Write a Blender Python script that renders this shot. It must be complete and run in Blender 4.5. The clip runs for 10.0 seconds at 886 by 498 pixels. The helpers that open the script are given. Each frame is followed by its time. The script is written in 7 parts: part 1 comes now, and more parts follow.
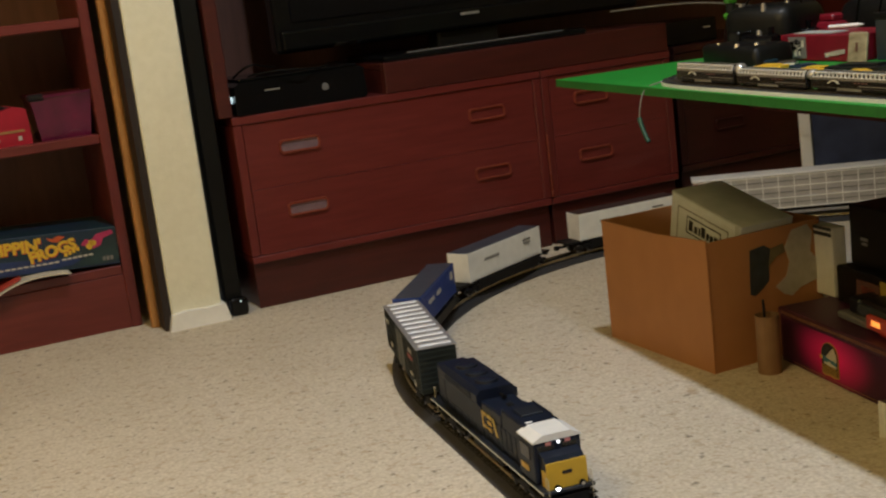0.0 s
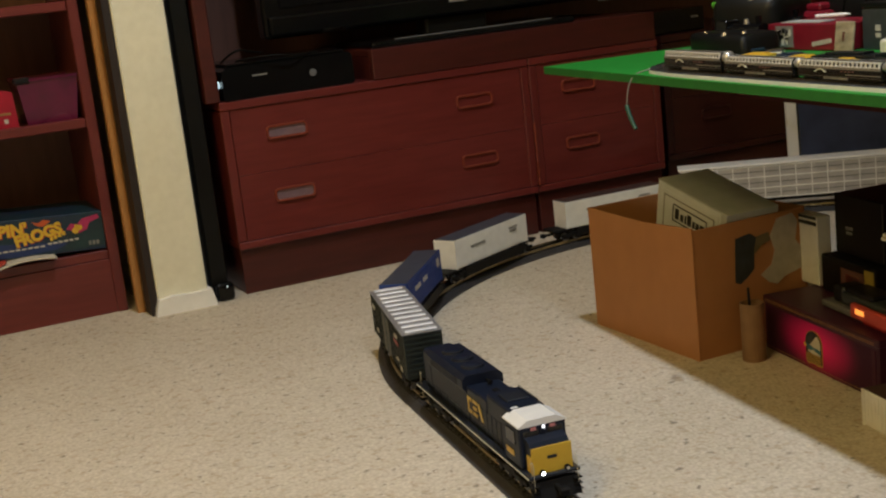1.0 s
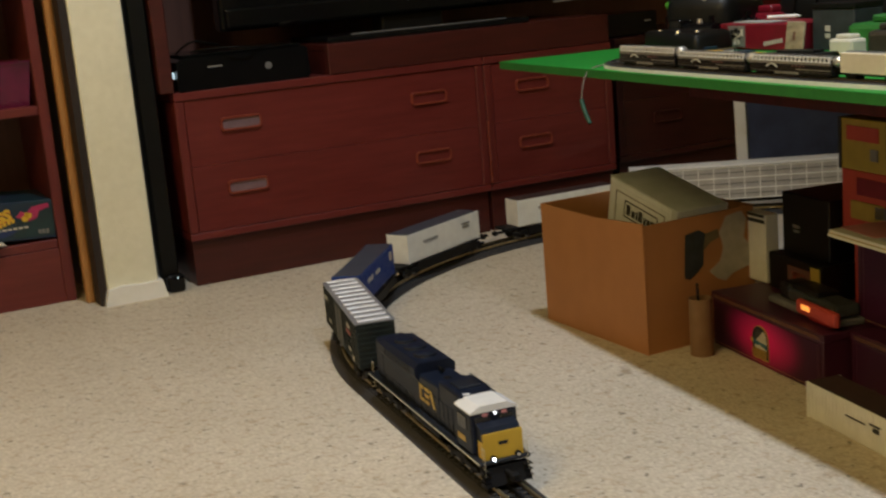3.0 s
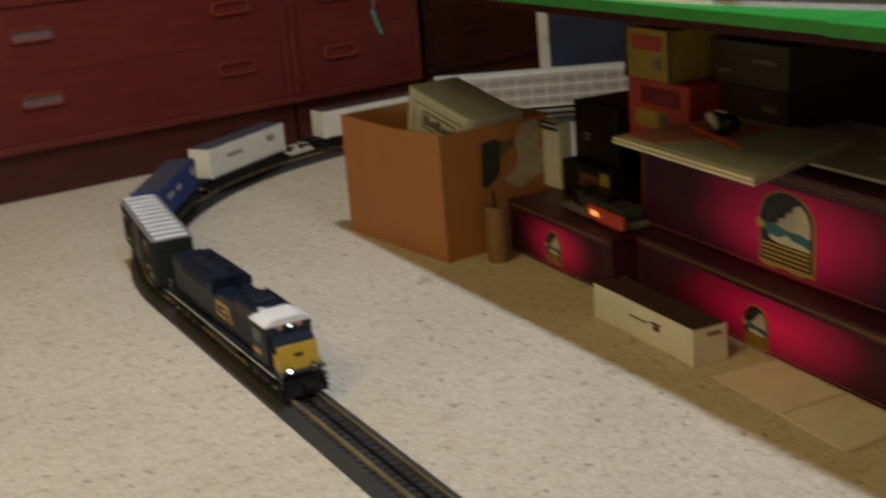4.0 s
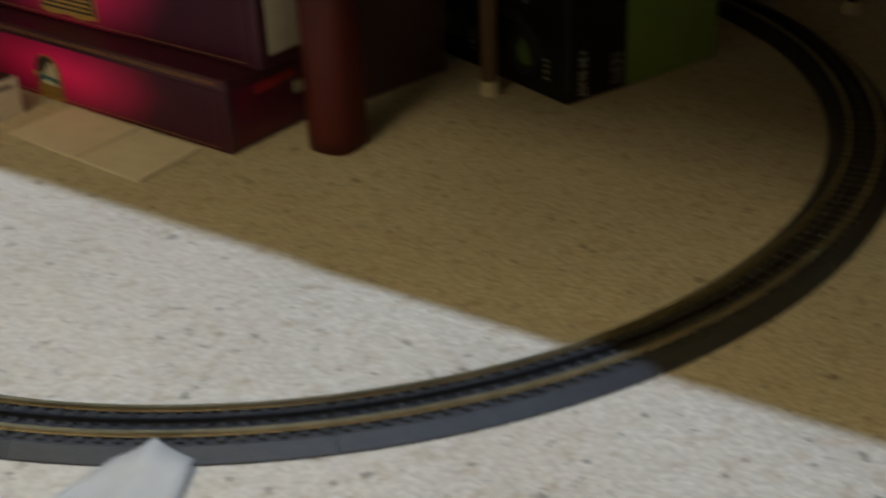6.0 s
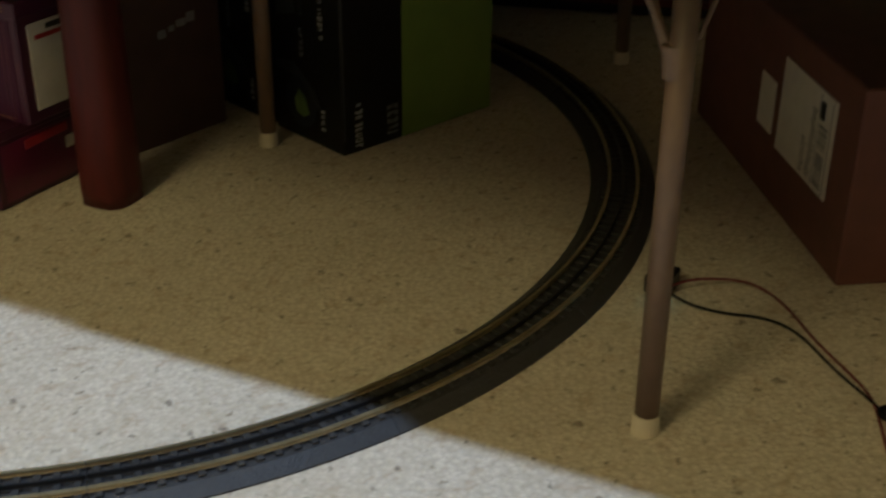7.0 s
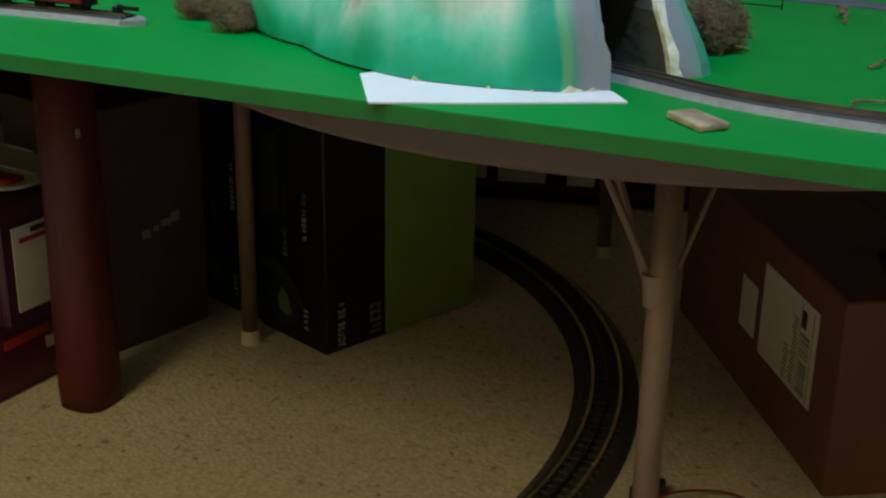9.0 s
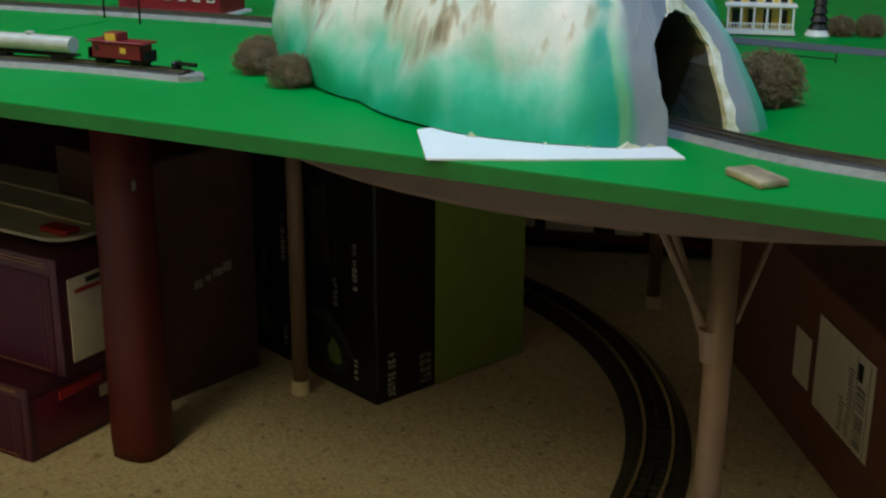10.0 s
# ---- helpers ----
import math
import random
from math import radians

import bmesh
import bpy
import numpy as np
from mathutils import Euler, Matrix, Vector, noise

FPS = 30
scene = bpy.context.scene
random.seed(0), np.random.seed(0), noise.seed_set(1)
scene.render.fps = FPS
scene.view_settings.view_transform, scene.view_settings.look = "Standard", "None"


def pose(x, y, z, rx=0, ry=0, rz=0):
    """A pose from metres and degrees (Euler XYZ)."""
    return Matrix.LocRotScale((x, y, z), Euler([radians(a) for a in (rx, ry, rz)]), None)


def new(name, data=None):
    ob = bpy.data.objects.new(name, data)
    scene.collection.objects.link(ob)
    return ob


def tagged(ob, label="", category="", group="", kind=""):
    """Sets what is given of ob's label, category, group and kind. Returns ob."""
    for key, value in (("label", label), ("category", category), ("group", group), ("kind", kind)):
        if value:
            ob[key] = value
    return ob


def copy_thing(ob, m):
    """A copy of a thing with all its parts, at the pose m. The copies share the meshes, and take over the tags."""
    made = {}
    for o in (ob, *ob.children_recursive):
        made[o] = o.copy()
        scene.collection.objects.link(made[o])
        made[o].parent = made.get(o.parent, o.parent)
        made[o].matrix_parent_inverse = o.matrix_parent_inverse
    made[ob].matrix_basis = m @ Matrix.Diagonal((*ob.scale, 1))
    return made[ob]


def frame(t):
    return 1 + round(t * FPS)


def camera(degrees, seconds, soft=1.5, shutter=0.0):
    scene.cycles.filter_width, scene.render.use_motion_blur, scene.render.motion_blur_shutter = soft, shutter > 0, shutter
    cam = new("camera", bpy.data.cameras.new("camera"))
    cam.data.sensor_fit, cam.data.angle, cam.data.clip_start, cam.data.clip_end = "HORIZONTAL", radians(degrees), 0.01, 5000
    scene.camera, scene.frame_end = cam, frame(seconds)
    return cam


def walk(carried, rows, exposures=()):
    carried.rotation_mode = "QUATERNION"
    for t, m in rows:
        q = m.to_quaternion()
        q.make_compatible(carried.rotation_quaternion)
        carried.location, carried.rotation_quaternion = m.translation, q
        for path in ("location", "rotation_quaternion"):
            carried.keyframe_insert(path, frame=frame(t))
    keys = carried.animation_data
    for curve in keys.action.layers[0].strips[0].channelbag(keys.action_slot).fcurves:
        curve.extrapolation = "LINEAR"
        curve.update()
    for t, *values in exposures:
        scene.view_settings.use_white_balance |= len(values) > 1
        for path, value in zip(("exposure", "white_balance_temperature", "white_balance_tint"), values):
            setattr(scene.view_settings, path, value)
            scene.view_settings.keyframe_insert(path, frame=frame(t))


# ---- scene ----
cam = camera(38.6, 10.0, soft=2.2, shutter=0.5)
ROWS = [
    (0.0, -0.674, -2.624, 0.641, -23.10, -11.70, -6.94),
    (0.5, -0.669, -2.621, 0.637, -23.90, -11.54, -6.73),
    (1.0, -0.677, -2.627, 0.637, -23.68, -12.26, -6.42),
    (1.5, -0.675, -2.618, 0.632, -22.86, -12.00, -6.91),
    (2.0, -0.670, -2.618, 0.631, -22.73, -11.90, -6.92),
    (2.2, -0.680, -2.618, 0.634, -23.11, -11.89, -7.19),
    (3.3, -0.693, -2.646, 0.613, -26.97, -13.01, -4.55),
    (3.5, -0.685, -2.650, 0.630, -27.75, -14.16, -5.17),
    (4.0, -0.660, -2.668, 0.619, -33.76, -16.90, -4.51),
    (4.5, -0.649, -2.686, 0.588, -36.92, -18.43, -3.08),
    (5.0, -0.644, -2.709, 0.593, -40.60, -20.21, -2.88),
    (5.3, -0.624, -2.719, 0.589, -43.43, -21.74, -3.54),
    (5.5, -0.620, -2.758, 0.593, -49.65, -24.60, -4.35),
    (5.9, -0.608, -2.770, 0.576, -59.30, -27.76, -3.27),
    (6.0, -0.600, -2.762, 0.578, -62.09, -28.70, -2.50),
    (6.2, -0.599, -2.799, 0.595, -64.74, -29.69, -1.23),
    (7.3, -0.580, -2.825, 0.623, -72.35, -26.72, 1.16),
    (7.5, -0.578, -2.827, 0.636, -72.44, -25.82, 1.82),
    (8.0, -0.568, -2.824, 0.647, -73.69, -23.52, 2.05),
    (8.5, -0.565, -2.821, 0.653, -73.14, -21.65, 1.86),
    (9.0, -0.562, -2.817, 0.654, -71.43, -20.38, 0.94),
    (9.5, -0.565, -2.813, 0.653, -70.35, -19.31, 0.58),
    (10.0, -0.565, -2.808, 0.661, -69.38, -18.38, 0.32),
]
walk(cam, [(t, pose(x, y, z, 90 + pitch, 0, yaw) @ pose(0, 0, 0, 0, 0, roll)) for t, x, y, z, yaw, pitch, roll in ROWS],
     exposures=[(0.0, -0.08, 5450, 8), (3.5, -0.14, 5300, 8), (4.5, -0.19, 5000, 8), (6.0, -0.19, 4580, 7), (7.5, -0.16, 4550, 5), (10.0, -0.09, 4560, 1)])

# ---- light ----
world = bpy.data.worlds.new("room_air")
scene.world = world
world.use_nodes = True
world.node_tree.nodes["Background"].inputs[0].default_value = (0.9, 0.75, 0.55, 1)
world.node_tree.nodes["Background"].inputs[1].default_value = 0.0


def lamp(name, place, watts, colour, radius):
    data = bpy.data.lights.new(name, "POINT")
    data.energy, data.color, data.shadow_soft_size = watts, colour, radius
    ob = new(name, data)
    ob.location = place
    return ob


def downlight(m, watts, colour, cone, blend):
    spot = bpy.data.lights.new("ceiling_downlight", "SPOT")
    spot.energy, spot.color, spot.shadow_soft_size, spot.spot_size, spot.spot_blend = watts, colour, 0.035, radians(cone), blend
    new("ceiling_downlight", spot).matrix_basis = m


downlight(pose(-0.202, -2.95, 2.2), 73, (0.925, 0.95, 1.0), 116, 0.5)
downlight(pose(-0.016, -1.29, 2.2, 9, 14, 0), 80, (1.0, 0.91, 0.79), 114, 0.5)
# unseen warm point light added at the left as fill
lamp("side_fill", (-1.48, -2.02, 1.97), 57, (1.0, 0.65, 0.20), 0.30)

# ---- materials ----
MATS = {}


def surf(name, a, b=None, scale=30.0, rough=0.6, bump=0.0, bscale=None, metal=0.0, stretch=(1, 1, 1), detail=4.0, spec=0.5,
         lo=0.35, hi=0.65, vary=0.0, coat=0.0):
    """A two-scale noise surface between colours a and b."""
    m = bpy.data.materials.new(name)
    m.use_nodes = True
    nt = m.node_tree
    n, ln = nt.nodes, nt.links
    p = n["Principled BSDF"]
    b = b or tuple(v * 0.75 for v in a)
    tc = n.new("ShaderNodeTexCoord")
    mp = n.new("ShaderNodeMapping")
    mp.inputs["Scale"].default_value = stretch
    ln.new(tc.outputs["Object"], mp.inputs["Vector"])
    n1 = n.new("ShaderNodeTexNoise")
    n1.inputs["Scale"].default_value, n1.inputs["Detail"].default_value = scale, detail
    n2 = n.new("ShaderNodeTexNoise")
    n2.inputs["Scale"].default_value, n2.inputs["Detail"].default_value = scale * 0.13, 2.0
    for q in (n1, n2):
        ln.new(mp.outputs[0], q.inputs["Vector"])
    mix = n.new("ShaderNodeMath")
    mix.operation = "MULTIPLY_ADD"
    mix.inputs[1].default_value = 0.6
    ln.new(n1.outputs[0], mix.inputs[0])
    half = n.new("ShaderNodeMath")
    half.operation = "MULTIPLY"
    half.inputs[1].default_value = 0.4
    ln.new(n2.outputs[0], half.inputs[0])
    ln.new(half.outputs[0], mix.inputs[2])
    ramp = n.new("ShaderNodeValToRGB")
    ramp.color_ramp.elements[0].position, ramp.color_ramp.elements[1].position = lo, hi
    ramp.color_ramp.elements[0].color, ramp.color_ramp.elements[1].color = (*b, 1), (*a, 1)
    ln.new(mix.outputs[0], ramp.inputs[0])
    out = ramp.outputs[0]
    if vary:
        info = n.new("ShaderNodeObjectInfo")
        hsv = n.new("ShaderNodeHueSaturation")
        mr = n.new("ShaderNodeMapRange")
        mr.inputs["To Min"].default_value, mr.inputs["To Max"].default_value = 1 - vary, 1 + vary
        ln.new(info.outputs["Random"], mr.inputs[0])
        ln.new(mr.outputs[0], hsv.inputs["Value"])
        ln.new(out, hsv.inputs["Color"])
        out = hsv.outputs[0]
    ln.new(out, p.inputs["Base Color"])
    rr = n.new("ShaderNodeMapRange")
    rr.inputs["To Min"].default_value, rr.inputs["To Max"].default_value = max(rough - 0.1, 0.02), min(rough + 0.1, 1)
    ln.new(n2.outputs[0], rr.inputs[0])
    ln.new(rr.outputs[0], p.inputs["Roughness"])
    p.inputs["Metallic"].default_value = metal
    p.inputs["Specular IOR Level"].default_value = spec
    p.inputs["Coat Weight"].default_value = coat
    if bump:
        n3 = n.new("ShaderNodeTexNoise")
        n3.inputs["Scale"].default_value, n3.inputs["Detail"].default_value = bscale or scale * 2, 3.0
        ln.new(mp.outputs[0], n3.inputs["Vector"])
        bp = n.new("ShaderNodeBump")
        bp.inputs["Strength"].default_value, bp.inputs["Distance"].default_value = bump, 0.004
        ln.new(n3.outputs[0], bp.inputs["Height"])
        ln.new(bp.outputs[0], p.inputs["Normal"])
    MATS[name] = m
    return m


def glow(name, colour, strength):
    m = bpy.data.materials.new(name)
    m.use_nodes = True
    p = m.node_tree.nodes["Principled BSDF"]
    p.inputs["Base Color"].default_value = (*colour, 1)
    p.inputs["Emission Color"].default_value = (*colour, 1)
    p.inputs["Emission Strength"].default_value = strength
    MATS[name] = m
    return m


def carpet_material():
    """Looped beige carpet with scattered brown and grey flecks."""
    m = bpy.data.materials.new("flecked_carpet")
    m.use_nodes = True
    nt = m.node_tree
    n, ln = nt.nodes, nt.links
    p = n["Principled BSDF"]
    tc = n.new("ShaderNodeTexCoord")

    def noise_at(scale, detail=2.0, rough=0.5):
        q = n.new("ShaderNodeTexNoise")
        q.inputs["Scale"].default_value, q.inputs["Detail"].default_value, q.inputs["Roughness"].default_value = scale, detail, rough
        ln.new(tc.outputs["Object"], q.inputs["Vector"])
        return q

    def ramp(src, stops):
        r = n.new("ShaderNodeValToRGB")
        e = r.color_ramp.elements
        e[0].position, e[0].color = stops[0][0], (*stops[0][1], 1)
        e[1].position, e[1].color = stops[1][0], (*stops[1][1], 1)
        ln.new(src, r.inputs[0])
        return r.outputs[0]

    def mixer(kind, fac, a, b):
        x = n.new("ShaderNodeMix")
        x.data_type, x.blend_type = "RGBA", kind
        if isinstance(fac, float):
            x.inputs["Factor"].default_value = fac
        else:
            ln.new(fac, x.inputs["Factor"])
        ln.new(a, x.inputs["A"])
        ln.new(b, x.inputs["B"])
        return x.outputs["Result"]

    base = ramp(noise_at(150, 3).outputs[0], [(0.30, (0.565, 0.508, 0.414)), (0.62, (0.675, 0.616, 0.508))])
    broad = ramp(noise_at(5, 3).outputs[0], [(0.3, (0.90, 0.89, 0.87)), (0.7, (1, 1, 1))])
    base = mixer("MULTIPLY", 1.0, base, broad)
    tufts = ramp(noise_at(48, 2, 0.6).outputs[0], [(0.34, (0.94, 0.93, 0.91)), (0.58, (1, 1, 1))])
    base = mixer("MULTIPLY", 1.0, base, tufts)
    tan = ramp(noise_at(52, 2).outputs[0], [(0.56, (0, 0, 0)), (0.70, (0.40, 0.40, 0.40))])
    col = n.new("ShaderNodeRGB")
    col.outputs[0].default_value = (0.37, 0.255, 0.145, 1)
    base = mixer("MIX", tan, base, col.outputs[0])
    dark = ramp(noise_at(66, 2.0, 0.5).outputs[0], [(0.635, (0, 0, 0)), (0.715, (0.58, 0.58, 0.58))])
    col2 = n.new("ShaderNodeRGB")
    col2.outputs[0].default_value = (0.10, 0.075, 0.055, 1)
    base = mixer("MIX", dark, base, col2.outputs[0])
    loops = n.new("ShaderNodeTexVoronoi")
    loops.inputs["Scale"].default_value = 185.0
    ln.new(tc.outputs["Object"], loops.inputs["Vector"])
    yarn = ramp(loops.outputs["Distance"], [(0.25, (1, 1, 1)), (0.75, (0.86, 0.845, 0.82))])
    base = mixer("MULTIPLY", 1.0, base, yarn)
    ln.new(base, p.inputs["Base Color"])
    p.inputs["Roughness"].default_value = 0.95
    p.inputs["Specular IOR Level"].default_value = 0.15
    bp = n.new("ShaderNodeBump")
    bp.invert = True
    bp.inputs["Strength"].default_value, bp.inputs["Distance"].default_value = 0.45, 0.0024
    ln.new(loops.outputs["Distance"], bp.inputs["Height"])
    ln.new(bp.outputs[0], p.inputs["Normal"])
    MATS["carpet"] = m


def print_gradient(name, centre, spread, inner, outer):
    """Printed carton: a bright radial glow of ink that fades to a dark ground, along the local x axis."""
    m = bpy.data.materials.new(name)
    m.use_nodes = True
    nt = m.node_tree
    n, ln = nt.nodes, nt.links
    p = n["Principled BSDF"]
    tc = n.new("ShaderNodeTexCoord")
    mp = n.new("ShaderNodeMapping")
    mp.inputs["Location"].default_value = (-centre[0] / spread[0], 0, -centre[1] / spread[1])
    mp.inputs["Scale"].default_value = (1 / spread[0], 0.0, 1 / spread[1])
    ln.new(tc.outputs["Object"], mp.inputs["Vector"])
    ln_ = n.new("ShaderNodeVectorMath")
    ln_.operation = "LENGTH"
    ln.new(mp.outputs[0], ln_.inputs[0])
    ns = n.new("ShaderNodeTexNoise")
    ns.inputs["Scale"].default_value = 9.0
    ln.new(tc.outputs["Object"], ns.inputs["Vector"])
    add = n.new("ShaderNodeMath")
    add.operation = "MULTIPLY_ADD"
    add.inputs[1].default_value = 0.25
    ln.new(ns.outputs[0], add.inputs[0])
    ln.new(ln_.outputs["Value"], add.inputs[2])
    r = n.new("ShaderNodeValToRGB")
    e = r.color_ramp.elements
    r.color_ramp.interpolation = "EASE"
    e[0].position, e[0].color = 0.02, (*inner, 1)
    e[1].position, e[1].color = 0.96, (*outer, 1)
    ln.new(add.outputs[0], r.inputs[0])
    ln.new(r.outputs[0], p.inputs["Base Color"])
    p.inputs["Roughness"].default_value = 0.5
    p.inputs["Specular IOR Level"].default_value = 0.25
    MATS[name] = m


def mountain_material():
    """Airbrushed scenery shell: turquoise foot, brown drips on a white crown, and grey round the tunnel mouth."""
    m = bpy.data.materials.new("painted_mountain")
    m.use_nodes = True
    nt = m.node_tree
    n, ln = nt.nodes, nt.links
    p = n["Principled BSDF"]
    tc = n.new("ShaderNodeTexCoord")
    sep = n.new("ShaderNodeSeparateXYZ")
    ln.new(tc.outputs["Object"], sep.inputs[0])

    def noise_at(scale, detail, squash):
        mp = n.new("ShaderNodeMapping")
        mp.inputs["Scale"].default_value = (1, 1, squash)
        ln.new(tc.outputs["Object"], mp.inputs["Vector"])
        q = n.new("ShaderNodeTexNoise")
        q.inputs["Scale"].default_value, q.inputs["Detail"].default_value = scale, detail
        ln.new(mp.outputs[0], q.inputs["Vector"])
        return q.outputs[0]

    def calc(kind, x, y, z=None):
        q = n.new("ShaderNodeMath")
        q.operation = kind
        for k, v in enumerate((x, y, z)):
            if isinstance(v, (int, float)):
                q.inputs[k].default_value = v
            elif v is not None:
                ln.new(v, q.inputs[k])
        return q.outputs[0]

    def between(src, a, b, lo=0.0, hi=1.0):
        q = n.new("ShaderNodeMapRange")
        q.interpolation_type = "SMOOTHSTEP"
        for key, v in (("From Min", a), ("From Max", b), ("To Min", lo), ("To Max", hi)):
            q.inputs[key].default_value = v
        ln.new(src, q.inputs[0])
        return q.outputs[0]

    def ramp(src, stops):
        r = n.new("ShaderNodeValToRGB")
        e = r.color_ramp.elements
        while len(e) < len(stops):
            e.new(0.5)
        for k, (at_, c) in enumerate(stops):
            e[k].position, e[k].color = at_, (*c, 1)
        ln.new(src, r.inputs[0])
        return r.outputs[0]

    def mixer(kind, fac, x, y):
        q = n.new("ShaderNodeMix")
        q.data_type, q.blend_type = "RGBA", kind
        if isinstance(fac, float):
            q.inputs["Factor"].default_value = fac
        else:
            ln.new(fac, q.inputs["Factor"])
        ln.new(x, q.inputs["A"])
        ln.new(y, q.inputs["B"])
        return q.outputs["Result"]

    streak = noise_at(22.0, 4.0, 0.30)
    blotch = noise_at(34.0, 5.0, 0.8)
    # bearing round the shell in degrees, zero towards -y
    bearing = calc("MULTIPLY", calc("ARCTAN2", calc("MULTIPLY", sep.outputs[0], -1.0), calc("MULTIPLY", sep.outputs[1], -1.0)), 57.2958)
    bearing = calc("MULTIPLY_ADD", calc("SUBTRACT", streak, 0.5), 9.0, bearing)
    height = calc("MULTIPLY_ADD", calc("SUBTRACT", streak, 0.5), -0.060, sep.outputs[2])
    height = calc("MULTIPLY_ADD", calc("SUBTRACT", blotch, 0.5), -0.055, height)
    high_teal = calc("MULTIPLY", between(bearing, 65.0, 59.5), -0.032)
    height = calc("ADD", height, high_teal)
    col = ramp(height, [(0.002, (0.060, 0.37, 0.185)), (0.018, (0.095, 0.46, 0.27)), (0.036, (0.27, 0.61, 0.45)), (0.058, (0.74, 0.77, 0.70)), (0.080, (0.86, 0.84, 0.79))])
    mottle = ramp(blotch, [(0.34, (0.66, 0.80, 0.75)), (0.60, (1.0, 1.0, 1.0))])
    col = mixer("MULTIPLY", 0.8, col, mottle)
    drips = ramp(noise_at(58.0, 3.5, 0.11), [(0.52, (1, 1, 1)), (0.585, (0.66, 0.56, 0.43)), (0.68, (0.33, 0.26, 0.18))])
    col = mixer("MULTIPLY", between(height, 0.038, 0.075, 0.0, 0.95), col, drips)
    grey = n.new("ShaderNodeRGB")
    grey.outputs[0].default_value = (0.25, 0.275, 0.31, 1)
    lime = n.new("ShaderNodeRGB")
    lime.outputs[0].default_value = (0.42, 0.52, 0.25, 1)
    deep = n.new("ShaderNodeRGB")
    deep.outputs[0].default_value = (0.050, 0.31, 0.25, 1)
    col = mixer("MIX", calc("MULTIPLY", calc("MULTIPLY", between(bearing, 62.0, 59.6), between(bearing, 57.0, 59.0)), between(blotch, 0.36, 0.60, 0.25, 0.85)), col, deep.outputs[0])
    col = mixer("MIX", calc("MULTIPLY", calc("MULTIPLY", between(bearing, 58.4, 57.6), between(bearing, 56.0, 57.0)), 0.30), col, lime.outputs[0])
    col = mixer("MIX", calc("MULTIPLY", between(bearing, 57.4, 54.6), between(bearing, 28.0, 34.0)), col, grey.outputs[0])
    ln.new(col, p.inputs["Base Color"])
    p.inputs["Roughness"].default_value = 0.62
    p.inputs["Specular IOR Level"].default_value = 0.3
    bp = n.new("ShaderNodeBump")
    bp.inputs["Strength"].default_value, bp.inputs["Distance"].default_value = 0.5, 0.008
    ln.new(calc("ADD", streak, calc("MULTIPLY", blotch, 0.5)), bp.inputs["Height"])
    ln.new(bp.outputs[0], p.inputs["Normal"])
    MATS["mountain"] = m


carpet_material()
mountain_material()
surf("cream_paint", (0.80, 0.78, 0.62), (0.73, 0.71, 0.55), 60, 0.55, 0.15, 180)
surf("white_trim", (0.88, 0.88, 0.86), (0.80, 0.80, 0.77), 40, 0.45, 0.1, 120)
surf("ceiling_paint", (0.75, 0.73, 0.68), (0.70, 0.68, 0.62), 20, 0.9)
surf("wall_paint", (0.55, 0.48, 0.36), (0.50, 0.43, 0.32), 20, 0.8, 0.1, 120)
surf("mahogany", (0.152, 0.0245, 0.0205), (0.108, 0.0160, 0.0135), 26, 0.38, 0.04, 160, stretch=(0.35, 1, 3.0), detail=7, coat=0.15)
surf("mahogany_upright", (0.146, 0.0235, 0.0195), (0.100, 0.0150, 0.0125), 26, 0.40, 0.04, 160, stretch=(3, 3, 0.35), detail=7, coat=0.15)
surf("gap_shade", (0.022, 0.013, 0.010), (0.014, 0.009, 0.007), 22, 0.7, stretch=(3, 1, 0.4))
surf("bookcase_back", (0.16, 0.072, 0.046), (0.11, 0.050, 0.032), 22, 0.6, stretch=(3, 1, 0.4))
# darker mahogany holding the plinth's shade, reused on riser and hutch edge
surf("mahogany_dim", (0.070, 0.0125, 0.0095), (0.045, 0.0085, 0.0065), 26, 0.42, 0.06, 160, stretch=(0.35, 1, 3.0), detail=7)
surf("dark_back", (0.045, 0.018, 0.011), (0.03, 0.012, 0.008), 22, 0.6, stretch=(3, 1, 0.4))
surf("table_wood", (0.085, 0.011, 0.009), (0.048, 0.007, 0.006), 24, 0.5, 0.05, 150, stretch=(3, 3, 0.4), detail=6, spec=0.3)
surf("honey_strip", (0.44, 0.215, 0.055), (0.34, 0.155, 0.038), 30, 0.4, stretch=(4, 4, 0.3), detail=6)
surf("pull_wood", (0.235, 0.050, 0.026), (0.165, 0.034, 0.018), 40, 0.3, stretch=(0.4, 2, 2))
# lilac reflection put into the colour of the pull slots
surf("pull_reflect", (0.30, 0.22, 0.27), (0.20, 0.13, 0.16), 30, 0.30, metal=0.4)
surf("black_plastic", (0.009, 0.0095, 0.010), (0.006, 0.006, 0.007), 60, 0.40, 0.05, 300, spec=0.35)
surf("gloss_black", (0.006, 0.006, 0.0065), (0.004, 0.004, 0.0045), 20, 0.16, spec=0.28)
surf("screen_black", (0.005, 0.006, 0.008), (0.004, 0.004, 0.005), 4, 0.16, spec=0.25)
surf("grey_plastic", (0.16, 0.16, 0.165), (0.11, 0.11, 0.115), 50, 0.45)
surf("roadbed", (0.038, 0.037, 0.039), (0.026, 0.025, 0.026), 120, 0.55, 0.25, 400)
surf("tie", (0.030, 0.029, 0.029), (0.020, 0.019, 0.019), 80, 0.6, 0.1, 300, vary=0.3)
surf("rail", (0.62, 0.53, 0.31), (0.42, 0.35, 0.19), 60, 0.34, metal=0.85)
surf("small_rail", (0.30, 0.27, 0.22), (0.16, 0.14, 0.11), 60, 0.35, metal=0.8)
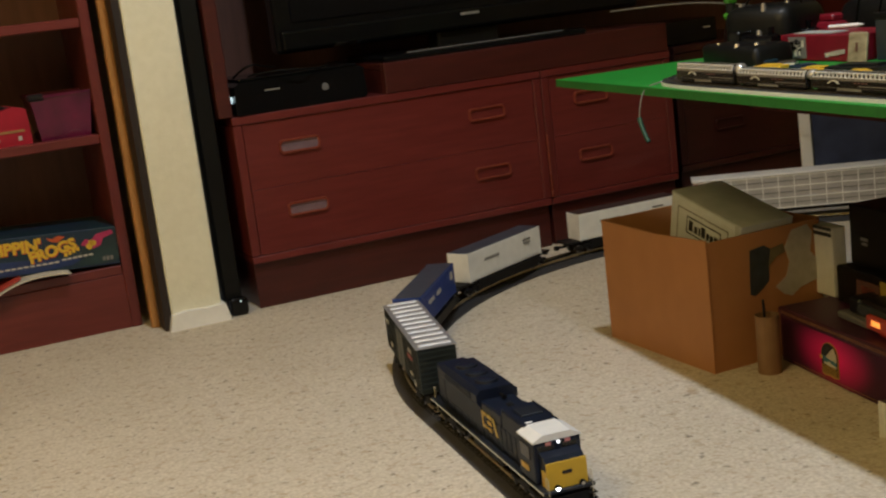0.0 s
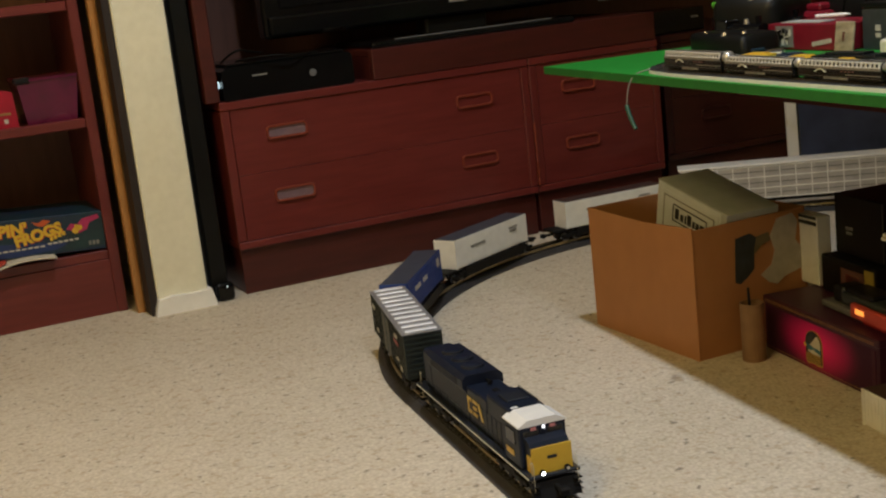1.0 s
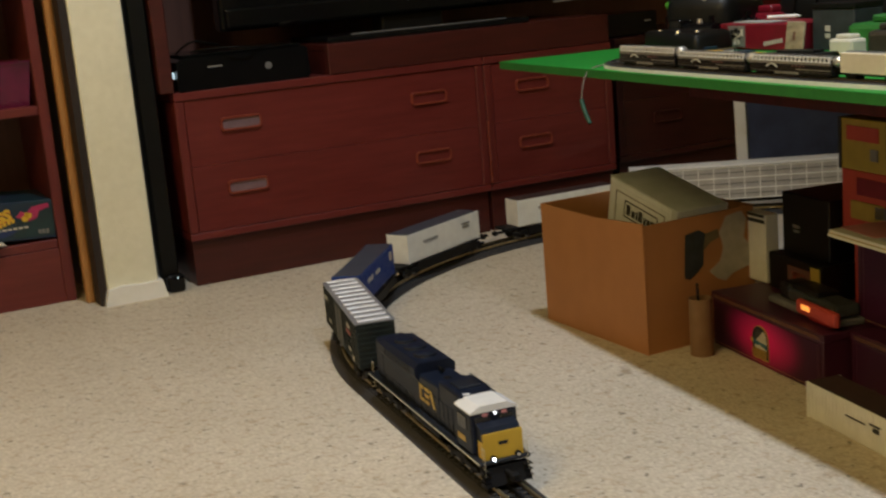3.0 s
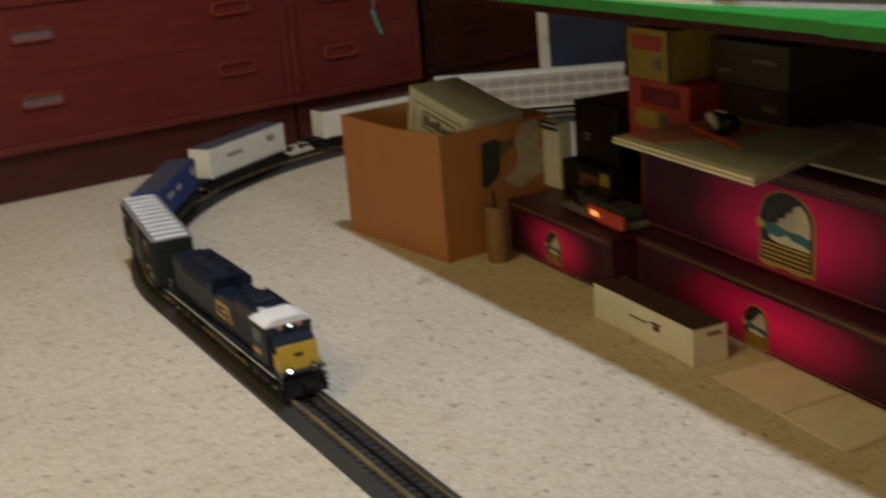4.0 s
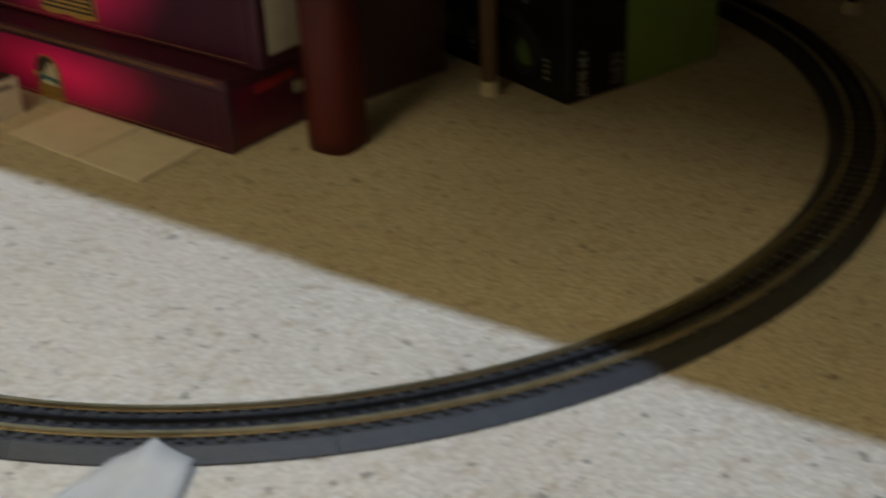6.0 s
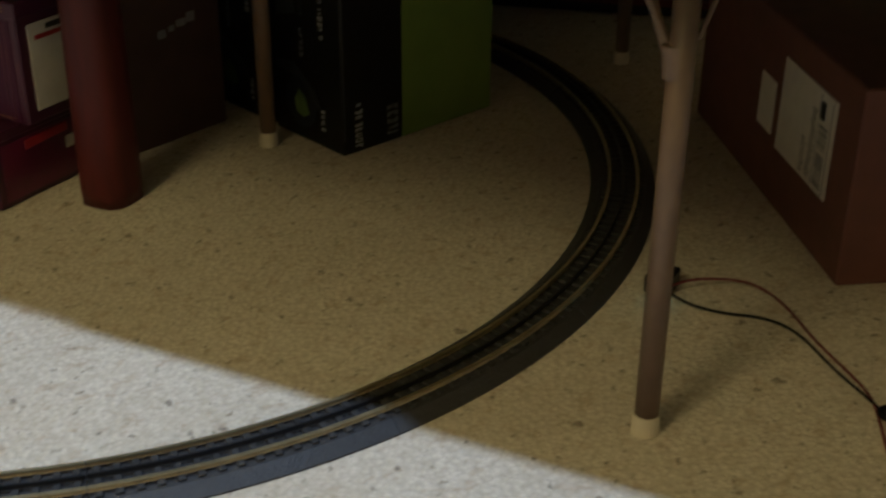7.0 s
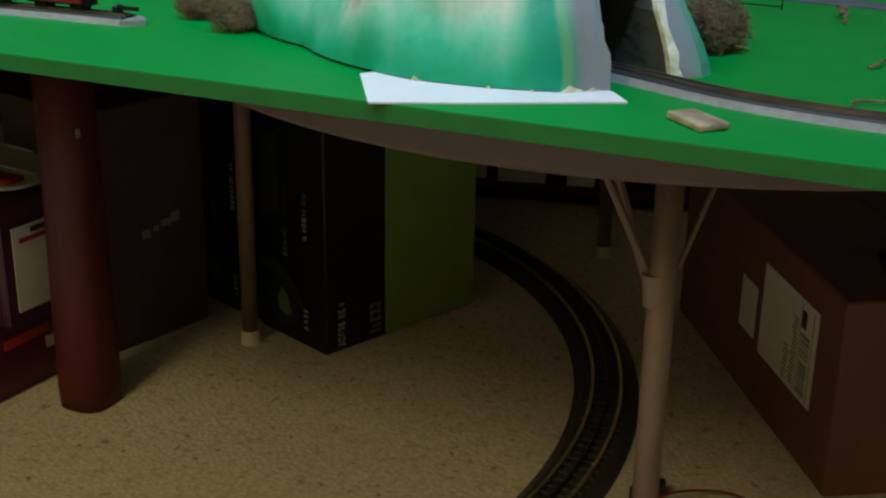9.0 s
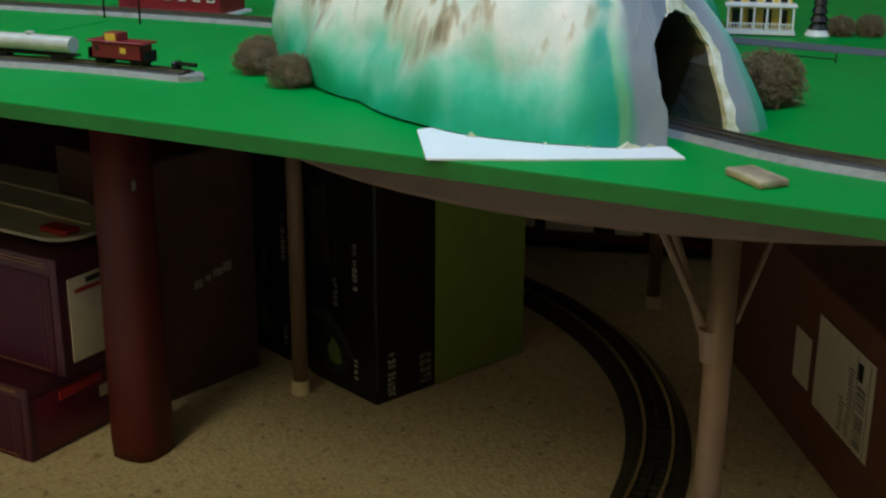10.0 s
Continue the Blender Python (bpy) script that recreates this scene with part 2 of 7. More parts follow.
surf("hutch_back", (0.105, 0.046, 0.032), (0.070, 0.030, 0.021), 22, 0.55, stretch=(3, 1, 0.4))
surf("centre_rail", (0.016, 0.016, 0.018), (0.010, 0.010, 0.011), 60, 0.35)
surf("cardboard", (0.42, 0.195, 0.066), (0.38, 0.172, 0.058), 22, 0.75, 0.05, 240)
surf("cardboard_inside", (0.26, 0.155, 0.075), (0.21, 0.12, 0.055), 45, 0.8)
surf("brown_box", (0.142, 0.056, 0.037), (0.108, 0.043, 0.029), 35, 0.7, 0.06, 200)
surf("pale_carton", (0.64, 0.68, 0.70), (0.56, 0.60, 0.61), 40, 0.6)
surf("pale_carton_top", (0.46, 0.49, 0.49), (0.38, 0.41, 0.40), 40, 0.6)
surf("board_green", (0.027, 0.252, 0.0235), (0.022, 0.220, 0.0200), 35, 0.52, 0.08, 150)
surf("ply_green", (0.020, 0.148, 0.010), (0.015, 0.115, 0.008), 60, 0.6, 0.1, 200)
surf("apron_taupe", (0.130, 0.088, 0.060), (0.100, 0.067, 0.045), 40, 0.55, 0.04)
surf("leg_taupe", (0.165, 0.110, 0.070), (0.125, 0.082, 0.052), 60, 0.45)
surf("cap_white", (0.62, 0.57, 0.44), (0.52, 0.47, 0.35), 60, 0.5)
surf("navy", (0.009, 0.0135, 0.030), (0.006, 0.009, 0.020), 50, 0.45, spec=0.26)
surf("navy_dark", (0.009, 0.012, 0.020), (0.006, 0.008, 0.014), 50, 0.5)
surf("train_yellow", (0.60, 0.40, 0.022), (0.52, 0.34, 0.018), 60, 0.4)
surf("letter_yellow", (0.58, 0.40, 0.06), (0.48, 0.32, 0.05), 80, 0.45)
surf("cab_white", (0.80, 0.80, 0.80), (0.72, 0.72, 0.72), 50, 0.4)
surf("underframe", (0.007, 0.0065, 0.0065), (0.005, 0.0045, 0.0045), 60, 0.6, spec=0.2)
surf("car_green", (0.014, 0.020, 0.018), (0.009, 0.014, 0.012), 50, 0.5)
surf("roof_silver", (0.34, 0.34, 0.35), (0.24, 0.24, 0.25), 40, 0.35, metal=0.35)
surf("car_bronze", (0.085, 0.075, 0.060), (0.05, 0.044, 0.036), 60, 0.35, metal=0.5)
surf("silver", (0.56, 0.55, 0.52), (0.40, 0.39, 0.36), 60, 0.3, metal=0.7)
surf("dark_window", (0.012, 0.011, 0.010), (0.02, 0.018, 0.016), 60, 0.25)
surf("container_blue", (0.012, 0.045, 0.24), (0.008, 0.030, 0.17), 40, 0.45)
surf("blue_roof", (0.055, 0.065, 0.09), (0.04, 0.048, 0.07), 40, 0.5)
surf("container_white", (0.80, 0.80, 0.76), (0.70, 0.70, 0.66), 50, 0.5)
surf("rack_grey", (0.46, 0.44, 0.41), (0.36, 0.345, 0.32), 50, 0.5)
surf("tank_white", (0.50, 0.50, 0.47), (0.36, 0.36, 0.33), 70, 0.4)
surf("container_roof", (0.055, 0.036, 0.034), (0.040, 0.026, 0.024), 50, 0.5)
surf("red", (0.32, 0.013, 0.014), (0.24, 0.010, 0.011), 40, 0.45)
surf("crimson", (0.21, 0.006, 0.021), (0.15, 0.005, 0.015), 40, 0.45)
surf("oxide_red", (0.17, 0.005, 0.012), (0.11, 0.004, 0.008), 60, 0.5)
surf("pack_red", (0.36, 0.006, 0.026), (0.28, 0.005, 0.020), 40, 0.45)
surf("magenta_bin", (0.125, 0.006, 0.044), (0.060, 0.004, 0.024), 22, 0.25)
surf("orange", (0.55, 0.10, 0.02), (0.45, 0.075, 0.015), 40, 0.5)
surf("orange_box", (0.50, 0.062, 0.036), (0.40, 0.048, 0.028), 30, 0.55)
surf("yellow_box", (0.46, 0.34, 0.040), (0.34, 0.25, 0.03), 30, 0.55)
surf("box_black", (0.007, 0.0075, 0.007), (0.005, 0.005, 0.005), 40, 0.4, spec=0.25)
surf("box_lime", (0.185, 0.28, 0.034), (0.15, 0.23, 0.028), 20, 0.5)
surf("ink_white", (0.55, 0.53, 0.47), (0.45, 0.43, 0.38), 80, 0.5)
surf("ink_grey", (0.22, 0.215, 0.20), (0.17, 0.165, 0.155), 80, 0.5)
surf("ink_black", (0.02, 0.02, 0.02), (0.015, 0.015, 0.015), 80, 0.5)
surf("label_paper", (0.60, 0.57, 0.48), (0.52, 0.49, 0.41), 60, 0.6)
surf("paper", (0.78, 0.79, 0.82), (0.74, 0.75, 0.78), 30, 0.7)
surf("scrap_paper", (0.50, 0.48, 0.44), (0.42, 0.40, 0.36), 30, 0.8, 0.1, 60)
surf("kraft_paper", (0.76, 0.69, 0.60), (0.68, 0.61, 0.52), 25, 0.75, 0.1, 60)
surf("foam_lid", (0.52, 0.54, 0.53), (0.41, 0.42, 0.41), 30, 0.6)
surf("pink_card", (0.62, 0.26, 0.26), (0.53, 0.21, 0.21), 30, 0.6)
surf("plum_rule", (0.095, 0.030, 0.050), (0.07, 0.02, 0.036), 40, 0.45)
surf("plum", (0.054, 0.008, 0.029), (0.040, 0.007, 0.023), 20, 0.45)
surf("end_crimson", (0.125, 0.006, 0.040), (0.060, 0.005, 0.026), 18, 0.35)
surf("gold_ink", (0.50, 0.33, 0.05), (0.40, 0.26, 0.04), 60, 0.4)
surf("teal_ink", (0.05, 0.19, 0.28), (0.03, 0.12, 0.19), 60, 0.45)
surf("sleeve_blue", (0.060, 0.075, 0.150), (0.034, 0.042, 0.084), 14, 0.22)
surf("game_blue", (0.012, 0.020, 0.065), (0.010, 0.035, 0.045), 14, 0.4)
surf("game_mid_blue", (0.020, 0.045, 0.16), (0.012, 0.026, 0.10), 20, 0.35)
surf("game_teal", (0.015, 0.045, 0.050), (0.010, 0.022, 0.030), 20, 0.35)
surf("game_yellow", (0.68, 0.45, 0.02), (0.60, 0.38, 0.02), 60, 0.45)
surf("pink_ink", (0.42, 0.03, 0.12), (0.34, 0.02, 0.09), 60, 0.45)
surf("frog_green", (0.12, 0.42, 0.03), (0.08, 0.30, 0.02), 30, 0.35)
surf("torn_foam", (0.82, 0.81, 0.70), (0.46, 0.47, 0.22), 130, 0.85, 0.5, 160)
surf("tunnel_shade", (0.070, 0.074, 0.062), (0.042, 0.045, 0.038), 40, 0.85, 0.3, 120)
# mahogany toned down; the recessed corner's shade is put into the colour
surf("mahogany_shaded", (0.055, 0.011, 0.008), (0.032, 0.007, 0.005), 26, 0.42, 0.06, 160, stretch=(0.35, 1, 3.0), detail=7)
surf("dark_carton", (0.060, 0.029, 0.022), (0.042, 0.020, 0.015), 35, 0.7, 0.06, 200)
surf("slate_label", (0.045, 0.055, 0.062), (0.022, 0.026, 0.028), 60, 0.55)
surf("torn_paper", (0.52, 0.48, 0.39), (0.40, 0.36, 0.28), 60, 0.7)
surf("platform_purple", (0.060, 0.050, 0.095), (0.042, 0.035, 0.068), 60, 0.6)
surf("card_cream", (0.68, 0.66, 0.55), (0.60, 0.58, 0.48), 40, 0.65)
surf("olive_dark", (0.060, 0.052, 0.022), (0.042, 0.036, 0.016), 40, 0.5)
surf("olive_label", (0.18, 0.15, 0.07), (0.13, 0.10, 0.05), 50, 0.6)
surf("gold_dull", (0.34, 0.20, 0.07), (0.26, 0.145, 0.05), 60, 0.45)
surf("cream_plastic", (0.60, 0.57, 0.44), (0.48, 0.45, 0.34), 80, 0.4)
surf("ladder_cream", (0.72, 0.71, 0.66), (0.58, 0.57, 0.52), 90, 0.45)
surf("stripe_tan", (0.20, 0.18, 0.14), (0.13, 0.115, 0.09), 90, 0.45)
surf("rib_silver", (0.80, 0.80, 0.82), (0.66, 0.66, 0.68), 60, 0.35, metal=0.2)
surf("print_dim", (0.20, 0.20, 0.195), (0.10, 0.10, 0.098), 90, 0.5)
surf("print_bright", (0.46, 0.46, 0.45), (0.28, 0.28, 0.27), 90, 0.5)
surf("faint_grey", (0.030, 0.034, 0.030), (0.014, 0.016, 0.014), 50, 0.4)
surf("lime_dim", (0.12, 0.19, 0.04), (0.06, 0.10, 0.02), 60, 0.5)
surf("bed_grey", (0.31, 0.31, 0.315), (0.22, 0.22, 0.222), 160, 0.7, 0.3, 300)
surf("bush_brown", (0.25, 0.19, 0.115), (0.12, 0.088, 0.052), 120, 0.98, 0.6, 300, spec=0.1)
surf("eraser_wood", (0.48, 0.40, 0.26), (0.15, 0.115, 0.070), 75, 0.6, 0.3, 200, stretch=(0.5, 1, 1))
surf("road_grey", (0.10, 0.115, 0.14), (0.08, 0.09, 0.11), 60, 0.8)
surf("house_yellow", (0.62, 0.46, 0.05), (0.55, 0.40, 0.04), 60, 0.5)
surf("wire_red", (0.13, 0.015, 0.015), None, 60, 0.4)
surf("wire_black", (0.008, 0.008, 0.008), None, 60, 0.5, spec=0.1)
surf("wire_green", (0.009, 0.060, 0.036), None, 60, 0.4)
surf("string_pale", (0.24, 0.22, 0.19), None, 60, 0.7)
glow("headlamp", (1.0, 0.93, 0.78), 14)
glow("lamp_dim", (1.0, 0.94, 0.86), 2.5)
glow("led_green", (0.35, 1.0, 0.75), 6)
glow("led_white", (0.8, 0.95, 0.9), 0.8)
glow("lit_orange", (1.0, 0.32, 0.04), 1.2)

# ---- mesh helpers ----


def box_into(bm, size, centre=(0, 0, 0), bevel=0.0, m=None, seg=1):
    mat = Matrix.LocRotScale(Vector(centre), None, Vector(size))
    if m is not None:
        mat = m @ mat
    made = bmesh.ops.create_cube(bm, size=1.0, matrix=mat)["verts"]
    if bevel:
        edges = list({e for v in made for e in v.link_edges})
        bmesh.ops.bevel(bm, geom=edges, offset=bevel, segments=seg, affect="EDGES", profile=0.5)
    return bm


def box(size, centre=(0, 0, 0), bevel=0.0, seg=1, m=None):
    return box_into(bmesh.new(), size, centre, bevel, m, seg)


def span(x0, x1, y0, y1, z0, z1, bevel=0.0, seg=1):
    return box((x1 - x0, y1 - y0, z1 - z0), ((x0 + x1) / 2, (y0 + y1) / 2, (z0 + z1) / 2), bevel, seg)


def rod_into(bm, a, b, r, r2=None, sides=10):
    a, b = Vector(a), Vector(b)
    d = b - a
    m = Matrix.Translation((a + b) / 2) @ d.to_track_quat("Z", "Y").to_matrix().to_4x4()
    bmesh.ops.create_cone(bm, cap_ends=True, segments=sides, radius1=r, radius2=r if r2 is None else r2, depth=d.length, matrix=m)
    return bm


def rod(a, b, r, r2=None, sides=10):
    return rod_into(bmesh.new(), a, b, r, r2, sides)


def prism_into(bm, pts, depth, m=None):
    """A flat outline in local x and z, thickened by depth along y."""
    m = m or Matrix()
    front = [bm.verts.new(m @ Vector((x, 0, z))) for x, z in pts]
    back = [bm.verts.new(m @ Vector((x, depth, z))) for x, z in pts]
    n = len(pts)
    faces = [bm.faces.new(front), bm.faces.new(back[::-1])]
    for i in range(n):
        faces.append(bm.faces.new((front[i], back[i], back[(i + 1) % n], front[(i + 1) % n])))
    bmesh.ops.recalc_face_normals(bm, faces=faces)
    return bm


def prism(pts, depth, m=None):
    return prism_into(bmesh.new(), pts, depth, m)


def finish(bm, name, material, smooth=False):
    me = bpy.data.meshes.new(name)
    if smooth:
        for f in bm.faces:
            f.smooth = True
    bm.to_mesh(me)
    bm.free()
    me.materials.append(MATS[material])
    return me


def part(name, bm, material, parent, label="", smooth=False, m=None, kind=""):
    ob = new(name, finish(bm, name, material, smooth))
    ob.parent = parent
    if m is not None:
        ob.matrix_basis = m
    return tagged(ob, label, kind=kind)


def solid(name, bm, material, label, category, m=None, group="", kind="", smooth=False):
    ob = new(name, finish(bm, name, material, smooth))
    if m is not None:
        ob.matrix_basis = m
    return tagged(ob, label, category, group, kind)


def thing(name, label, category, m=None, group="", kind=""):
    ob = new(name)
    ob.empty_display_size = 0.02
    if m is not None:
        ob.matrix_basis = m
    return tagged(ob, label, category, group, kind)


def cable(name, pts, r, material, label, group=""):
    cu = bpy.data.curves.new(name, "CURVE")
    cu.dimensions, cu.bevel_depth, cu.bevel_resolution = "3D", r, 2
    sp = cu.splines.new("NURBS")
    sp.points.add(len(pts) - 1)
    for q, p in zip(sp.points, pts):
        q.co = (*p, 1)
    sp.use_endpoint_u, sp.order_u = True, 3
    cu.materials.append(MATS[material])
    return tagged(new(name, cu), label, "cable", group)


def bars(name, rows, material, parent, depth=0.0008, label="", m=None):
    """Unreadable print: flat bars (x, z, width, height) on a face that looks along -y."""
    bm = bmesh.new()
    for x, z, w, h in rows:
        box_into(bm, (w, depth, h), (x, -depth / 2, z))
    return part(name, bm, material, parent, label, m=m, kind="stuff" if len(rows) > 1 else "")

# ---- the room ----


def wall(name, bm, material, label):
    return solid(name, bm, material, label, "wall", kind="structure")


floor = solid("floor", span(-2.6, 2.8, -5.0, 1.0, -0.05, 0.0), "carpet", "beige looped carpet with scattered brown flecks", "carpet", kind="structure")
solid("ceiling", span(-2.6, 2.8, -5.0, 1.0, 2.3, 2.36), "ceiling_paint", "plain off-white painted ceiling", "ceiling", kind="structure")
wall("wall_north", span(-2.6, 2.8, 0.56, 0.66, 0, 2.3), "wall_paint", "tan painted wall behind the furniture")
wall("wall_west", span(-2.6, -2.5, -5.0, 0.56, 0, 2.3), "wall_paint", "tan painted wall")
wall("wall_east", span(2.7, 2.8, -5.0, 0.56, 0, 2.3), "wall_paint", "tan painted wall")
wall("wall_south", span(-2.5, 2.7, -5.0, -4.9, 0, 2.3), "wall_paint", "tan painted wall")
wall("wall_end", span(-0.193, -0.085, -0.012, 0.56, 0, 2.3, 0.003), "cream_paint", "cream painted end of a partition wall")
bb = bmesh.new()
prism_into(bb, [(-0.203, 0), (-0.070, 0), (-0.074, 0.016), (-0.079, 0.038), (-0.120, 0.036), (-0.165, 0.039), (-0.194, 0.034), (-0.199, 0.018)], 0.5, Matrix.Translation((0, -0.026, 0)))
solid("baseboard", bb, "white_trim", "white painted baseboard round the wall end", "baseboard", kind="structure")
solid("trim", span(-0.2275, -0.2105, 0.045, 0.065, 0, 2.2, 0.002), "honey_strip", "honey-stained wooden trim strip beside the bookcase", "trim", kind="structure")


# dark strip added to stand for the deep shade on the wall's side
solid("trim", span(-0.2095, -0.1945, -0.008, 0.050, 0, 2.2), "gap_shade", "dark strip added for the shaded gap beside the wall end", "trim", kind="structure")

# ---- left bookcase ----
def bookcase():
    b = thing("bookcase", "tall red-brown wooden bookcase with open shelves", "bookcase")
    y0, y1, xr, xl = 0.098, 0.40, -0.238, -1.10
    for x in (xr, xl):
        part("side_panel", span(x - 0.022, x, y0, y1, 0, 1.9, 0.002), "mahogany_upright", b)
    part("back_panel", span(xl, xr - 0.022, y1 - 0.012, y1, 0.1, 1.9), "bookcase_back", b, "dark brown back panel")
    part("plinth", span(xl, xr - 0.022, y0 + 0.004, y0 + 0.02, 0, 0.118, 0.001), "mahogany", b)
    for z in (0.118, 0.402, 0.645, 0.90, 1.20):
        part("shelf", span(xl, xr - 0.022, y0 + 0.006, y1 - 0.012, z, z + 0.020, 0.002), "mahogany", b)


bookcase()


def lettering(words, size, ink, parent, m, bold=0.0, label=""):
    """Raised flat lettering in the built-in font, facing local -y."""
    cu = bpy.data.curves.new("lettering", "FONT")
    cu.body, cu.size, cu.align_x, cu.align_y = words, size, "CENTER", "CENTER"
    cu.extrude, cu.offset, cu.resolution_u = 0.0004, bold, 3
    tmp = bpy.data.objects.new("lettering", cu)
    me = bpy.data.meshes.new_from_object(tmp)
    bpy.data.objects.remove(tmp)
    bpy.data.curves.remove(cu)
    me.materials.clear()
    me.materials.append(MATS[ink])
    ob = new("lettering", me)
    ob.parent = parent
    ob.matrix_basis = m @ Matrix.Rotation(radians(90), 4, "X")
    return tagged(ob, label)


def game_box():
    g = thing("board_game_box", "flat dark blue board game box with yellow lettering", "game box", pose(-0.392, 0.107, 0.1495, 0, 3.6, 0))
    part("box_body", box((0.262, 0.2, 0.082), (0, 0.1, 0.041), 0.002), "game_blue", g)
    field = [(-0.131, 0.004), (-0.04, 0.004), (0.03, 0.010), (0.06, 0.024), (0.02, 0.026), (-0.06, 0.032), (-0.131, 0.034)]
    part("printed_field", prism(field, -0.0004, Matrix.Translation((0, -0.0002, 0))), "game_mid_blue", g, "brighter blue printed field")
    part("printed_field", prism([(0.046, 0.006), (0.129, 0.008), (0.129, 0.074), (0.072, 0.062), (0.050, 0.036)], -0.0004, Matrix.Translation((0, -0.0002, 0))), "game_teal", g, "dark teal printed field")
    for dx, dz, y, ink in ((0.0016, -0.0018, -0.0008, "orange_box"), (0.0, 0.0, -0.0016, "game_yellow")):
        lettering("IPPIN'", 0.034, ink, g, Matrix.Translation((-0.070 + dx, y, 0.059 + dz)) @ Matrix.Rotation(radians(-2), 4, "Y"), 0.0017, "chunky title letters")
        lettering("FROGS", 0.032, ink, g, Matrix.Translation((-0.006 + dx, y, 0.045 + dz)) @ Matrix.Rotation(radians(-13), 4, "Y"), 0.0017, "chunky title letters")
    bars("small_title", [(0.020 + k * 0.0085, 0.034 + k * 0.003, 0.0066, 0.008) for k in range(4)], "game_yellow", g, 0.0014)
    splash = [(0.052, 0.050), (0.062, 0.062), (0.074, 0.058), (0.086, 0.070), (0.118, 0.076), (0.122, 0.068), (0.100, 0.060), (0.094, 0.046), (0.078, 0.040), (0.064, 0.046)]
    part("picture", prism(splash, -0.0010, Matrix.Translation((0, -0.0004, 0))), "pink_ink", g, "red splash picture")
    for x, z, r in ((0.070, 0.046, 0.007), (0.079, 0.052, 0.006), (0.073, 0.055, 0.004)):
        ring = [(x + r * math.cos(k * math.pi / 6), z + r * math.sin(k * math.pi / 6)) for k in range(12)]
        part("picture", prism(ring, -0.0014, Matrix.Translation((0, -0.0006, 0))), "game_yellow", g, "round yellow picture spot")
    spray = [(-0.018, 0.074), (-0.004, 0.070), (0.008, 0.076), (0.022, 0.072), (0.006, 0.062), (-0.006, 0.064)]
    part("picture", prism(spray, -0.0006, Matrix.Translation((0, -0.0004, 0))), "orange", g, "orange splash picture")
    bars("small_print", [(-0.112 + k * 0.0125, 0.016 + 0.0005 * k, 0.0095, 0.0036) for k in range(10)], "ink_white", g)
    bars("small_print", [(0.016 + k * 0.011, 0.024 + 0.0008 * k, 0.0085, 0.0042) for k in range(6)], "ink_white", g)
    bars("small_print", [(0.098 + k * 0.008, 0.016, 0.0055, 0.009) for k in range(3)], "ink_grey", g)


game_box()
mag = thing("magazine", "curled glossy magazine hanging over the shelf edge", "magazine", pose(-0.475, 0.085, 0.128, 0, -18, 0))
bm = bmesh.new()
curl = [(-0.11 + k * 0.018, 0.022 * math.sin(k * 0.26) - 0.012 * (k / 12) ** 3) for k in range(13)]
prism_into(bm, curl + [(x + 0.0006, z - 0.0032) for x, z in curl[::-1]], 0.10, Matrix.Translation((0, -0.02, 0)))
part("pages", bm, "label_paper", mag)
part("cover", box((0.10, 0.085, 0.002), (-0.035, 0.03, 0.0235), 0.0005, m=Matrix.Rotation(radians(-4), 4, "Y")), "orange_box", mag, "brown printed cover")


def red_pack():
    r = thing("small_carton", "small red printed carton on the shelf", "box", pose(-0.440, 0.13, 0.422, 0, 0, 4))
    bm = bmesh.new()
    prism_into(bm, [(-0.07, 0), (0.050, 0), (0.047, 0.072), (0.020, 0.080), (-0.02, 0.070), (-0.07, 0.062)], 0.09)
    part("carton_body", bm, "pack_red", r)
    bars("print", [(-0.03, 0.014, 0.03, 0.004), (0.026, 0.014, 0.008, 0.009)], "ink_white", r)
    bars("print", [(0.0, 0.029, 0.075, 0.005)], "gold_dull", r)
    part("flap", box((0.035, 0.03, 0.006), (-0.012, 0.03, 0.078), 0.0015, m=Matrix.Rotation(radians(8), 4, "Y")), "black_plastic", r, "black torn flap")


red_pack()


def bin_tub():
    b = thing("storage_tub", "translucent magenta plastic tub on the shelf", "tub", pose(-0.322, 0.19, 0.422) @ Matrix.Scale(1.12, 4))
    bm = bmesh.new()
    lo = [(-0.050, -0.06), (0.050, -0.06), (0.050, 0.06), (-0.050, 0.06)]
    rings = [[bm.verts.new((x * s, y * s, z)) for x, y in lo] for s, z in ((0.9, 0), (1.12, 0.085), (1.16, 0.085), (1.16, 0.080), (1.10, 0.080), (0.87, 0.004))]
    bm.faces.new(rings[0][::-1])
    for a, c in zip(rings, rings[1:]):
        for i in range(4):
            bm.faces.new((a[i], a[(i + 1) % 4], c[(i + 1) % 4], c[i]))
    bm.faces.new(rings[-1])
    part("tub_body", bm, "magenta_bin", b)
    part("clip", box((0.03, 0.02, 0.012), (-0.045, -0.06, 0.082), 0.003), "black_plastic", b, "black plastic clip")


bin_tub()


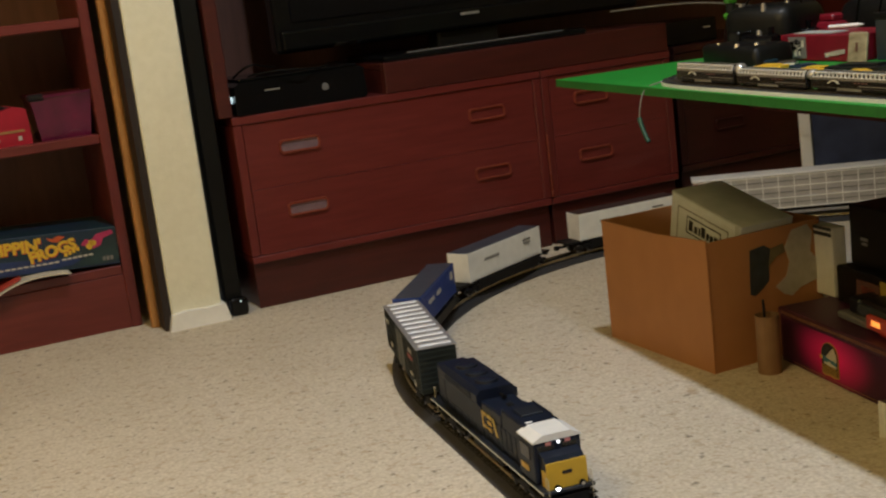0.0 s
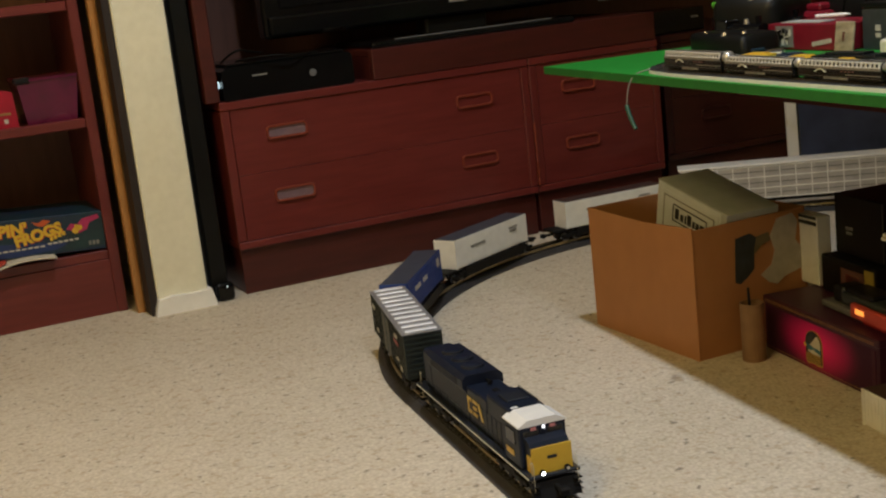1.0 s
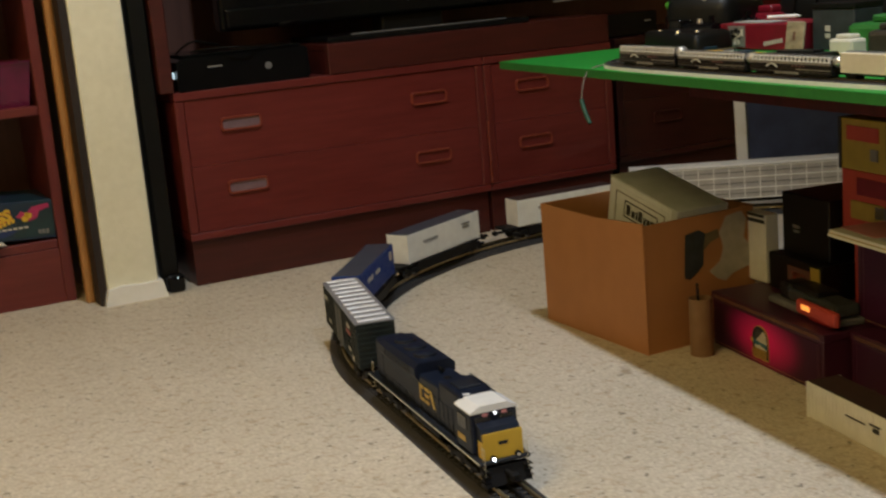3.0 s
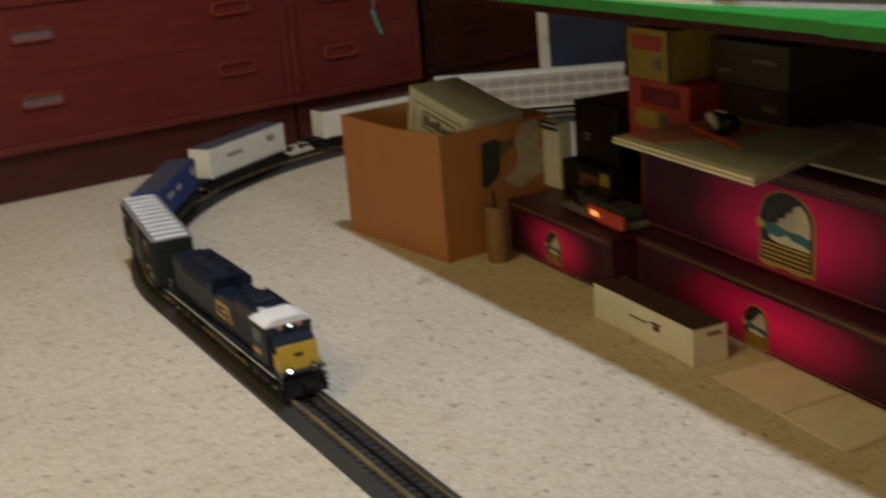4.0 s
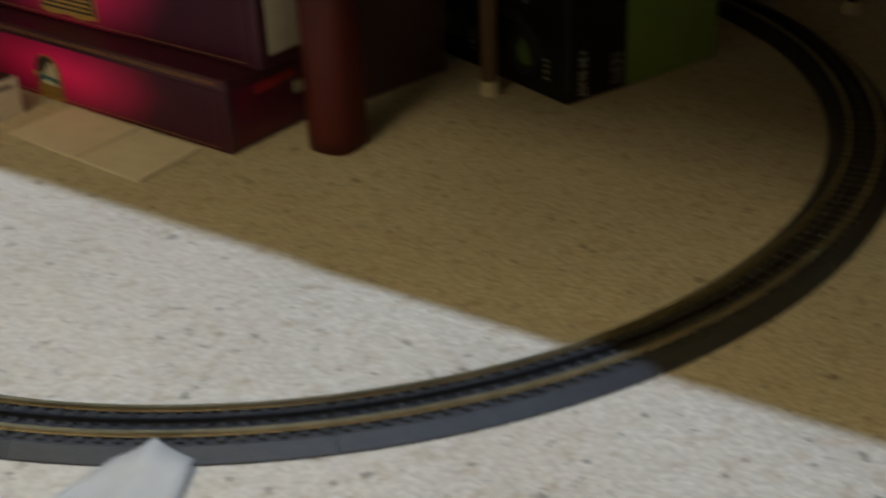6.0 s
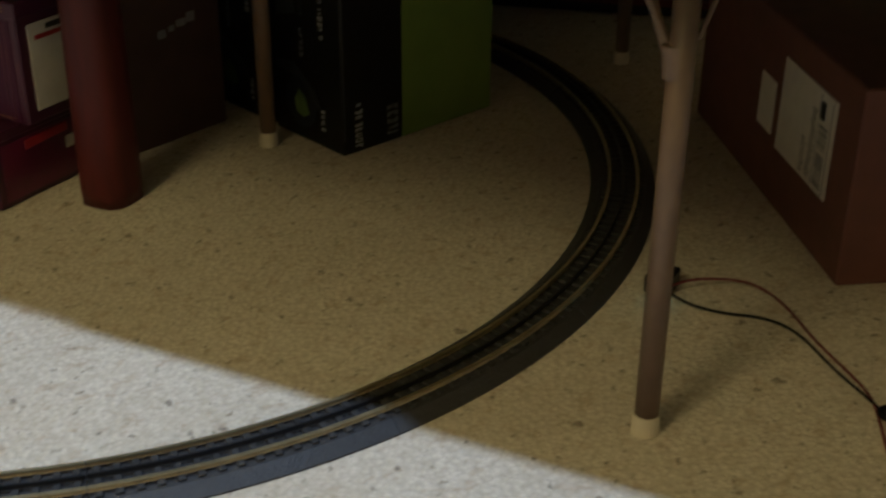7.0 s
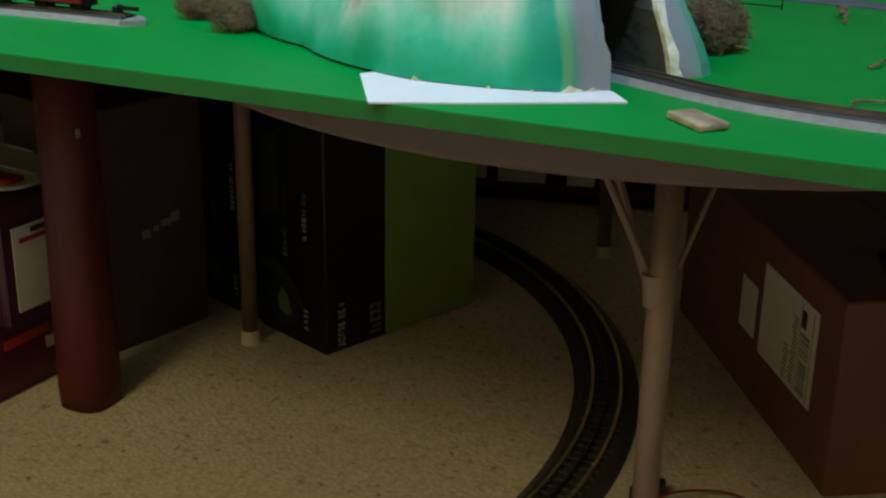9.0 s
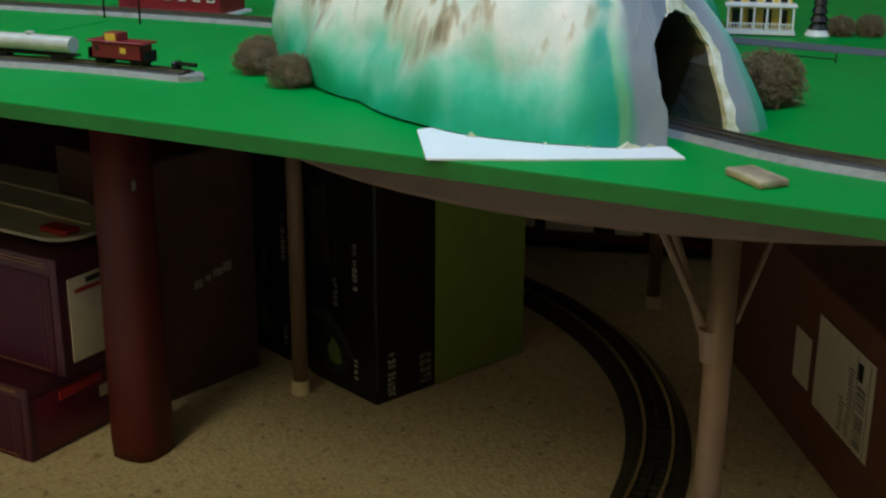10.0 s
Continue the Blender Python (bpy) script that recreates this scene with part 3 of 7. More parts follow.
# ---- wall unit ----
def pull(parent, x, z, lining="pull_reflect", w=0.094, h=0.031):
    """A recessed pull: a raised wooden rim with rounded corners round a coloured slot face."""
    t, d = 0.0055, 0.006

    def outline(w, h, r):
        pts = []
        for k in range(20):
            a = 2 * math.pi * (k + 0.5) / 20
            cx, cz = (w / 2 - r) * (1 if math.cos(a) > 0 else -1), (h / 2 - r) * (1 if math.sin(a) > 0 else -1)
            pts.append((cx + r * math.cos(a), cz + r * math.sin(a)))
        return pts

    rim = bmesh.new()
    loops = []
    for pts, y in ((outline(w, h, 0.010), 0.0), (outline(w - 0.002, h - 0.002, 0.0095), -d), (outline(w - 2 * t + 0.002, h - 2 * t + 0.002, 0.007), -d), (outline(w - 2 * t, h - 2 * t, 0.006), 0.0)):
        loops.append([rim.verts.new((px, y, pz)) for px, pz in pts])
    for a, b in zip(loops, loops[1:] + loops[:1]):
        for k in range(20):
            rim.faces.new((a[k], a[(k + 1) % 20], b[(k + 1) % 20], b[k]))
    bmesh.ops.recalc_face_normals(rim, faces=rim.faces)
    p = part("drawer_pull", rim, lining if lining == "mahogany_shaded" else "pull_wood", parent, "lighter wooden recessed pull", m=Matrix.Translation((x, -0.0005, z)))
    part("pull_lining", box((w - 2 * t + 0.002, 0.002, h - 2 * t + 0.002), (0, -0.001, 0)), lining, p, "slot face with a lilac reflection in its colour" if lining == "pull_reflect" else "")
    return p


def low_unit(x0, x1, split, label, wood="mahogany", lining="pull_reflect", back=0.0):
    u = thing("drawer_cabinet", label, "cabinet", group="drawer cabinets of the wall unit")
    d0, d1 = 0.012 + back, 0.46
    part("plinth", span(x0 + 0.004, x1 - 0.004, d0 + 0.002, d1, 0, 0.100, 0.001), "mahogany_dim" if wood == "mahogany" else wood, u, "plinth with its shade toned into the wood")
    part("bottom_rail", span(x0, x1, d0 - 0.012, d1, 0.101, 0.117, 0.002), wood, u)
    for a in (x0, x1 - 0.020):
        part("side_panel", span(a, a + 0.020, d0 - 0.012, d1, 0.118, 0.402, 0.002), wood if wood != "mahogany" else "mahogany_upright", u)
    part("top", span(x0, x1, d0 - 0.014, d1, 0.403, 0.421, 0.002), wood, u)
    part("carcass", span(x0 + 0.021, x1 - 0.021, d0 + 0.02, d1 - 0.01, 0.118, 0.402), "dark_back", u)
    edges = [x0 + 0.021, *split, x1 - 0.021]
    for a, b in zip(edges, edges[1:]):
        for z0, z1 in ((0.1185, 0.2597), (0.2603, 0.4022)):
            f = part("drawer_front", span(a + 0.0003, b - 0.0003, d0 - 0.009, d0 + 0.014, z0, z1, 0.0004), wood, u)
            cx, w = (a + b) / 2, b - a
            zc = (z0 + z1) / 2 + (0.012 if z0 > 0.2 else 0.017)
            # the second pull of a wide drawer gets plain wood, without the painted reflection
            for k, x in enumerate((cx - 0.23, cx + 0.225) if w > 0.6 else (cx - 0.05,)):
                q = pull(f, x, zc, "mahogany" if k else lining)
                q.location.y = d0 - 0.0092
    return u


low_unit(0.0, 0.742, (), "red-brown low drawer cabinet with wide drawers and recessed pulls")
low_unit(0.744, 1.105, (), "narrow red-brown drawer cabinet with two drawers", lining="mahogany")
low_unit(1.165, 1.95, (1.56,), "red-brown drawer cabinet in the corner, colour darkened for the recess shade", "mahogany_shaded", "mahogany_shaded", 0.07)
solid("divider_strip", span(0.7405, 0.7455, -0.006, -0.002, 0.12, 0.27, 0.0005), "pull_wood", "pale worn edge strip between the cabinets", "trim", kind="structure")


def hutch():
    h = thing("wall_unit_hutch", "dark red-brown upper wall unit round the television", "wall unit")
    part("side_panel", span(-0.026, 0.004, 0.0, 0.46, 0.422, 1.7, 0.002), "mahogany_dim", h)
    # thin sheet added to make the inner side brighter than the dim front edge
    part("side_lining", span(0.0042, 0.007, 0.012, 0.449, 0.422, 1.7), "hutch_back", h, "paler inner side")
    part("side_panel", span(1.92, 1.95, 0.0, 0.46, 0.422, 1.7, 0.002), "mahogany_upright", h)
    part("back_panel", span(0.0075, 1.92, 0.45, 0.46, 0.422, 1.7), "hutch_back", h)
    part("top_board", span(-0.026, 1.95, 0.0, 0.46, 1.701, 1.73, 0.002), "mahogany", h)


hutch()
t = thing("tower_speaker", "narrow black tower standing between wall and cabinet", "speaker")
part("cabinet_body", span(-0.072, -0.030, 0.024, 0.30, 0.012, 1.15, 0.004), "black_plastic", t)
part("grille", span(-0.070, -0.032, 0.016, 0.0235, 0.03, 1.14, 0.003), "box_black", t, "black cloth grille")
part("foot_plate", span(-0.076, -0.026, 0.012, 0.31, 0.0, 0.0115, 0.002), "black_plastic", t)


def small_device():
    d = thing("small_device", "small black rounded device with a tiny light", "device", pose(-0.046, 0.0, 0) @ Matrix.Diagonal((0.8, 0.6, 0.8, 1)))
    part("case", box((0.05, 0.036, 0.05), (0, 0, 0.025), 0.012, 3), "gloss_black", d, smooth=False)
    part("indicator", box((0.003, 0.002, 0.004), (0.004, -0.018, 0.040)), "led_white", d, "tiny white light")


small_device()


def riser():
    r = thing("television_riser", "long red-brown wooden riser box under the television", "riser")
    part("front", span(0.355, 1.10, -0.004, 0.014, 0.4215, 0.489, 0.002), "mahogany_dim", r)
    part("top", span(0.355, 1.10, 0.0145, 0.40, 0.473, 0.4885, 0.002), "mahogany_dim", r)
    part("end", span(0.355, 0.373, 0.0145, 0.40, 0.4215, 0.4725), "mahogany_dim", r)
    part("end", span(1.082, 1.10, 0.0145, 0.40, 0.4215, 0.4725), "mahogany_dim", r)


riser()


def television():
    t = thing("television", "large flat black glossy television on a stand", "television", pose(0.62, 0.12, 0.489))
    part("panel", box((0.94, 0.05, 0.56), (0, 0.0, 0.325), 0.008, 2), "gloss_black", t)
    part("screen", box((0.86, 0.004, 0.47), (0, -0.026, 0.345), 0.001), "screen_black", t, "dark switched-off screen")
    part("lower_bezel", box((0.92, 0.018, 0.045), (0, -0.028, 0.072), 0.006, 2), "gloss_black", t)
    part("neck", box((0.16, 0.06, 0.045), (0, 0.01, 0.028), 0.005), "box_black", t)
    part("base", box((0.52, 0.24, 0.014), (0, -0.0, 0.007), 0.005, 2), "gloss_black", t)
    # curved grey strip added in place of the glossy base's reflection
    bm = bmesh.new()
    arc = [Vector((-0.20 + 0.05 * k, -0.112 - 0.006 * math.sin(math.pi * k / 8), 0.0155)) for k in range(9)]
    for a, b in zip(arc, arc[1:]):
        rod_into(bm, a, b, 0.0016, sides=6)
    part("base_rim", bm, "grey_plastic", t, "thin strip modelled for the highlight on the stand")
    bars("maker_mark", [(0.0, 0.082, 0.048, 0.006)], "ink_grey", t, m=Matrix.Translation((0, -0.0375, 0)))


television()


def console():
    c = thing("game_console", "black game console lying on the cabinet", "game console", pose(0.158, 0.117, 0.4215, 0, 0, 2))
    bm = bmesh.new()
    prism_into(bm, [(-0.150, 0.004), (-0.144, 0.0), (0.146, 0.0), (0.152, 0.006), (0.150, 0.064), (0.142, 0.070), (-0.132, 0.070), (-0.148, 0.062)], 0.22, Matrix.Translation((0, -0.115, 0)))
    part("case", bm, "gloss_black", c)
    part("top_shell", box((0.27, 0.20, 0.006), (0.003, -0.005, 0.073), 0.002), "gloss_black", c)
    part("end_light", rod((-0.151, -0.095, 0.035), (-0.153, -0.095, 0.035), 0.0075, sides=16), "led_white", c, "pale lit end ring")
    part("emblem", rod((0.055, -0.1155, 0.036), (0.055, -0.118, 0.036), 0.0080, sides=16), "grey_plastic", c, "round chrome emblem")
    bars("maker_mark", [(-0.065, 0.047, 0.034, 0.0035)], "ink_grey", c, m=Matrix.Translation((0, -0.1155, 0)))


console()
cable("black_cable", [(0.03, 0.05, 0.50), (0.05, 0.0, 0.53), (0.10, 0.03, 0.515), (0.14, 0.10, 0.51)], 0.0025, "wire_black", "loose black cable on the console")
cable("black_cable", [(0.06, 0.04, 0.50), (0.10, -0.02, 0.51), (0.20, -0.02, 0.498), (0.25, 0.06, 0.50)], 0.002, "wire_black", "loose black cable on the console")
cable("grey_cable", [(0.98, 0.05, 0.53), (1.05, -0.05, 0.535), (1.12, -0.2, 0.53), (1.18, -0.35, 0.50)], 0.0022, "ink_grey", "pale cable looping from the television")


def media_box():
    t = thing("media_box", "small black media box on the corner cabinet", "device", pose(1.235, 0.17, 0.4215, 0, 0, 4))
    part("case", box((0.17, 0.15, 0.060), (0, 0, 0.030), 0.004, 2), "gloss_black", t)
    part("front_strip", box((0.15, 0.002, 0.020), (0, -0.0755, 0.030), 0.0006), "screen_black", t)
    bars("maker_mark", [(0.05, 0.036, 0.022, 0.005)], "ink_grey", t, m=Matrix.Translation((0, -0.0768, 0)))


media_box()


# ---- track on the carpet ----
C1, R1, C2, R2 = Vector((0.593, -1.931)), 0.666, Vector((0.825, -0.955)), 0.80
GAP = C2 - C1
LEAN = math.acos((R1 - R2) / GAP.length)
TH0, TH1 = math.atan2(GAP.y, GAP.x) + LEAN, math.atan2(GAP.y, GAP.x) - LEAN + 2 * math.pi
STRAIGHT = math.sqrt(GAP.length ** 2 - (R1 - R2) ** 2)
ARC1, ARC2 = R1 * (TH1 - TH0), R2 * (TH0 + 2 * math.pi - TH1)
LOOP = ARC1 + ARC2 + 2 * STRAIGHT


def along(s):
    """Place and heading (radians) on the loop, s metres past the start of the near bend."""
    s %= LOOP
    if s < ARC1:
        a = TH0 + s / R1
        return C1 + R1 * Vector((math.cos(a), math.sin(a))), a + math.pi / 2
    s -= ARC1
    if s < STRAIGHT:
        h = TH1 + math.pi / 2
        return C1 + R1 * Vector((math.cos(TH1), math.sin(TH1))) + s * Vector((math.cos(h), math.sin(h))), h
    s -= STRAIGHT
    if s < ARC2:
        a = TH1 + s / R2
        return C2 + R2 * Vector((math.cos(a), math.sin(a))), a + math.pi / 2
    s -= ARC2
    h = TH0 + math.pi / 2
    return C2 + R2 * Vector((math.cos(TH0), math.sin(TH0))) + s * Vector((math.cos(h), math.sin(h))), h


def sweep(bm, profile, length, radius, steps, closed=True):
    """Sweeps an outline (across, up) along a straight or a left-hand bend that starts at the origin along +x."""
    rings = []
    for i in range(steps + 1):
        s = length * i / steps
        if radius:
            a = s / radius
            o, left = Vector((radius * math.sin(a), radius * (1 - math.cos(a)), 0)), Vector((-math.sin(a), math.cos(a), 0))
        else:
            o, left = Vector((s, 0, 0)), Vector((0, 1, 0))
        rings.append([bm.verts.new(o + left * u + Vector((0, 0, v))) for u, v in profile])
    n = len(profile)
    for a, b in zip(rings, rings[1:]):
        for i in range(n):
            bm.faces.new((a[i], b[i], b[(i + 1) % n], a[(i + 1) % n]))
    bm.faces.new(rings[0])
    bm.faces.new(rings[-1][::-1])
    bmesh.ops.recalc_face_normals(bm, faces=bm.faces)
    return bm


TIE = finish(box((0.0062, 0.046, 0.003), (0, 0, 0), 0.0006), "tie", "tie")
BED = [(-0.037, 0.0), (0.037, 0.0), (0.037, 0.002), (0.026, 0.0100), (-0.026, 0.0100), (-0.037, 0.002)]


def track_kind(length, radius, label):
    t = thing("toy_track_section", label, "toy track", group="toy railway track sections")
    steps = 8 if radius else 1
    part("roadbed", sweep(bmesh.new(), BED, length - 0.0008, radius, steps), "roadbed", t, "dark grey plastic roadbed")
    for u, mat_name, w in ((-0.016, "rail", 0.0016), (0.016, "rail", 0.0016), (0.0, "centre_rail", 0.0012)):
        prof = [(u - w, 0.0125), (u + w, 0.0125), (u + w * 0.6, 0.0138), (u + w, 0.0155), (u + w, 0.0170), (u - w, 0.0170), (u - w, 0.0155), (u - w * 0.6, 0.0138)]
        part("rail", sweep(bmesh.new(), prof, length - 0.0008, radius, steps), mat_name, t)
    n = round(length / 0.0152)
    for i in range(n):
        s = (i + 0.5) * length / n
        a = s / radius if radius else 0
        o = new("tie", TIE)
        o.parent = t
        o.location = (radius * math.sin(a), radius * (1 - math.cos(a)), 0.0112) if radius else (s, 0, 0.0112)
        o.rotation_euler = (0, 0, a)
    return t


def lay_track():
    kinds = ((8, ARC1 / 8, R1, "curved black plastic toy track lying on the carpet"), (4, STRAIGHT / 4, 0, "straight black plastic toy track lying on the carpet"),
             (12, ARC2 / 12, R2, "wide curved black plastic toy track lying on the carpet"), (4, STRAIGHT / 4, 0, ""))
    s, straight = 0.0, None
    for count, length, radius, label in kinds:
        first = straight if not radius and straight else None
        for i in range(count):
            p, h = along(s + 1e-6)
            m = pose(p.x, p.y, 0.0, 0, 0, math.degrees(h))
            if first is None:
                first = track_kind(length, radius, label)
                first.matrix_basis = m
                if not radius:
                    straight = first
            else:
                copy_thing(first, m)
            s += length


# ---- the train on the carpet ----
RAIL_TOP = 0.0172
WHEEL = None


def wheel_mesh():
    bm = rod((0, -0.003, 0), (0, 0.003, 0), 0.0095, sides=16)
    rod_into(bm, (0, -0.0042, 0), (0, -0.003, 0), 0.0108, sides=16)
    return finish(bm, "wheel", "grey_plastic")


WHEEL = wheel_mesh()


def truck(parent, x, axles, length):
    bm = bmesh.new()
    for y in (-0.0245, 0.0245):
        box_into(bm, (length, 0.005, 0.007), (0, y, 0.0125), 0.001)
        for k in range(axles):
            xx = (k - (axles - 1) / 2) * length / axles
            box_into(bm, (0.011, 0.007, 0.010), (xx, y, 0.010), 0.001)
        box_into(bm, (length * 0.3, 0.007, 0.006), (0, y, 0.0175), 0.001)
    box_into(bm, (length * 0.5, 0.046, 0.006), (0, 0, 0.017))
    t = part("truck", bm, "underframe", parent, "black side frames with axle boxes", m=Matrix.Translation((x, 0, 0)))
    for k in range(axles):
        for y in (-0.0165, 0.0165):
            w = new("wheel", WHEEL)
            w.parent = t
            w.location = ((k - (axles - 1) / 2) * length / axles, y, 0.0095)
            if y > 0:
                w.rotation_euler = (0, 0, math.pi)


def coupler(parent, x, way):
    bm = box((0.022, 0.006, 0.005), (x + way * 0.008, 0, 0.017), 0.001)
    box_into(bm, (0.010, 0.013, 0.010), (x + way * 0.020, 0.001, 0.017), 0.002)
    part("coupler", bm, "underframe", parent)


def on_track(s, half):
    """Pose of a vehicle whose bogies stand half ahead of and behind s."""
    a, b = along(s + half)[0], along(s - half)[0]
    c, d = (a + b) / 2, a - b
    return pose(c.x, c.y, RAIL_TOP, 0, 0, math.degrees(math.atan2(d.y, d.x)))


def locomotive(m):
    t = thing("model_locomotive", "navy blue model diesel locomotive with yellow nose and white cab roof", "model train", m, "carpet train")
    truck(t, 0.135, 3, 0.098)
    truck(t, -0.135, 3, 0.098)
    part("fuel_tank", box((0.11, 0.052, 0.018), (0, 0, 0.019), 0.004, 2), "underframe", t)
    part("walkway", box((0.425, 0.066, 0.005), (0.0, 0, 0.0305), 0.001), "navy_dark", t)
    for y in (-0.0334, 0.0334):
        part("sill_stripe", box((0.422, 0.0008, 0.0013), (0, y, 0.0305)), "cream_plastic", t, "pale sill stripe")
    part("hood_front", box((0.080, 0.048, 0.061), (0.103, 0, 0.0635), 0.004, 2), "navy", t)
    part("hood_middle", box((0.075, 0.048, 0.050), (0.026, 0, 0.058), 0.003, 2), "navy", t)
    part("blower_housing", box((0.034, 0.050, 0.010), (0.050, 0, 0.0800), 0.002), "navy", t)
    prof = [(-0.024, 0.033), (0.024, 0.033), (0.024, 0.072), (0.0295, 0.080), (0.0295, 0.090), (0.023, 0.0965), (-0.023, 0.0965), (-0.0295, 0.090), (-0.0295, 0.080), (-0.024, 0.072)]
    part("radiator_section", sweep(bmesh.new(), prof, 0.150, 0, 1), "navy", t, "flared navy radiator section", m=Matrix.Translation((-0.160, 0, 0)))
    part("rear_hood", box((0.036, 0.046, 0.056), (-0.181, 0, 0.061), 0.005, 2), "navy", t)
    for x in (-0.045, -0.085, -0.125):
        f = part("roof_fan", rod((x, 0, 0.0960), (x, 0, 0.1000), 0.0165, 0.0155, sides=24), "navy_dark", t, "dark round roof fan")
        part("fan_grille", rod((x, 0, 0.1000), (x, 0, 0.1010), 0.0125, 0.010, sides=20), "navy", f)
    for side_y in (-1, 1):
        for k in range(9):
            x = -0.012 + k * 0.0165
            part("hood_door", box((0.0140, 0.0008, 0.030), (x, side_y * 0.0243, 0.0530), 0.0003), "navy", t)
        g = part("radiator_grille", box((0.105, 0.0010, 0.010), (-0.085, side_y * 0.0298, 0.0850), 0.0003), "navy_dark", t, "dark radiator grille")
        for k in range(14):
            part("grille_slat", box((0.0012, 0.0008, 0.0095), (-0.133 + k * 0.0074, side_y * 0.0305, 0.0850)), "navy", g)
        for x in (0.214, -0.206):
            for z in (0.008, 0.015, 0.022):
                part("step", box((0.010, 0.010, 0.0010), (x, side_y * 0.027, z)), "underframe", t)
    part("exhaust", box((0.016, 0.008, 0.004), (0.040, 0, 0.0850), 0.0008), "underframe", t, "dark exhaust stack")
    part("brake_vent", box((0.030, 0.030, 0.003), (0.100, 0, 0.0950), 0.0008), "navy_dark", t)
    part("horn", rod((-0.005, 0.004, 0.088), (0.010, 0.004, 0.088), 0.0018, 0.003), "underframe", t)
    part("cab", box((0.052, 0.062, 0.053), (0.160, 0, 0.0600), 0.003, 2), "navy", t)
    bm = prism([(-0.0315, 0.0850), (0.0315, 0.0850), (0.0315, 0.0865), (0.018, 0.0935), (-0.018, 0.0935), (-0.0315, 0.0865)], 0.050, Matrix.Translation((0.162, 0, 0)) @ Matrix.Rotation(radians(90), 4, "Z") @ Matrix.Translation((0, -0.025, 0)))
    part("cab_roof", bm, "cab_white", t, "white cab roof")
    part("roof_vent", box((0.006, 0.010, 0.004), (0.136, -0.014, 0.0925), 0.001), "cab_white", t)
    for y in (-0.0315, 0.0315):
        part("side_window", box((0.028, 0.0012, 0.017), (0.160, y, 0.0705), 0.0004), "dark_window", t, "dark side window")
        bars_m = Matrix.Translation((0.155, -0.0312, 0.049)) if y < 0 else Matrix.Translation((0.155, 0.0312, 0.049)) @ Matrix.Rotation(math.pi, 4, "Z")
        bars("cab_number_bar", [(-0.009, 0, 0.0052, 0.007), (-0.003, 0, 0.0052, 0.007), (0.003, 0, 0.0052, 0.007), (0.009, 0, 0.0052, 0.007)], "letter_yellow", t, m=bars_m)
        side = Matrix.Translation((0.020, -0.0248, 0.060)) if y < 0 else Matrix.Translation((0.020, 0.0248, 0.060)) @ Matrix.Rotation(math.pi, 4, "Z")
        for x0, lean in ((-0.0195, 0), (0.0, 1), (0.0195, 2)):
            d, w, h, k = 0.0008, 0.0150, 0.0220, 0.0046
            bm = bmesh.new()
            if lean == 0:
                box_into(bm, (k, d, h), (x0 - w / 2 + k / 2, -d / 2, 0))
            if lean < 2:
                for z in (-1, 1) if lean == 0 else (-1, 0, 1):
                    box_into(bm, (w - k if lean == 0 else w, d, k), (x0 + (k / 2 if lean == 0 else 0), -d / 2, z * (h - k) / 2))
            else:
                prism_into(bm, [(x0 - 0.009, h / 2), (x0 - 0.003, h / 2), (x0 + 0.009, -h / 2), (x0 + 0.003, -h / 2)], -d)
            part("side_emblem", bm, "letter_yellow", t, "yellow block shape", m=side)
    for y in (-0.0155, 0.0155):
        w = part("windscreen", box((0.0015, 0.0190, 0.0125), (0.1866, y, 0.0735), 0.0005), "dark_window", t, "dark windscreen pane")
        part("window_frame", box((0.0008, 0.0215, 0.0150), (0.1864, y, 0.0735), 0.0004), "navy_dark", w)
    part("centre_post", box((0.0022, 0.006, 0.018), (0.1868, 0, 0.0740), 0.0004), "navy", t)
    nose = [(0.186, 0.033), (0.207, 0.033), (0.207, 0.060), (0.201, 0.070), (0.186, 0.074)]
    part("nose", prism(nose, 0.050, Matrix.Translation((0, -0.025, 0))), "navy", t)
    bm = box((0.0012, 0.0520, 0.036), (0.2076, 0, 0.0480), 0.0005)
    part("nose_front", bm, "train_yellow", t, "yellow nose panel")
    for y in (-0.0255, 0.0255):
        part("nose_flash", box((0.014, 0.0012, 0.020), (0.200, y, 0.044)), "train_yellow", t)
    bars("nose_mark", [(0, 0, 0.012, 0.004)], "navy_dark", t, m=Matrix.Translation((0.2083, 0, 0.052)) @ Matrix.Rotation(radians(90), 4, "Z"))
    plow = [(0.203, 0.024), (0.2115, 0.024), (0.214, 0.016), (0.220, 0.003), (0.209, 0.001)]
    part("pilot", prism(plow, 0.060, Matrix.Translation((0, -0.030, 0))), "underframe", t, "black pilot plate")
    for y in (-0.014, 0.018):
        b = part("headlight", rod((0.207, y, 0.034), (0.2115, y, 0.034), 0.0042, sides=14), "underframe", t)
        part("lens", rod((0.2115, y, 0.034), (0.2122, y, 0.034), 0.0021, sides=14), "headlamp" if y < 0 else "label_paper", b, "lit lens")
    part("number_light", rod((0.1872, 0.001, 0.0825), (0.1884, 0.001, 0.0825), 0.0018, sides=12), "lamp_dim", t, "small lit lamp over the windscreen")
    for y in (-0.012, 0.013):
        part("number_board", box((0.001, 0.007, 0.0035), (0.1874, y, 0.0820)), "pink_card", t, "small dull number board")
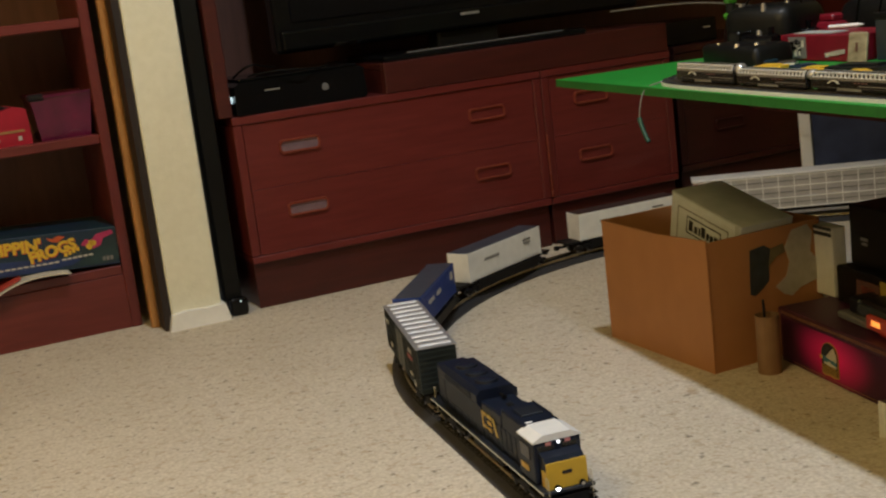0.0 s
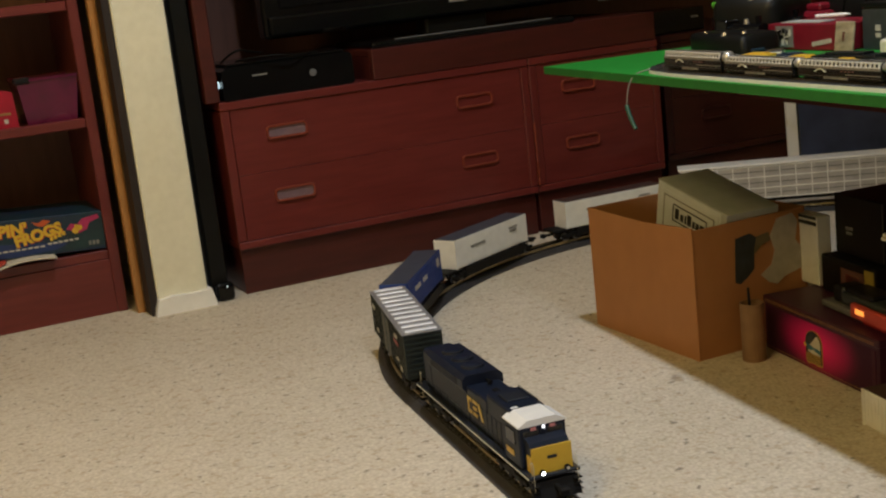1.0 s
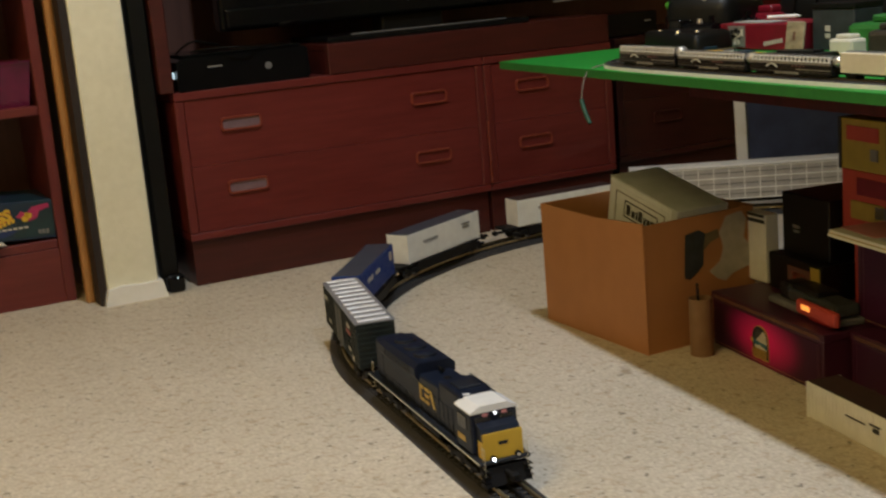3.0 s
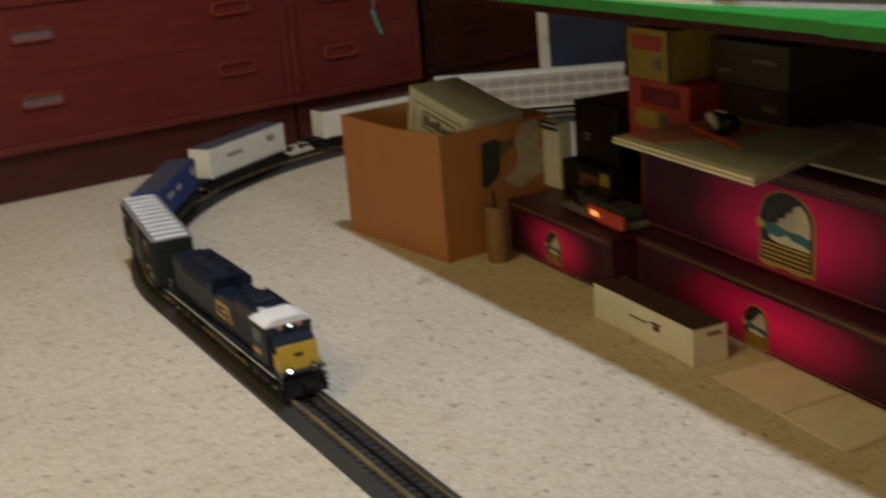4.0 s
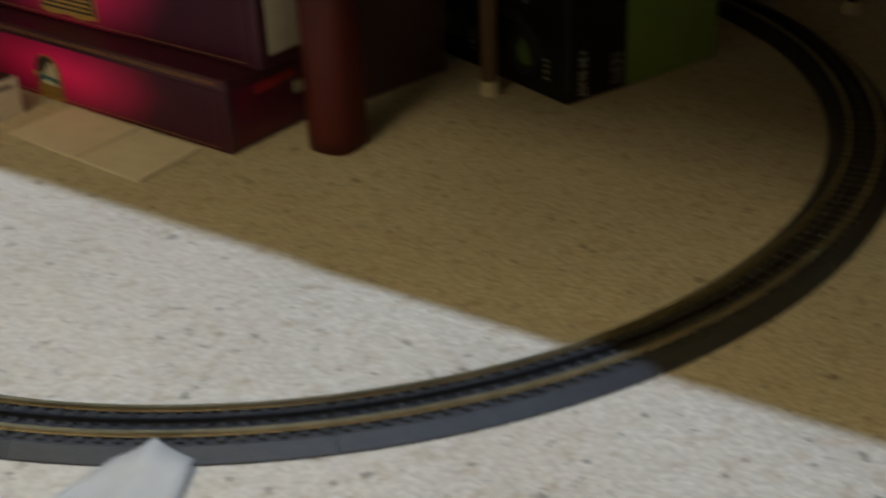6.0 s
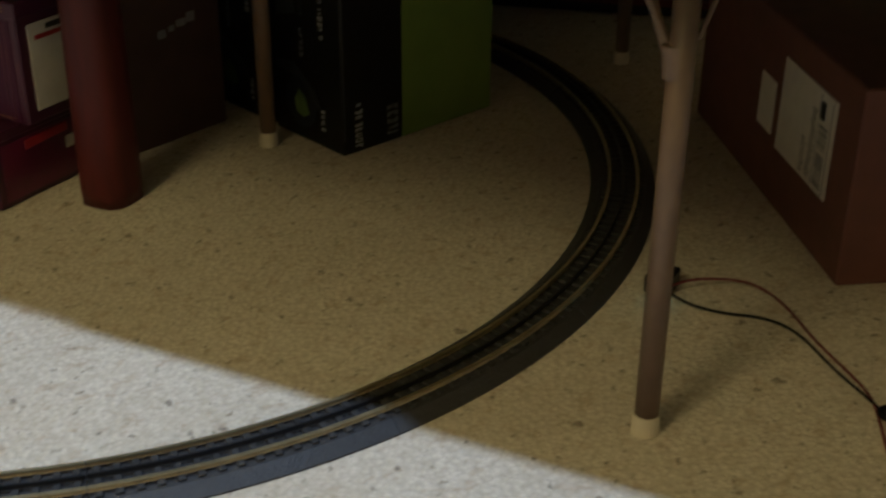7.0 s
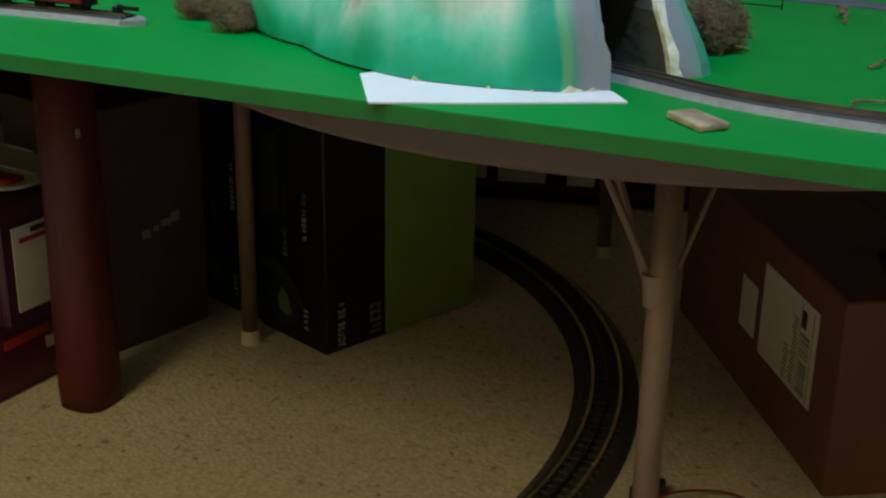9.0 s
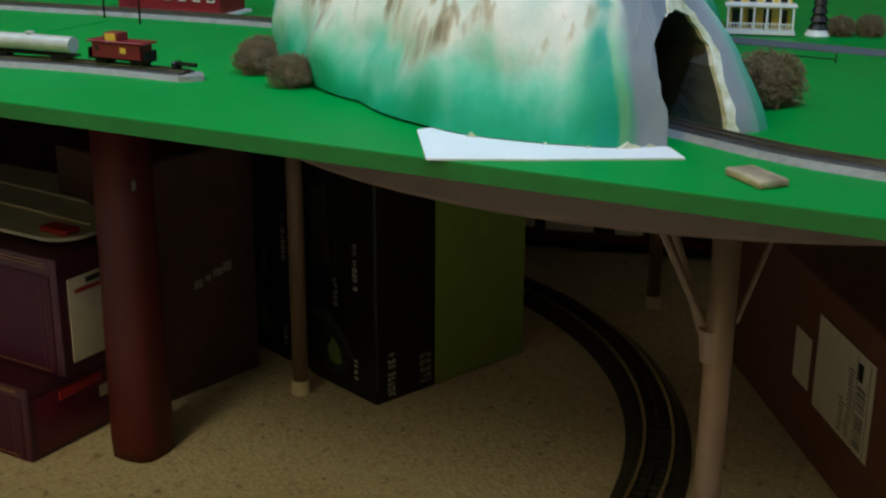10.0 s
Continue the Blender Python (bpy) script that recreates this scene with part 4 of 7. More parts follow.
    for y in (-0.031, 0.031):
        bm = rod((-0.19, y, 0.052), (0.125, y, 0.052), 0.0004, sides=5)
        for k in range(12):
            x = -0.19 + k * 0.0286
            rod_into(bm, (x, y, 0.033), (x, y, 0.052), 0.0004, sides=5)
        part("handrail", bm, "navy_dark", t)
        for x0, x1 in ((0.209, 0.216), (-0.207, -0.201)):
            bm = rod((x0, y * 0.9, 0.014), (x0, y * 0.9, 0.050), 0.0005, sides=6)
            rod_into(bm, (x1, y * 0.9, 0.014), (x1, y * 0.9, 0.050), 0.0005, sides=6)
            rod_into(bm, (x0, y * 0.9, 0.050), (x1, y * 0.9, 0.050), 0.0005, sides=6)
            part("grab_rail", bm, "cream_plastic", t, "thin pale grab rail")
    bm = rod((0.073, 0.018, 0.0945), (0.073, 0.018, 0.098), 0.0006, sides=5)
    rod_into(bm, (0.135, 0.018, 0.0945), (0.135, 0.018, 0.098), 0.0006, sides=5)
    rod_into(bm, (0.073, 0.018, 0.098), (0.135, 0.018, 0.098), 0.0006, sides=5)
    part("roof_rail", bm, "navy_dark", t)
    coupler(t, -0.212, -1)
    coupler(t, 0.214, 1)
    return t


def box_car(m):
    t = thing("model_box_car", "dark green model box car with a ribbed silver roof", "model train", m, "carpet train")
    truck(t, 0.098, 2, 0.058)
    truck(t, -0.098, 2, 0.058)
    part("underframe", box((0.285, 0.050, 0.006), (0, 0, 0.0235), 0.001), "underframe", t)
    body = part("body", box((0.300, 0.060, 0.070), (0, 0, 0.0620), 0.0008), "car_green", t)
    for y in (-0.0305, 0.0305):
        bm = bmesh.new()
        for k in range(19):
            x = -0.142 + k * 0.0158
            if abs(x) > 0.034:
                box_into(bm, (0.0022, 0.0016, 0.066), (x, y, 0.0620))
        part("side_rib", bm, "car_green", t, kind="stuff")
        for x in (-0.017, 0.017):
            d = part("door", box((0.032, 0.0026, 0.064), (x, y, 0.0610), 0.0006), "car_green", t, "dark sliding door")
            part("door_rod", rod((x, y * 1.05, 0.030), (x, y * 1.05, 0.092), 0.0009, sides=6), "ink_grey", d)
        turn = Matrix.Translation((0, -0.0316, 0)) if y < 0 else Matrix.Translation((0, 0.0316, 0)) @ Matrix.Rotation(math.pi, 4, "Z")
        bars("car_lettering", [(0.085, 0.082, 0.010, 0.006), (0.099, 0.082, 0.010, 0.006), (-0.115, 0.080, 0.028, 0.007), (-0.09, 0.045, 0.018, 0.006), (0.09, 0.045, 0.022, 0.005), (0.115, 0.036, 0.014, 0.008)], "ink_white", t, m=turn)
        bars("red_mark", [(0.090, 0.072, 0.036, 0.006)], "red", t, m=turn)
    for x in (-0.151, 0.151):
        bm = bmesh.new()
        for k in range(8):
            box_into(bm, (0.002, 0.054, 0.003), (x, 0, 0.034 + k * 0.008))
        part("end_rib", bm, "car_green", t, kind="stuff")
    prof = [(-0.0315, 0.0972), (0.0315, 0.0972), (0.0315, 0.0985), (0.0, 0.0998), (-0.0315, 0.0985)]
    r = part("roof", sweep(bmesh.new(), prof, 0.304, 0, 1), "roof_silver", t, "ribbed silver roof", m=Matrix.Translation((-0.152, 0, 0)))
    for k in range(11):
        x = 0.012 + k * 0.028
        part("roof_rib", box((0.0105, 0.050, 0.0020), (x, 0, 0.1000), 0.0006), "rib_silver", r, "bright raised roof panel")
    coupler(t, 0.152, 1)
    coupler(t, -0.152, -1)
    return t


def container(parent, name, size, z, side, top, label, lettering=True):
    L, w, h = size
    c = part(name, box((L, w, h), (0, 0, z + h / 2), 0.0008), side, parent, label)
    part("container_roof", box((L - 0.002, w - 0.002, 0.001), (0, 0, z + h + 0.0005)), top, c)
    bm = bmesh.new()
    n = int(L / 0.0075)
    for k in range(n):
        x = -L / 2 + (k + 0.5) * L / n
        for y in (-w / 2 - 0.0004, w / 2 + 0.0004):
            box_into(bm, (0.0036, 0.0010, h * 0.86), (x, y, z + h / 2))
    part("side_corrugation", bm, side, c, kind="stuff")
    bm = bmesh.new()
    for x in (-L / 2 + 0.002, L / 2 - 0.002):
        for y in (-w / 2, w / 2):
            box_into(bm, (0.0045, 0.0030, h + 0.001), (x, y, z + h / 2))
    part("corner_post", bm, side, c, kind="stuff")
    for y in (-1, 1):
        turn = Matrix.Translation((0, -w / 2 - 0.001, 0)) if y < 0 else Matrix.Translation((0, w / 2 + 0.001, 0)) @ Matrix.Rotation(math.pi, 4, "Z")
        if lettering:
            ink = "ink_white" if side == "container_blue" else "ink_grey"
            if side == "container_blue":
                rows = [(-L * 0.30 + k * 0.0085, z + h * 0.62, 0.0062, 0.008) for k in range(5)] + [(-L * 0.06 + k * 0.0085, z + h * 0.62, 0.0062, 0.008) for k in range(4)] + [(L * 0.40, z + h * 0.68, 0.018, 0.016)]
            else:
                rows = [(-L * 0.28 + k * 0.0075, z + h * 0.60, 0.0052, 0.0060) for k in range(7)] + [(L * 0.30, z + h * 0.72, 0.030, 0.0035), (L * 0.30, z + h * 0.60, 0.024, 0.0035)]
            bars("container_print", rows, ink, c, m=turn)
    return c


def well_car(m, side, top, label):
    t = thing("model_container_car", label, "model train", m, "carpet train")
    truck(t, 0.118, 2, 0.056)
    truck(t, -0.118, 2, 0.056)
    for y in (-0.029, 0.029):
        part("side_sill", box((0.215, 0.004, 0.018), (0, y, 0.018), 0.0008), "underframe", t)
    part("well_floor", box((0.215, 0.054, 0.003), (0, 0, 0.0085)), "underframe", t)
    for x in (-0.135, 0.135):
        part("end_deck", box((0.060, 0.052, 0.005), (x, 0, 0.0255), 0.001), "underframe", t)
    container(t, "container", (0.262, 0.051, 0.060), 0.028, side, top, "")
    coupler(t, 0.160, 1)
    coupler(t, -0.160, -1)
    return t


def rack_car(m):
    """A long enclosed car carrier: panelled pale sides, white roof, red panel at the leading end."""
    t = thing("model_car_carrier", "long pale model car carrier with white roof and red panels", "model train", m, "carpet train")
    L, zc, h = 0.520, 0.0665, 0.080
    truck(t, 0.190, 2, 0.058)
    truck(t, -0.190, 2, 0.058)
    part("underframe", box((L - 0.02, 0.050, 0.006), (0, 0, 0.0225), 0.001), "underframe", t)
    part("body", box((L, 0.058, h), (0, 0, zc), 0.001), "rack_grey", t, "pale grey panelled body")
    for y in (-0.0296, 0.0296):
        bm = bmesh.new()
        for k in range(13):
            box_into(bm, (0.0022, 0.0016, h - 0.002), (-L / 2 + 0.008 + k * 0.0355, y, zc))
        for z in (zc - h / 2 + 0.003, zc - 0.014, zc + 0.012, zc + h / 2 - 0.003):
            box_into(bm, (L - 0.004, 0.0014, 0.0026), (0, y, z))
        part("side_post", bm, "container_white", t, "white posts and rails", kind="stuff")
        bm = bmesh.new()
        for z in (zc - 0.026, zc - 0.001, zc + 0.025):
            box_into(bm, (L - 0.090, 0.0006, 0.0022), (-0.040, y, z))
        part("side_slot", bm, "ink_grey", t, kind="stuff")
        part("red_panel", box((0.068, 0.0022, h - 0.008), (L / 2 - 0.036, y, zc)), "crimson", t, "red painted end panel")
        bars("panel_mark", [(0, 0.014, 0.026, 0.004), (0.004, 0.004, 0.018, 0.004), (-0.002, -0.006, 0.022, 0.004)], "ink_white", t, 0.0008, m=Matrix.Translation((L / 2 - 0.036, y + math.copysign(0.0012, y), zc)) @ Matrix.Rotation(0 if y < 0 else math.pi, 4, "Z"))
    part("end_door", box((0.0014, 0.054, h - 0.006), (L / 2 + 0.0008, 0, zc)), "slate_label", t, "dark end door")
    prof = [(-0.032, zc + h / 2 + 0.0002), (0.032, zc + h / 2 + 0.0002), (0.031, 0.1105), (0.012, 0.1125), (-0.012, 0.1125), (-0.031, 0.1105)]
    part("roof", sweep(bmesh.new(), prof, L + 0.006, 0, 1), "cab_white", t, "white roof", m=Matrix.Translation((-L / 2 - 0.003, 0, 0)))
    coupler(t, L / 2 + 0.004, 1)
    coupler(t, -L / 2 - 0.004, -1)


FRONT = -0.478
locomotive(on_track(FRONT - 0.215, 0.135))
box_car(on_track(FRONT - 0.610, 0.098))
well_car(on_track(FRONT - 0.960, 0.118), "container_blue", "blue_roof", "blue container on a black model well car")
well_car(on_track(FRONT - 1.305, 0.118), "container_white", "blue_roof", "white container with grey roof on a model well car")
well_car(on_track(FRONT - 1.700, 0.118), "container_white", "container_roof", "white container on a black model well car")
rack_car(on_track(FRONT - 2.155, 0.190))

# ---- layout table: painted boards on two tables ----
EDGE = math.atan(0.1121)
BOARD = pose(0.334, -0.809, 0.458, 0, 0, -90 - math.degrees(EDGE))
TOP = 0.470


def on_board(u, v, w=0.0):
    """World place from metres along the board's long edge, in from it, and above its top."""
    return BOARD @ Vector((u, v, 0.012 + w))


def layout_board(u0, u1, v0, v1, label):
    b = thing("layout_board", label, "board", BOARD, "painted plywood boards")
    part("painted_top", span(u0, u1, v0, v1, 0.0111, 0.012), "board_green", b, "green painted upper face")
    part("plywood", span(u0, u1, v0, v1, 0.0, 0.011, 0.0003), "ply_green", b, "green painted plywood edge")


layout_board(0.0, 1.176, 0.0, 1.22, "bright green painted plywood board under a model railway")
layout_board(1.178, 2.42, -0.006, 1.22, "bright green painted plywood board carrying a model mountain")


def dark_table():
    t = thing("dark_wood_table", "dark red-brown wooden table under the boards", "table")
    frame_m = pose(0.508, -2.048, 0, 0, 0, -math.degrees(EDGE))

    def leg(x, y):
        bm = bmesh.new()
        prof = [(0.030, 0.0), (0.031, 0.02), (0.030, 0.12), (0.028, 0.28), (0.028, 0.40)]
        rings = []
        for r, z in prof:
            ring = []
            for k in range(16):
                a = 2 * math.pi * (k + 0.5) / 16
                q = r / max(abs(math.cos(a)), abs(math.sin(a))) ** 0.55
                ring.append(bm.verts.new((q * math.cos(a), q * math.sin(a), z)))
            rings.append(ring)
        for a, b in zip(rings, rings[1:]):
            for k in range(16):
                bm.faces.new((a[k], a[(k + 1) % 16], b[(k + 1) % 16], b[k]))
        bm.faces.new(rings[0][::-1])
        bm.faces.new(rings[-1])
        part("leg", bm, "table_wood", t, "thick rounded dark wood leg", True, m=frame_m @ Matrix.Translation((x, y, 0)))

    for x, y in ((0.0, 0.0), (0.72, 0.0), (0.42, 1.0), (0.74, 1.0)):
        leg(x, y)
    part("tabletop", span(-0.075, 0.80, -0.07, 1.19, 0.425, 0.456, 0.006, 2), "table_wood", t, m=frame_m)
    part("apron", span(0.03, 0.69, -0.012, 0.012, 0.365, 0.4245), "table_wood", t, m=frame_m)
    part("apron", span(-0.012, 0.012, 0.03, 1.12, 0.385, 0.4245), "table_wood", t, m=frame_m)
    part("apron", span(0.03, 0.72, 1.108, 1.132, 0.385, 0.4245), "table_wood", t, m=frame_m)
    part("chip", box((0.006, 0.001, 0.010), (-0.02, -0.0315, 0.315)), "ink_grey", t, "small pale chip", m=frame_m)


dark_table()


def round_table():
    c, r = Vector((0.765, -2.63)), 0.515
    t = thing("round_folding_table", "round taupe folding table with thin tube legs", "table", pose(c.x, c.y, 0))
    part("tabletop", rod((0, 0, 0.440), (0, 0, 0.456), r - 0.002, sides=72), "apron_taupe", t)
    bm = bmesh.new()
    rings = []
    for rr, z in ((r, 0.456), (r, 0.404), (r - 0.004, 0.400), (r - 0.016, 0.400), (r - 0.016, 0.4395)):
        rings.append([bm.verts.new((rr * math.cos(2 * math.pi * k / 72), rr * math.sin(2 * math.pi * k / 72), z)) for k in range(72)])
    for a, b in zip(rings, rings[1:]):
        for k in range(72):
            bm.faces.new((a[k], b[k], b[(k + 1) % 72], a[(k + 1) % 72]))
    part("apron", bm, "apron_taupe", t, smooth=False)
    feet = (Vector((0.274, -2.700)), Vector((0.708, -2.143)), Vector((1.162, -2.486)), Vector((0.79, -3.115)))
    for f in feet:
        p = f - c
        leg = part("leg", rod((p.x, p.y, 0.016), (p.x, p.y, 0.4395), 0.0100, sides=18), "leg_taupe", t, "thin taupe tube leg", True)
        part("foot_cap", rod((p.x, p.y, 0.0), (p.x, p.y, 0.018), 0.0118, 0.0114, sides=18), "cap_white", leg, "worn white plastic foot cap")
        inward = -p.normalized()
        side = Vector((inward.y, -inward.x))
        bm = bmesh.new()
        for off in (0.0, 0.016):
            a = p + inward * 0.004 - side * 0.010
            b = p - side * (0.055 + off) + inward * 0.04
            rod_into(bm, (a.x, a.y, 0.318 + off * 0.6), (b.x, b.y, 0.4395), 0.0034, sides=8)
        part("brace", bm, "leg_taupe", leg, "paired folding brace")
        a, b = p + side * 0.010, p + side * 0.05 + inward * 0.05
        part("brace", rod((a.x, a.y, 0.335), (b.x, b.y, 0.4395), 0.0020, sides=8), "leg_taupe", leg)
        part("collar", rod((p.x - side.x * 0.003, p.y - side.y * 0.003, 0.306), (p.x - side.x * 0.005, p.y - side.y * 0.005, 0.330), 0.0100, sides=14), "leg_taupe", leg)


round_table()

# ---- cartons under the table ----


def open_carton():
    t = thing("cardboard_box", "open brown cardboard box standing on the carpet", "cardboard box", pose(0.431, -1.047, 0, 0, 0, 0.4))
    w, d, h, k = 0.222, 0.298, 0.211, 0.004
    part("front_wall", prism([(0, 0), (d, 0), (d, h + 0.002), (d * 0.55, h - 0.004), (0, h)], k, pose(0, d, 0, 0, 0, -90)), "cardboard", t)
    part("back_wall", span(w - k, w, 0, d, 0, h), "cardboard", t)
    part("end_wall", span(k + 0.0005, w - k - 0.0005, 0, k, 0, h - 0.002), "cardboard", t)
    part("end_wall", span(k + 0.0005, w - k - 0.0005, d - k, d, 0, h), "cardboard", t)
    part("bottom", span(k + 0.0005, w - k - 0.0005, k + 0.0005, d - k - 0.0005, 0.001, 0.005), "cardboard_inside", t)
    part("corner_crease", rod((0.0015, 0.0005, 0), (0.0015, 0.0005, h), 0.0022, sides=8), "cardboard", t)
    tape = [(0.078, 0.112), (0.088, 0.108), (0.104, 0.118), (0.116, 0.128), (0.117, 0.150), (0.122, 0.178), (0.110, 0.186), (0.082, 0.182), (0.080, 0.150)]
    part("worn_label", prism(tape, -0.0008, Matrix.Translation((0, -0.0004, 0))), "slate_label", t, "dark worn printed label")
    torn = [(0.128, 0.115), (0.150, 0.128), (0.158, 0.150), (0.150, 0.175), (0.165, 0.200), (0.196, 0.204), (0.206, 0.190), (0.200, 0.160), (0.214, 0.142), (0.212, 0.112), (0.176, 0.104), (0.160, 0.094), (0.144, 0.100)]
    part("torn_patch", prism(torn, -0.0008, Matrix.Translation((0, -0.0004, 0))), "torn_paper", t, "torn pale paper patch")
    torn = [(0.116, 0.150), (0.132, 0.163), (0.150, 0.168), (0.147, 0.182), (0.122, 0.178)]
    part("torn_patch", prism(torn, -0.0011, Matrix.Translation((0, -0.0004, 0))), "olive_label", t, "torn olive paper patch")


open_carton()


def pale_box():
    t = thing("toy_train_carton", "pale grey-green toy train carton leaning inside the box", "box", pose(0.553, -0.940, 0.182, 0, 13, -90))
    part("carton_body", box((0.185, 0.10, 0.118), (0, 0.0, 0.0), 0.0015), "pale_carton", t)
    # lid and end edge use a darker grey that holds the top's shade
    part("carton_lid", box((0.186, 0.101, 0.002), (0, 0, 0.0601), 0.0006), "pale_carton_top", t)
    part("lid_edge", box((0.014, 0.102, 0.118), (0.086, 0, 0.0008), 0.0006), "pale_carton_top", t)
    face = Matrix.Translation((-0.004, -0.0502, 0))
    part("front_panel", box((0.155, 0.0008, 0.100), (-0.004, -0.0504, 0)), "pale_carton", t)
    border = [(0, 0.042, 0.135, 0.0018), (-0.067, -0.002, 0.0018, 0.09), (0.067, -0.002, 0.0018, 0.09)]
    bars("printed_border", border, "ink_grey", t, 0.0014, m=face)
    bars("printed_mark", [(0.004, 0.032, 0.090, 0.002), (0.004, 0.004, 0.090, 0.002), (-0.041, 0.018, 0.002, 0.028), (0.049, 0.018, 0.002, 0.028)], "ink_black", t, 0.0014, m=face)
    bars("printed_mark", [(-0.030, 0.018, 0.010, 0.018), (-0.016, 0.015, 0.008, 0.012), (-0.006, 0.016, 0.004, 0.014), (0.004, 0.018, 0.010, 0.018), (0.016, 0.015, 0.006, 0.012), (0.026, 0.015, 0.008, 0.012), (0.038, 0.015, 0.010, 0.014)], "ink_black", t, 0.0014, m=face)
    bars("printed_mark", [(0.004, -0.012, 0.08, 0.003), (0.004, -0.020, 0.085, 0.003), (0.004, -0.028, 0.06, 0.003)], "ink_grey", t, 0.0014, m=face)


pale_box()


def tube():
    t = thing("cardboard_tube", "short brown cardboard tube standing upright", "tube", pose(0.499, -1.097, 0))
    bm = bmesh.new()
    rings = []
    for r, z in ((0.0185, 0.0), (0.0185, 0.092), (0.0165, 0.092), (0.0165, 0.003)):
        rings.append([bm.verts.new((r * math.cos(2 * math.pi * k / 20), r * math.sin(2 * math.pi * k / 20), z)) for k in range(20)])
    for a, b in zip(rings, rings[1:]):
        for k in range(20):
            bm.faces.new((a[k], a[(k + 1) % 20], b[(k + 1) % 20], b[k]))
    bm.faces.new(rings[-1])
    part("wall", bm, "cardboard_inside", t)
    part("dark_tool", rod((0.004, 0.006, 0.004), (-0.002, 0.004, 0.115), 0.004, 0.002), "black_plastic", t, "dark pointed stick inside")


tube()


def arch(w, h):
    pts = [(-w / 2, -h / 2), (w / 2, -h / 2), (w / 2, h * 0.12)]
    for k in range(1, 12):
        a = math.pi * k / 12
        pts.append((w / 2 * math.cos(a), h * 0.12 + h * 0.38 * math.sin(a)))
    return pts + [(-w / 2, h * 0.12)]


def emblem(parent, x, y, z, w, h):
    """A framed arch-shaped picture badge."""
    e = part("badge", prism(arch(w, h), -0.0012, Matrix.Translation((x, y, z))), "gold_ink", parent, "gold-framed arched badge")
    i = Matrix.Translation((x, y - 0.0012, z))
    part("badge_sky", prism(arch(w * 0.945, h * 0.955), -0.0006, i), "ink_black", e)
    shapes = (("badge_cloud", "label_paper", 0.0010, [(-0.30, 0.03), (-0.14, 0.06), (-0.12, 0.13), (-0.02, 0.15), (0.03, 0.24), (0.10, 0.24), (0.14, 0.33), (0.26, 0.37), (0.37, 0.27), (0.43, 0.12), (0.43, -0.03), (-0.30, -0.03)]),
              ("badge_hill", "teal_ink", 0.0013, [(-0.43, 0.06), (-0.22, 0.04), (0.05, -0.01), (0.26, 0.0), (0.43, -0.04), (0.43, -0.20), (-0.43, -0.20)]),
              ("badge_plume", "slate_label", 0.0008, [(-0.40, 0.06), (-0.34, 0.20), (-0.20, 0.30), (-0.06, 0.42), (0.02, 0.34), (-0.10, 0.26), (-0.16, 0.14), (-0.30, 0.08)]),
              ("badge_bank", "card_cream", 0.0017, [(-0.34, -0.20), (-0.28, -0.11), (-0.12, -0.13), (0.02, -0.06), (0.14, -0.12), (0.30, -0.13), (0.43, -0.17), (0.43, -0.20)]),
              ("badge_shadow", "ink_black", 0.0018, [(-0.43, -0.20), (-0.43, -0.04), (-0.36, -0.08), (-0.26, -0.18), (-0.10, -0.20)]),
              ("badge_flag", "game_yellow", 0.0019, [(-0.52, -0.05), (-0.52, 0.06), (-0.38, 0.02), (-0.40, -0.06)]))
    for name, ink, deep, pts in shapes:
        part(name, prism([(p * w, q * h) for p, q in pts], -deep, i), ink, e)
    scallop = [(-0.5, -0.48)] + [(-0.5 + k / 8, -0.52 - 0.045 * abs(math.sin(k * math.pi / 4 + 0.3))) for k in range(9)] + [(0.5, -0.48)]
    part("badge_foot", prism([(p * w, q * h) for p, q in scallop], -0.0010, Matrix.Translation((x, y, z))), "gold_ink", e)
    rows = bmesh.new()
    for k in range(4):
        box_into(rows, (w * 0.86, 0.0012, h * 0.028), (x, y - 0.0024, z - h * (0.24 + 0.062 * k)))
    part("badge_line", rows, "gold_ink", e, kind="stuff")


def plum_carton(m, size, badge, label, glow_spread):
    """A plum toy-train carton; local x along its front, front face towards -y."""
    L, d, h = size
    key = "plum_print_%d" % round(L * 1000)
    print_gradient(key, (0.0, h * 0.5), glow_spread, (0.92, 0.014, 0.22), (0.042, 0.006, 0.028))
    t = thing("toy_train_carton", label, "box", m, "plum toy train cartons")
    part("carton_body", box((L, d, h), (0, d / 2, h / 2), 0.002), "plum", t)
    lid = h * 0.13
    part("lid", box((L + 0.004, d + 0.003, lid), (0, d / 2 + 0.0005, h - lid / 2 + 0.0012), 0.0015), "plum", t)
    part("front_print", box((L * 0.97, 0.0010, h - lid - 0.004), (0, -0.0005, (h - lid) / 2)), key, t, "glowing crimson printed front")
    bm = bmesh.new()
    for z in (h - lid * 0.30, h - lid * 0.52):
        box_into(bm, (L * 0.96, 0.0006, 0.0007), (0, -0.0022, z))
    box_into(bm, (L * 0.94, 0.0006, 0.0007), (0, -0.0013, 0.006))
    part("gold_rule", bm, "gold_dull", t, "thin gold rules", kind="stuff")
    bm = bmesh.new()
    for x in (-L * 0.474, L * 0.462, L * 0.474):
        box_into(bm, (0.0012, 0.0006, (h - lid) * 0.9), (x, -0.0013, (h - lid) * 0.5))
    part("frame_rule", bm, "plum_rule", t, "dull plum frame lines", kind="stuff")
    bx, bz, bw, bh = badge
    emblem(t, bx, -0.0011 if bh < (h - lid) else -0.0022, bz, bw, bh)
    return t


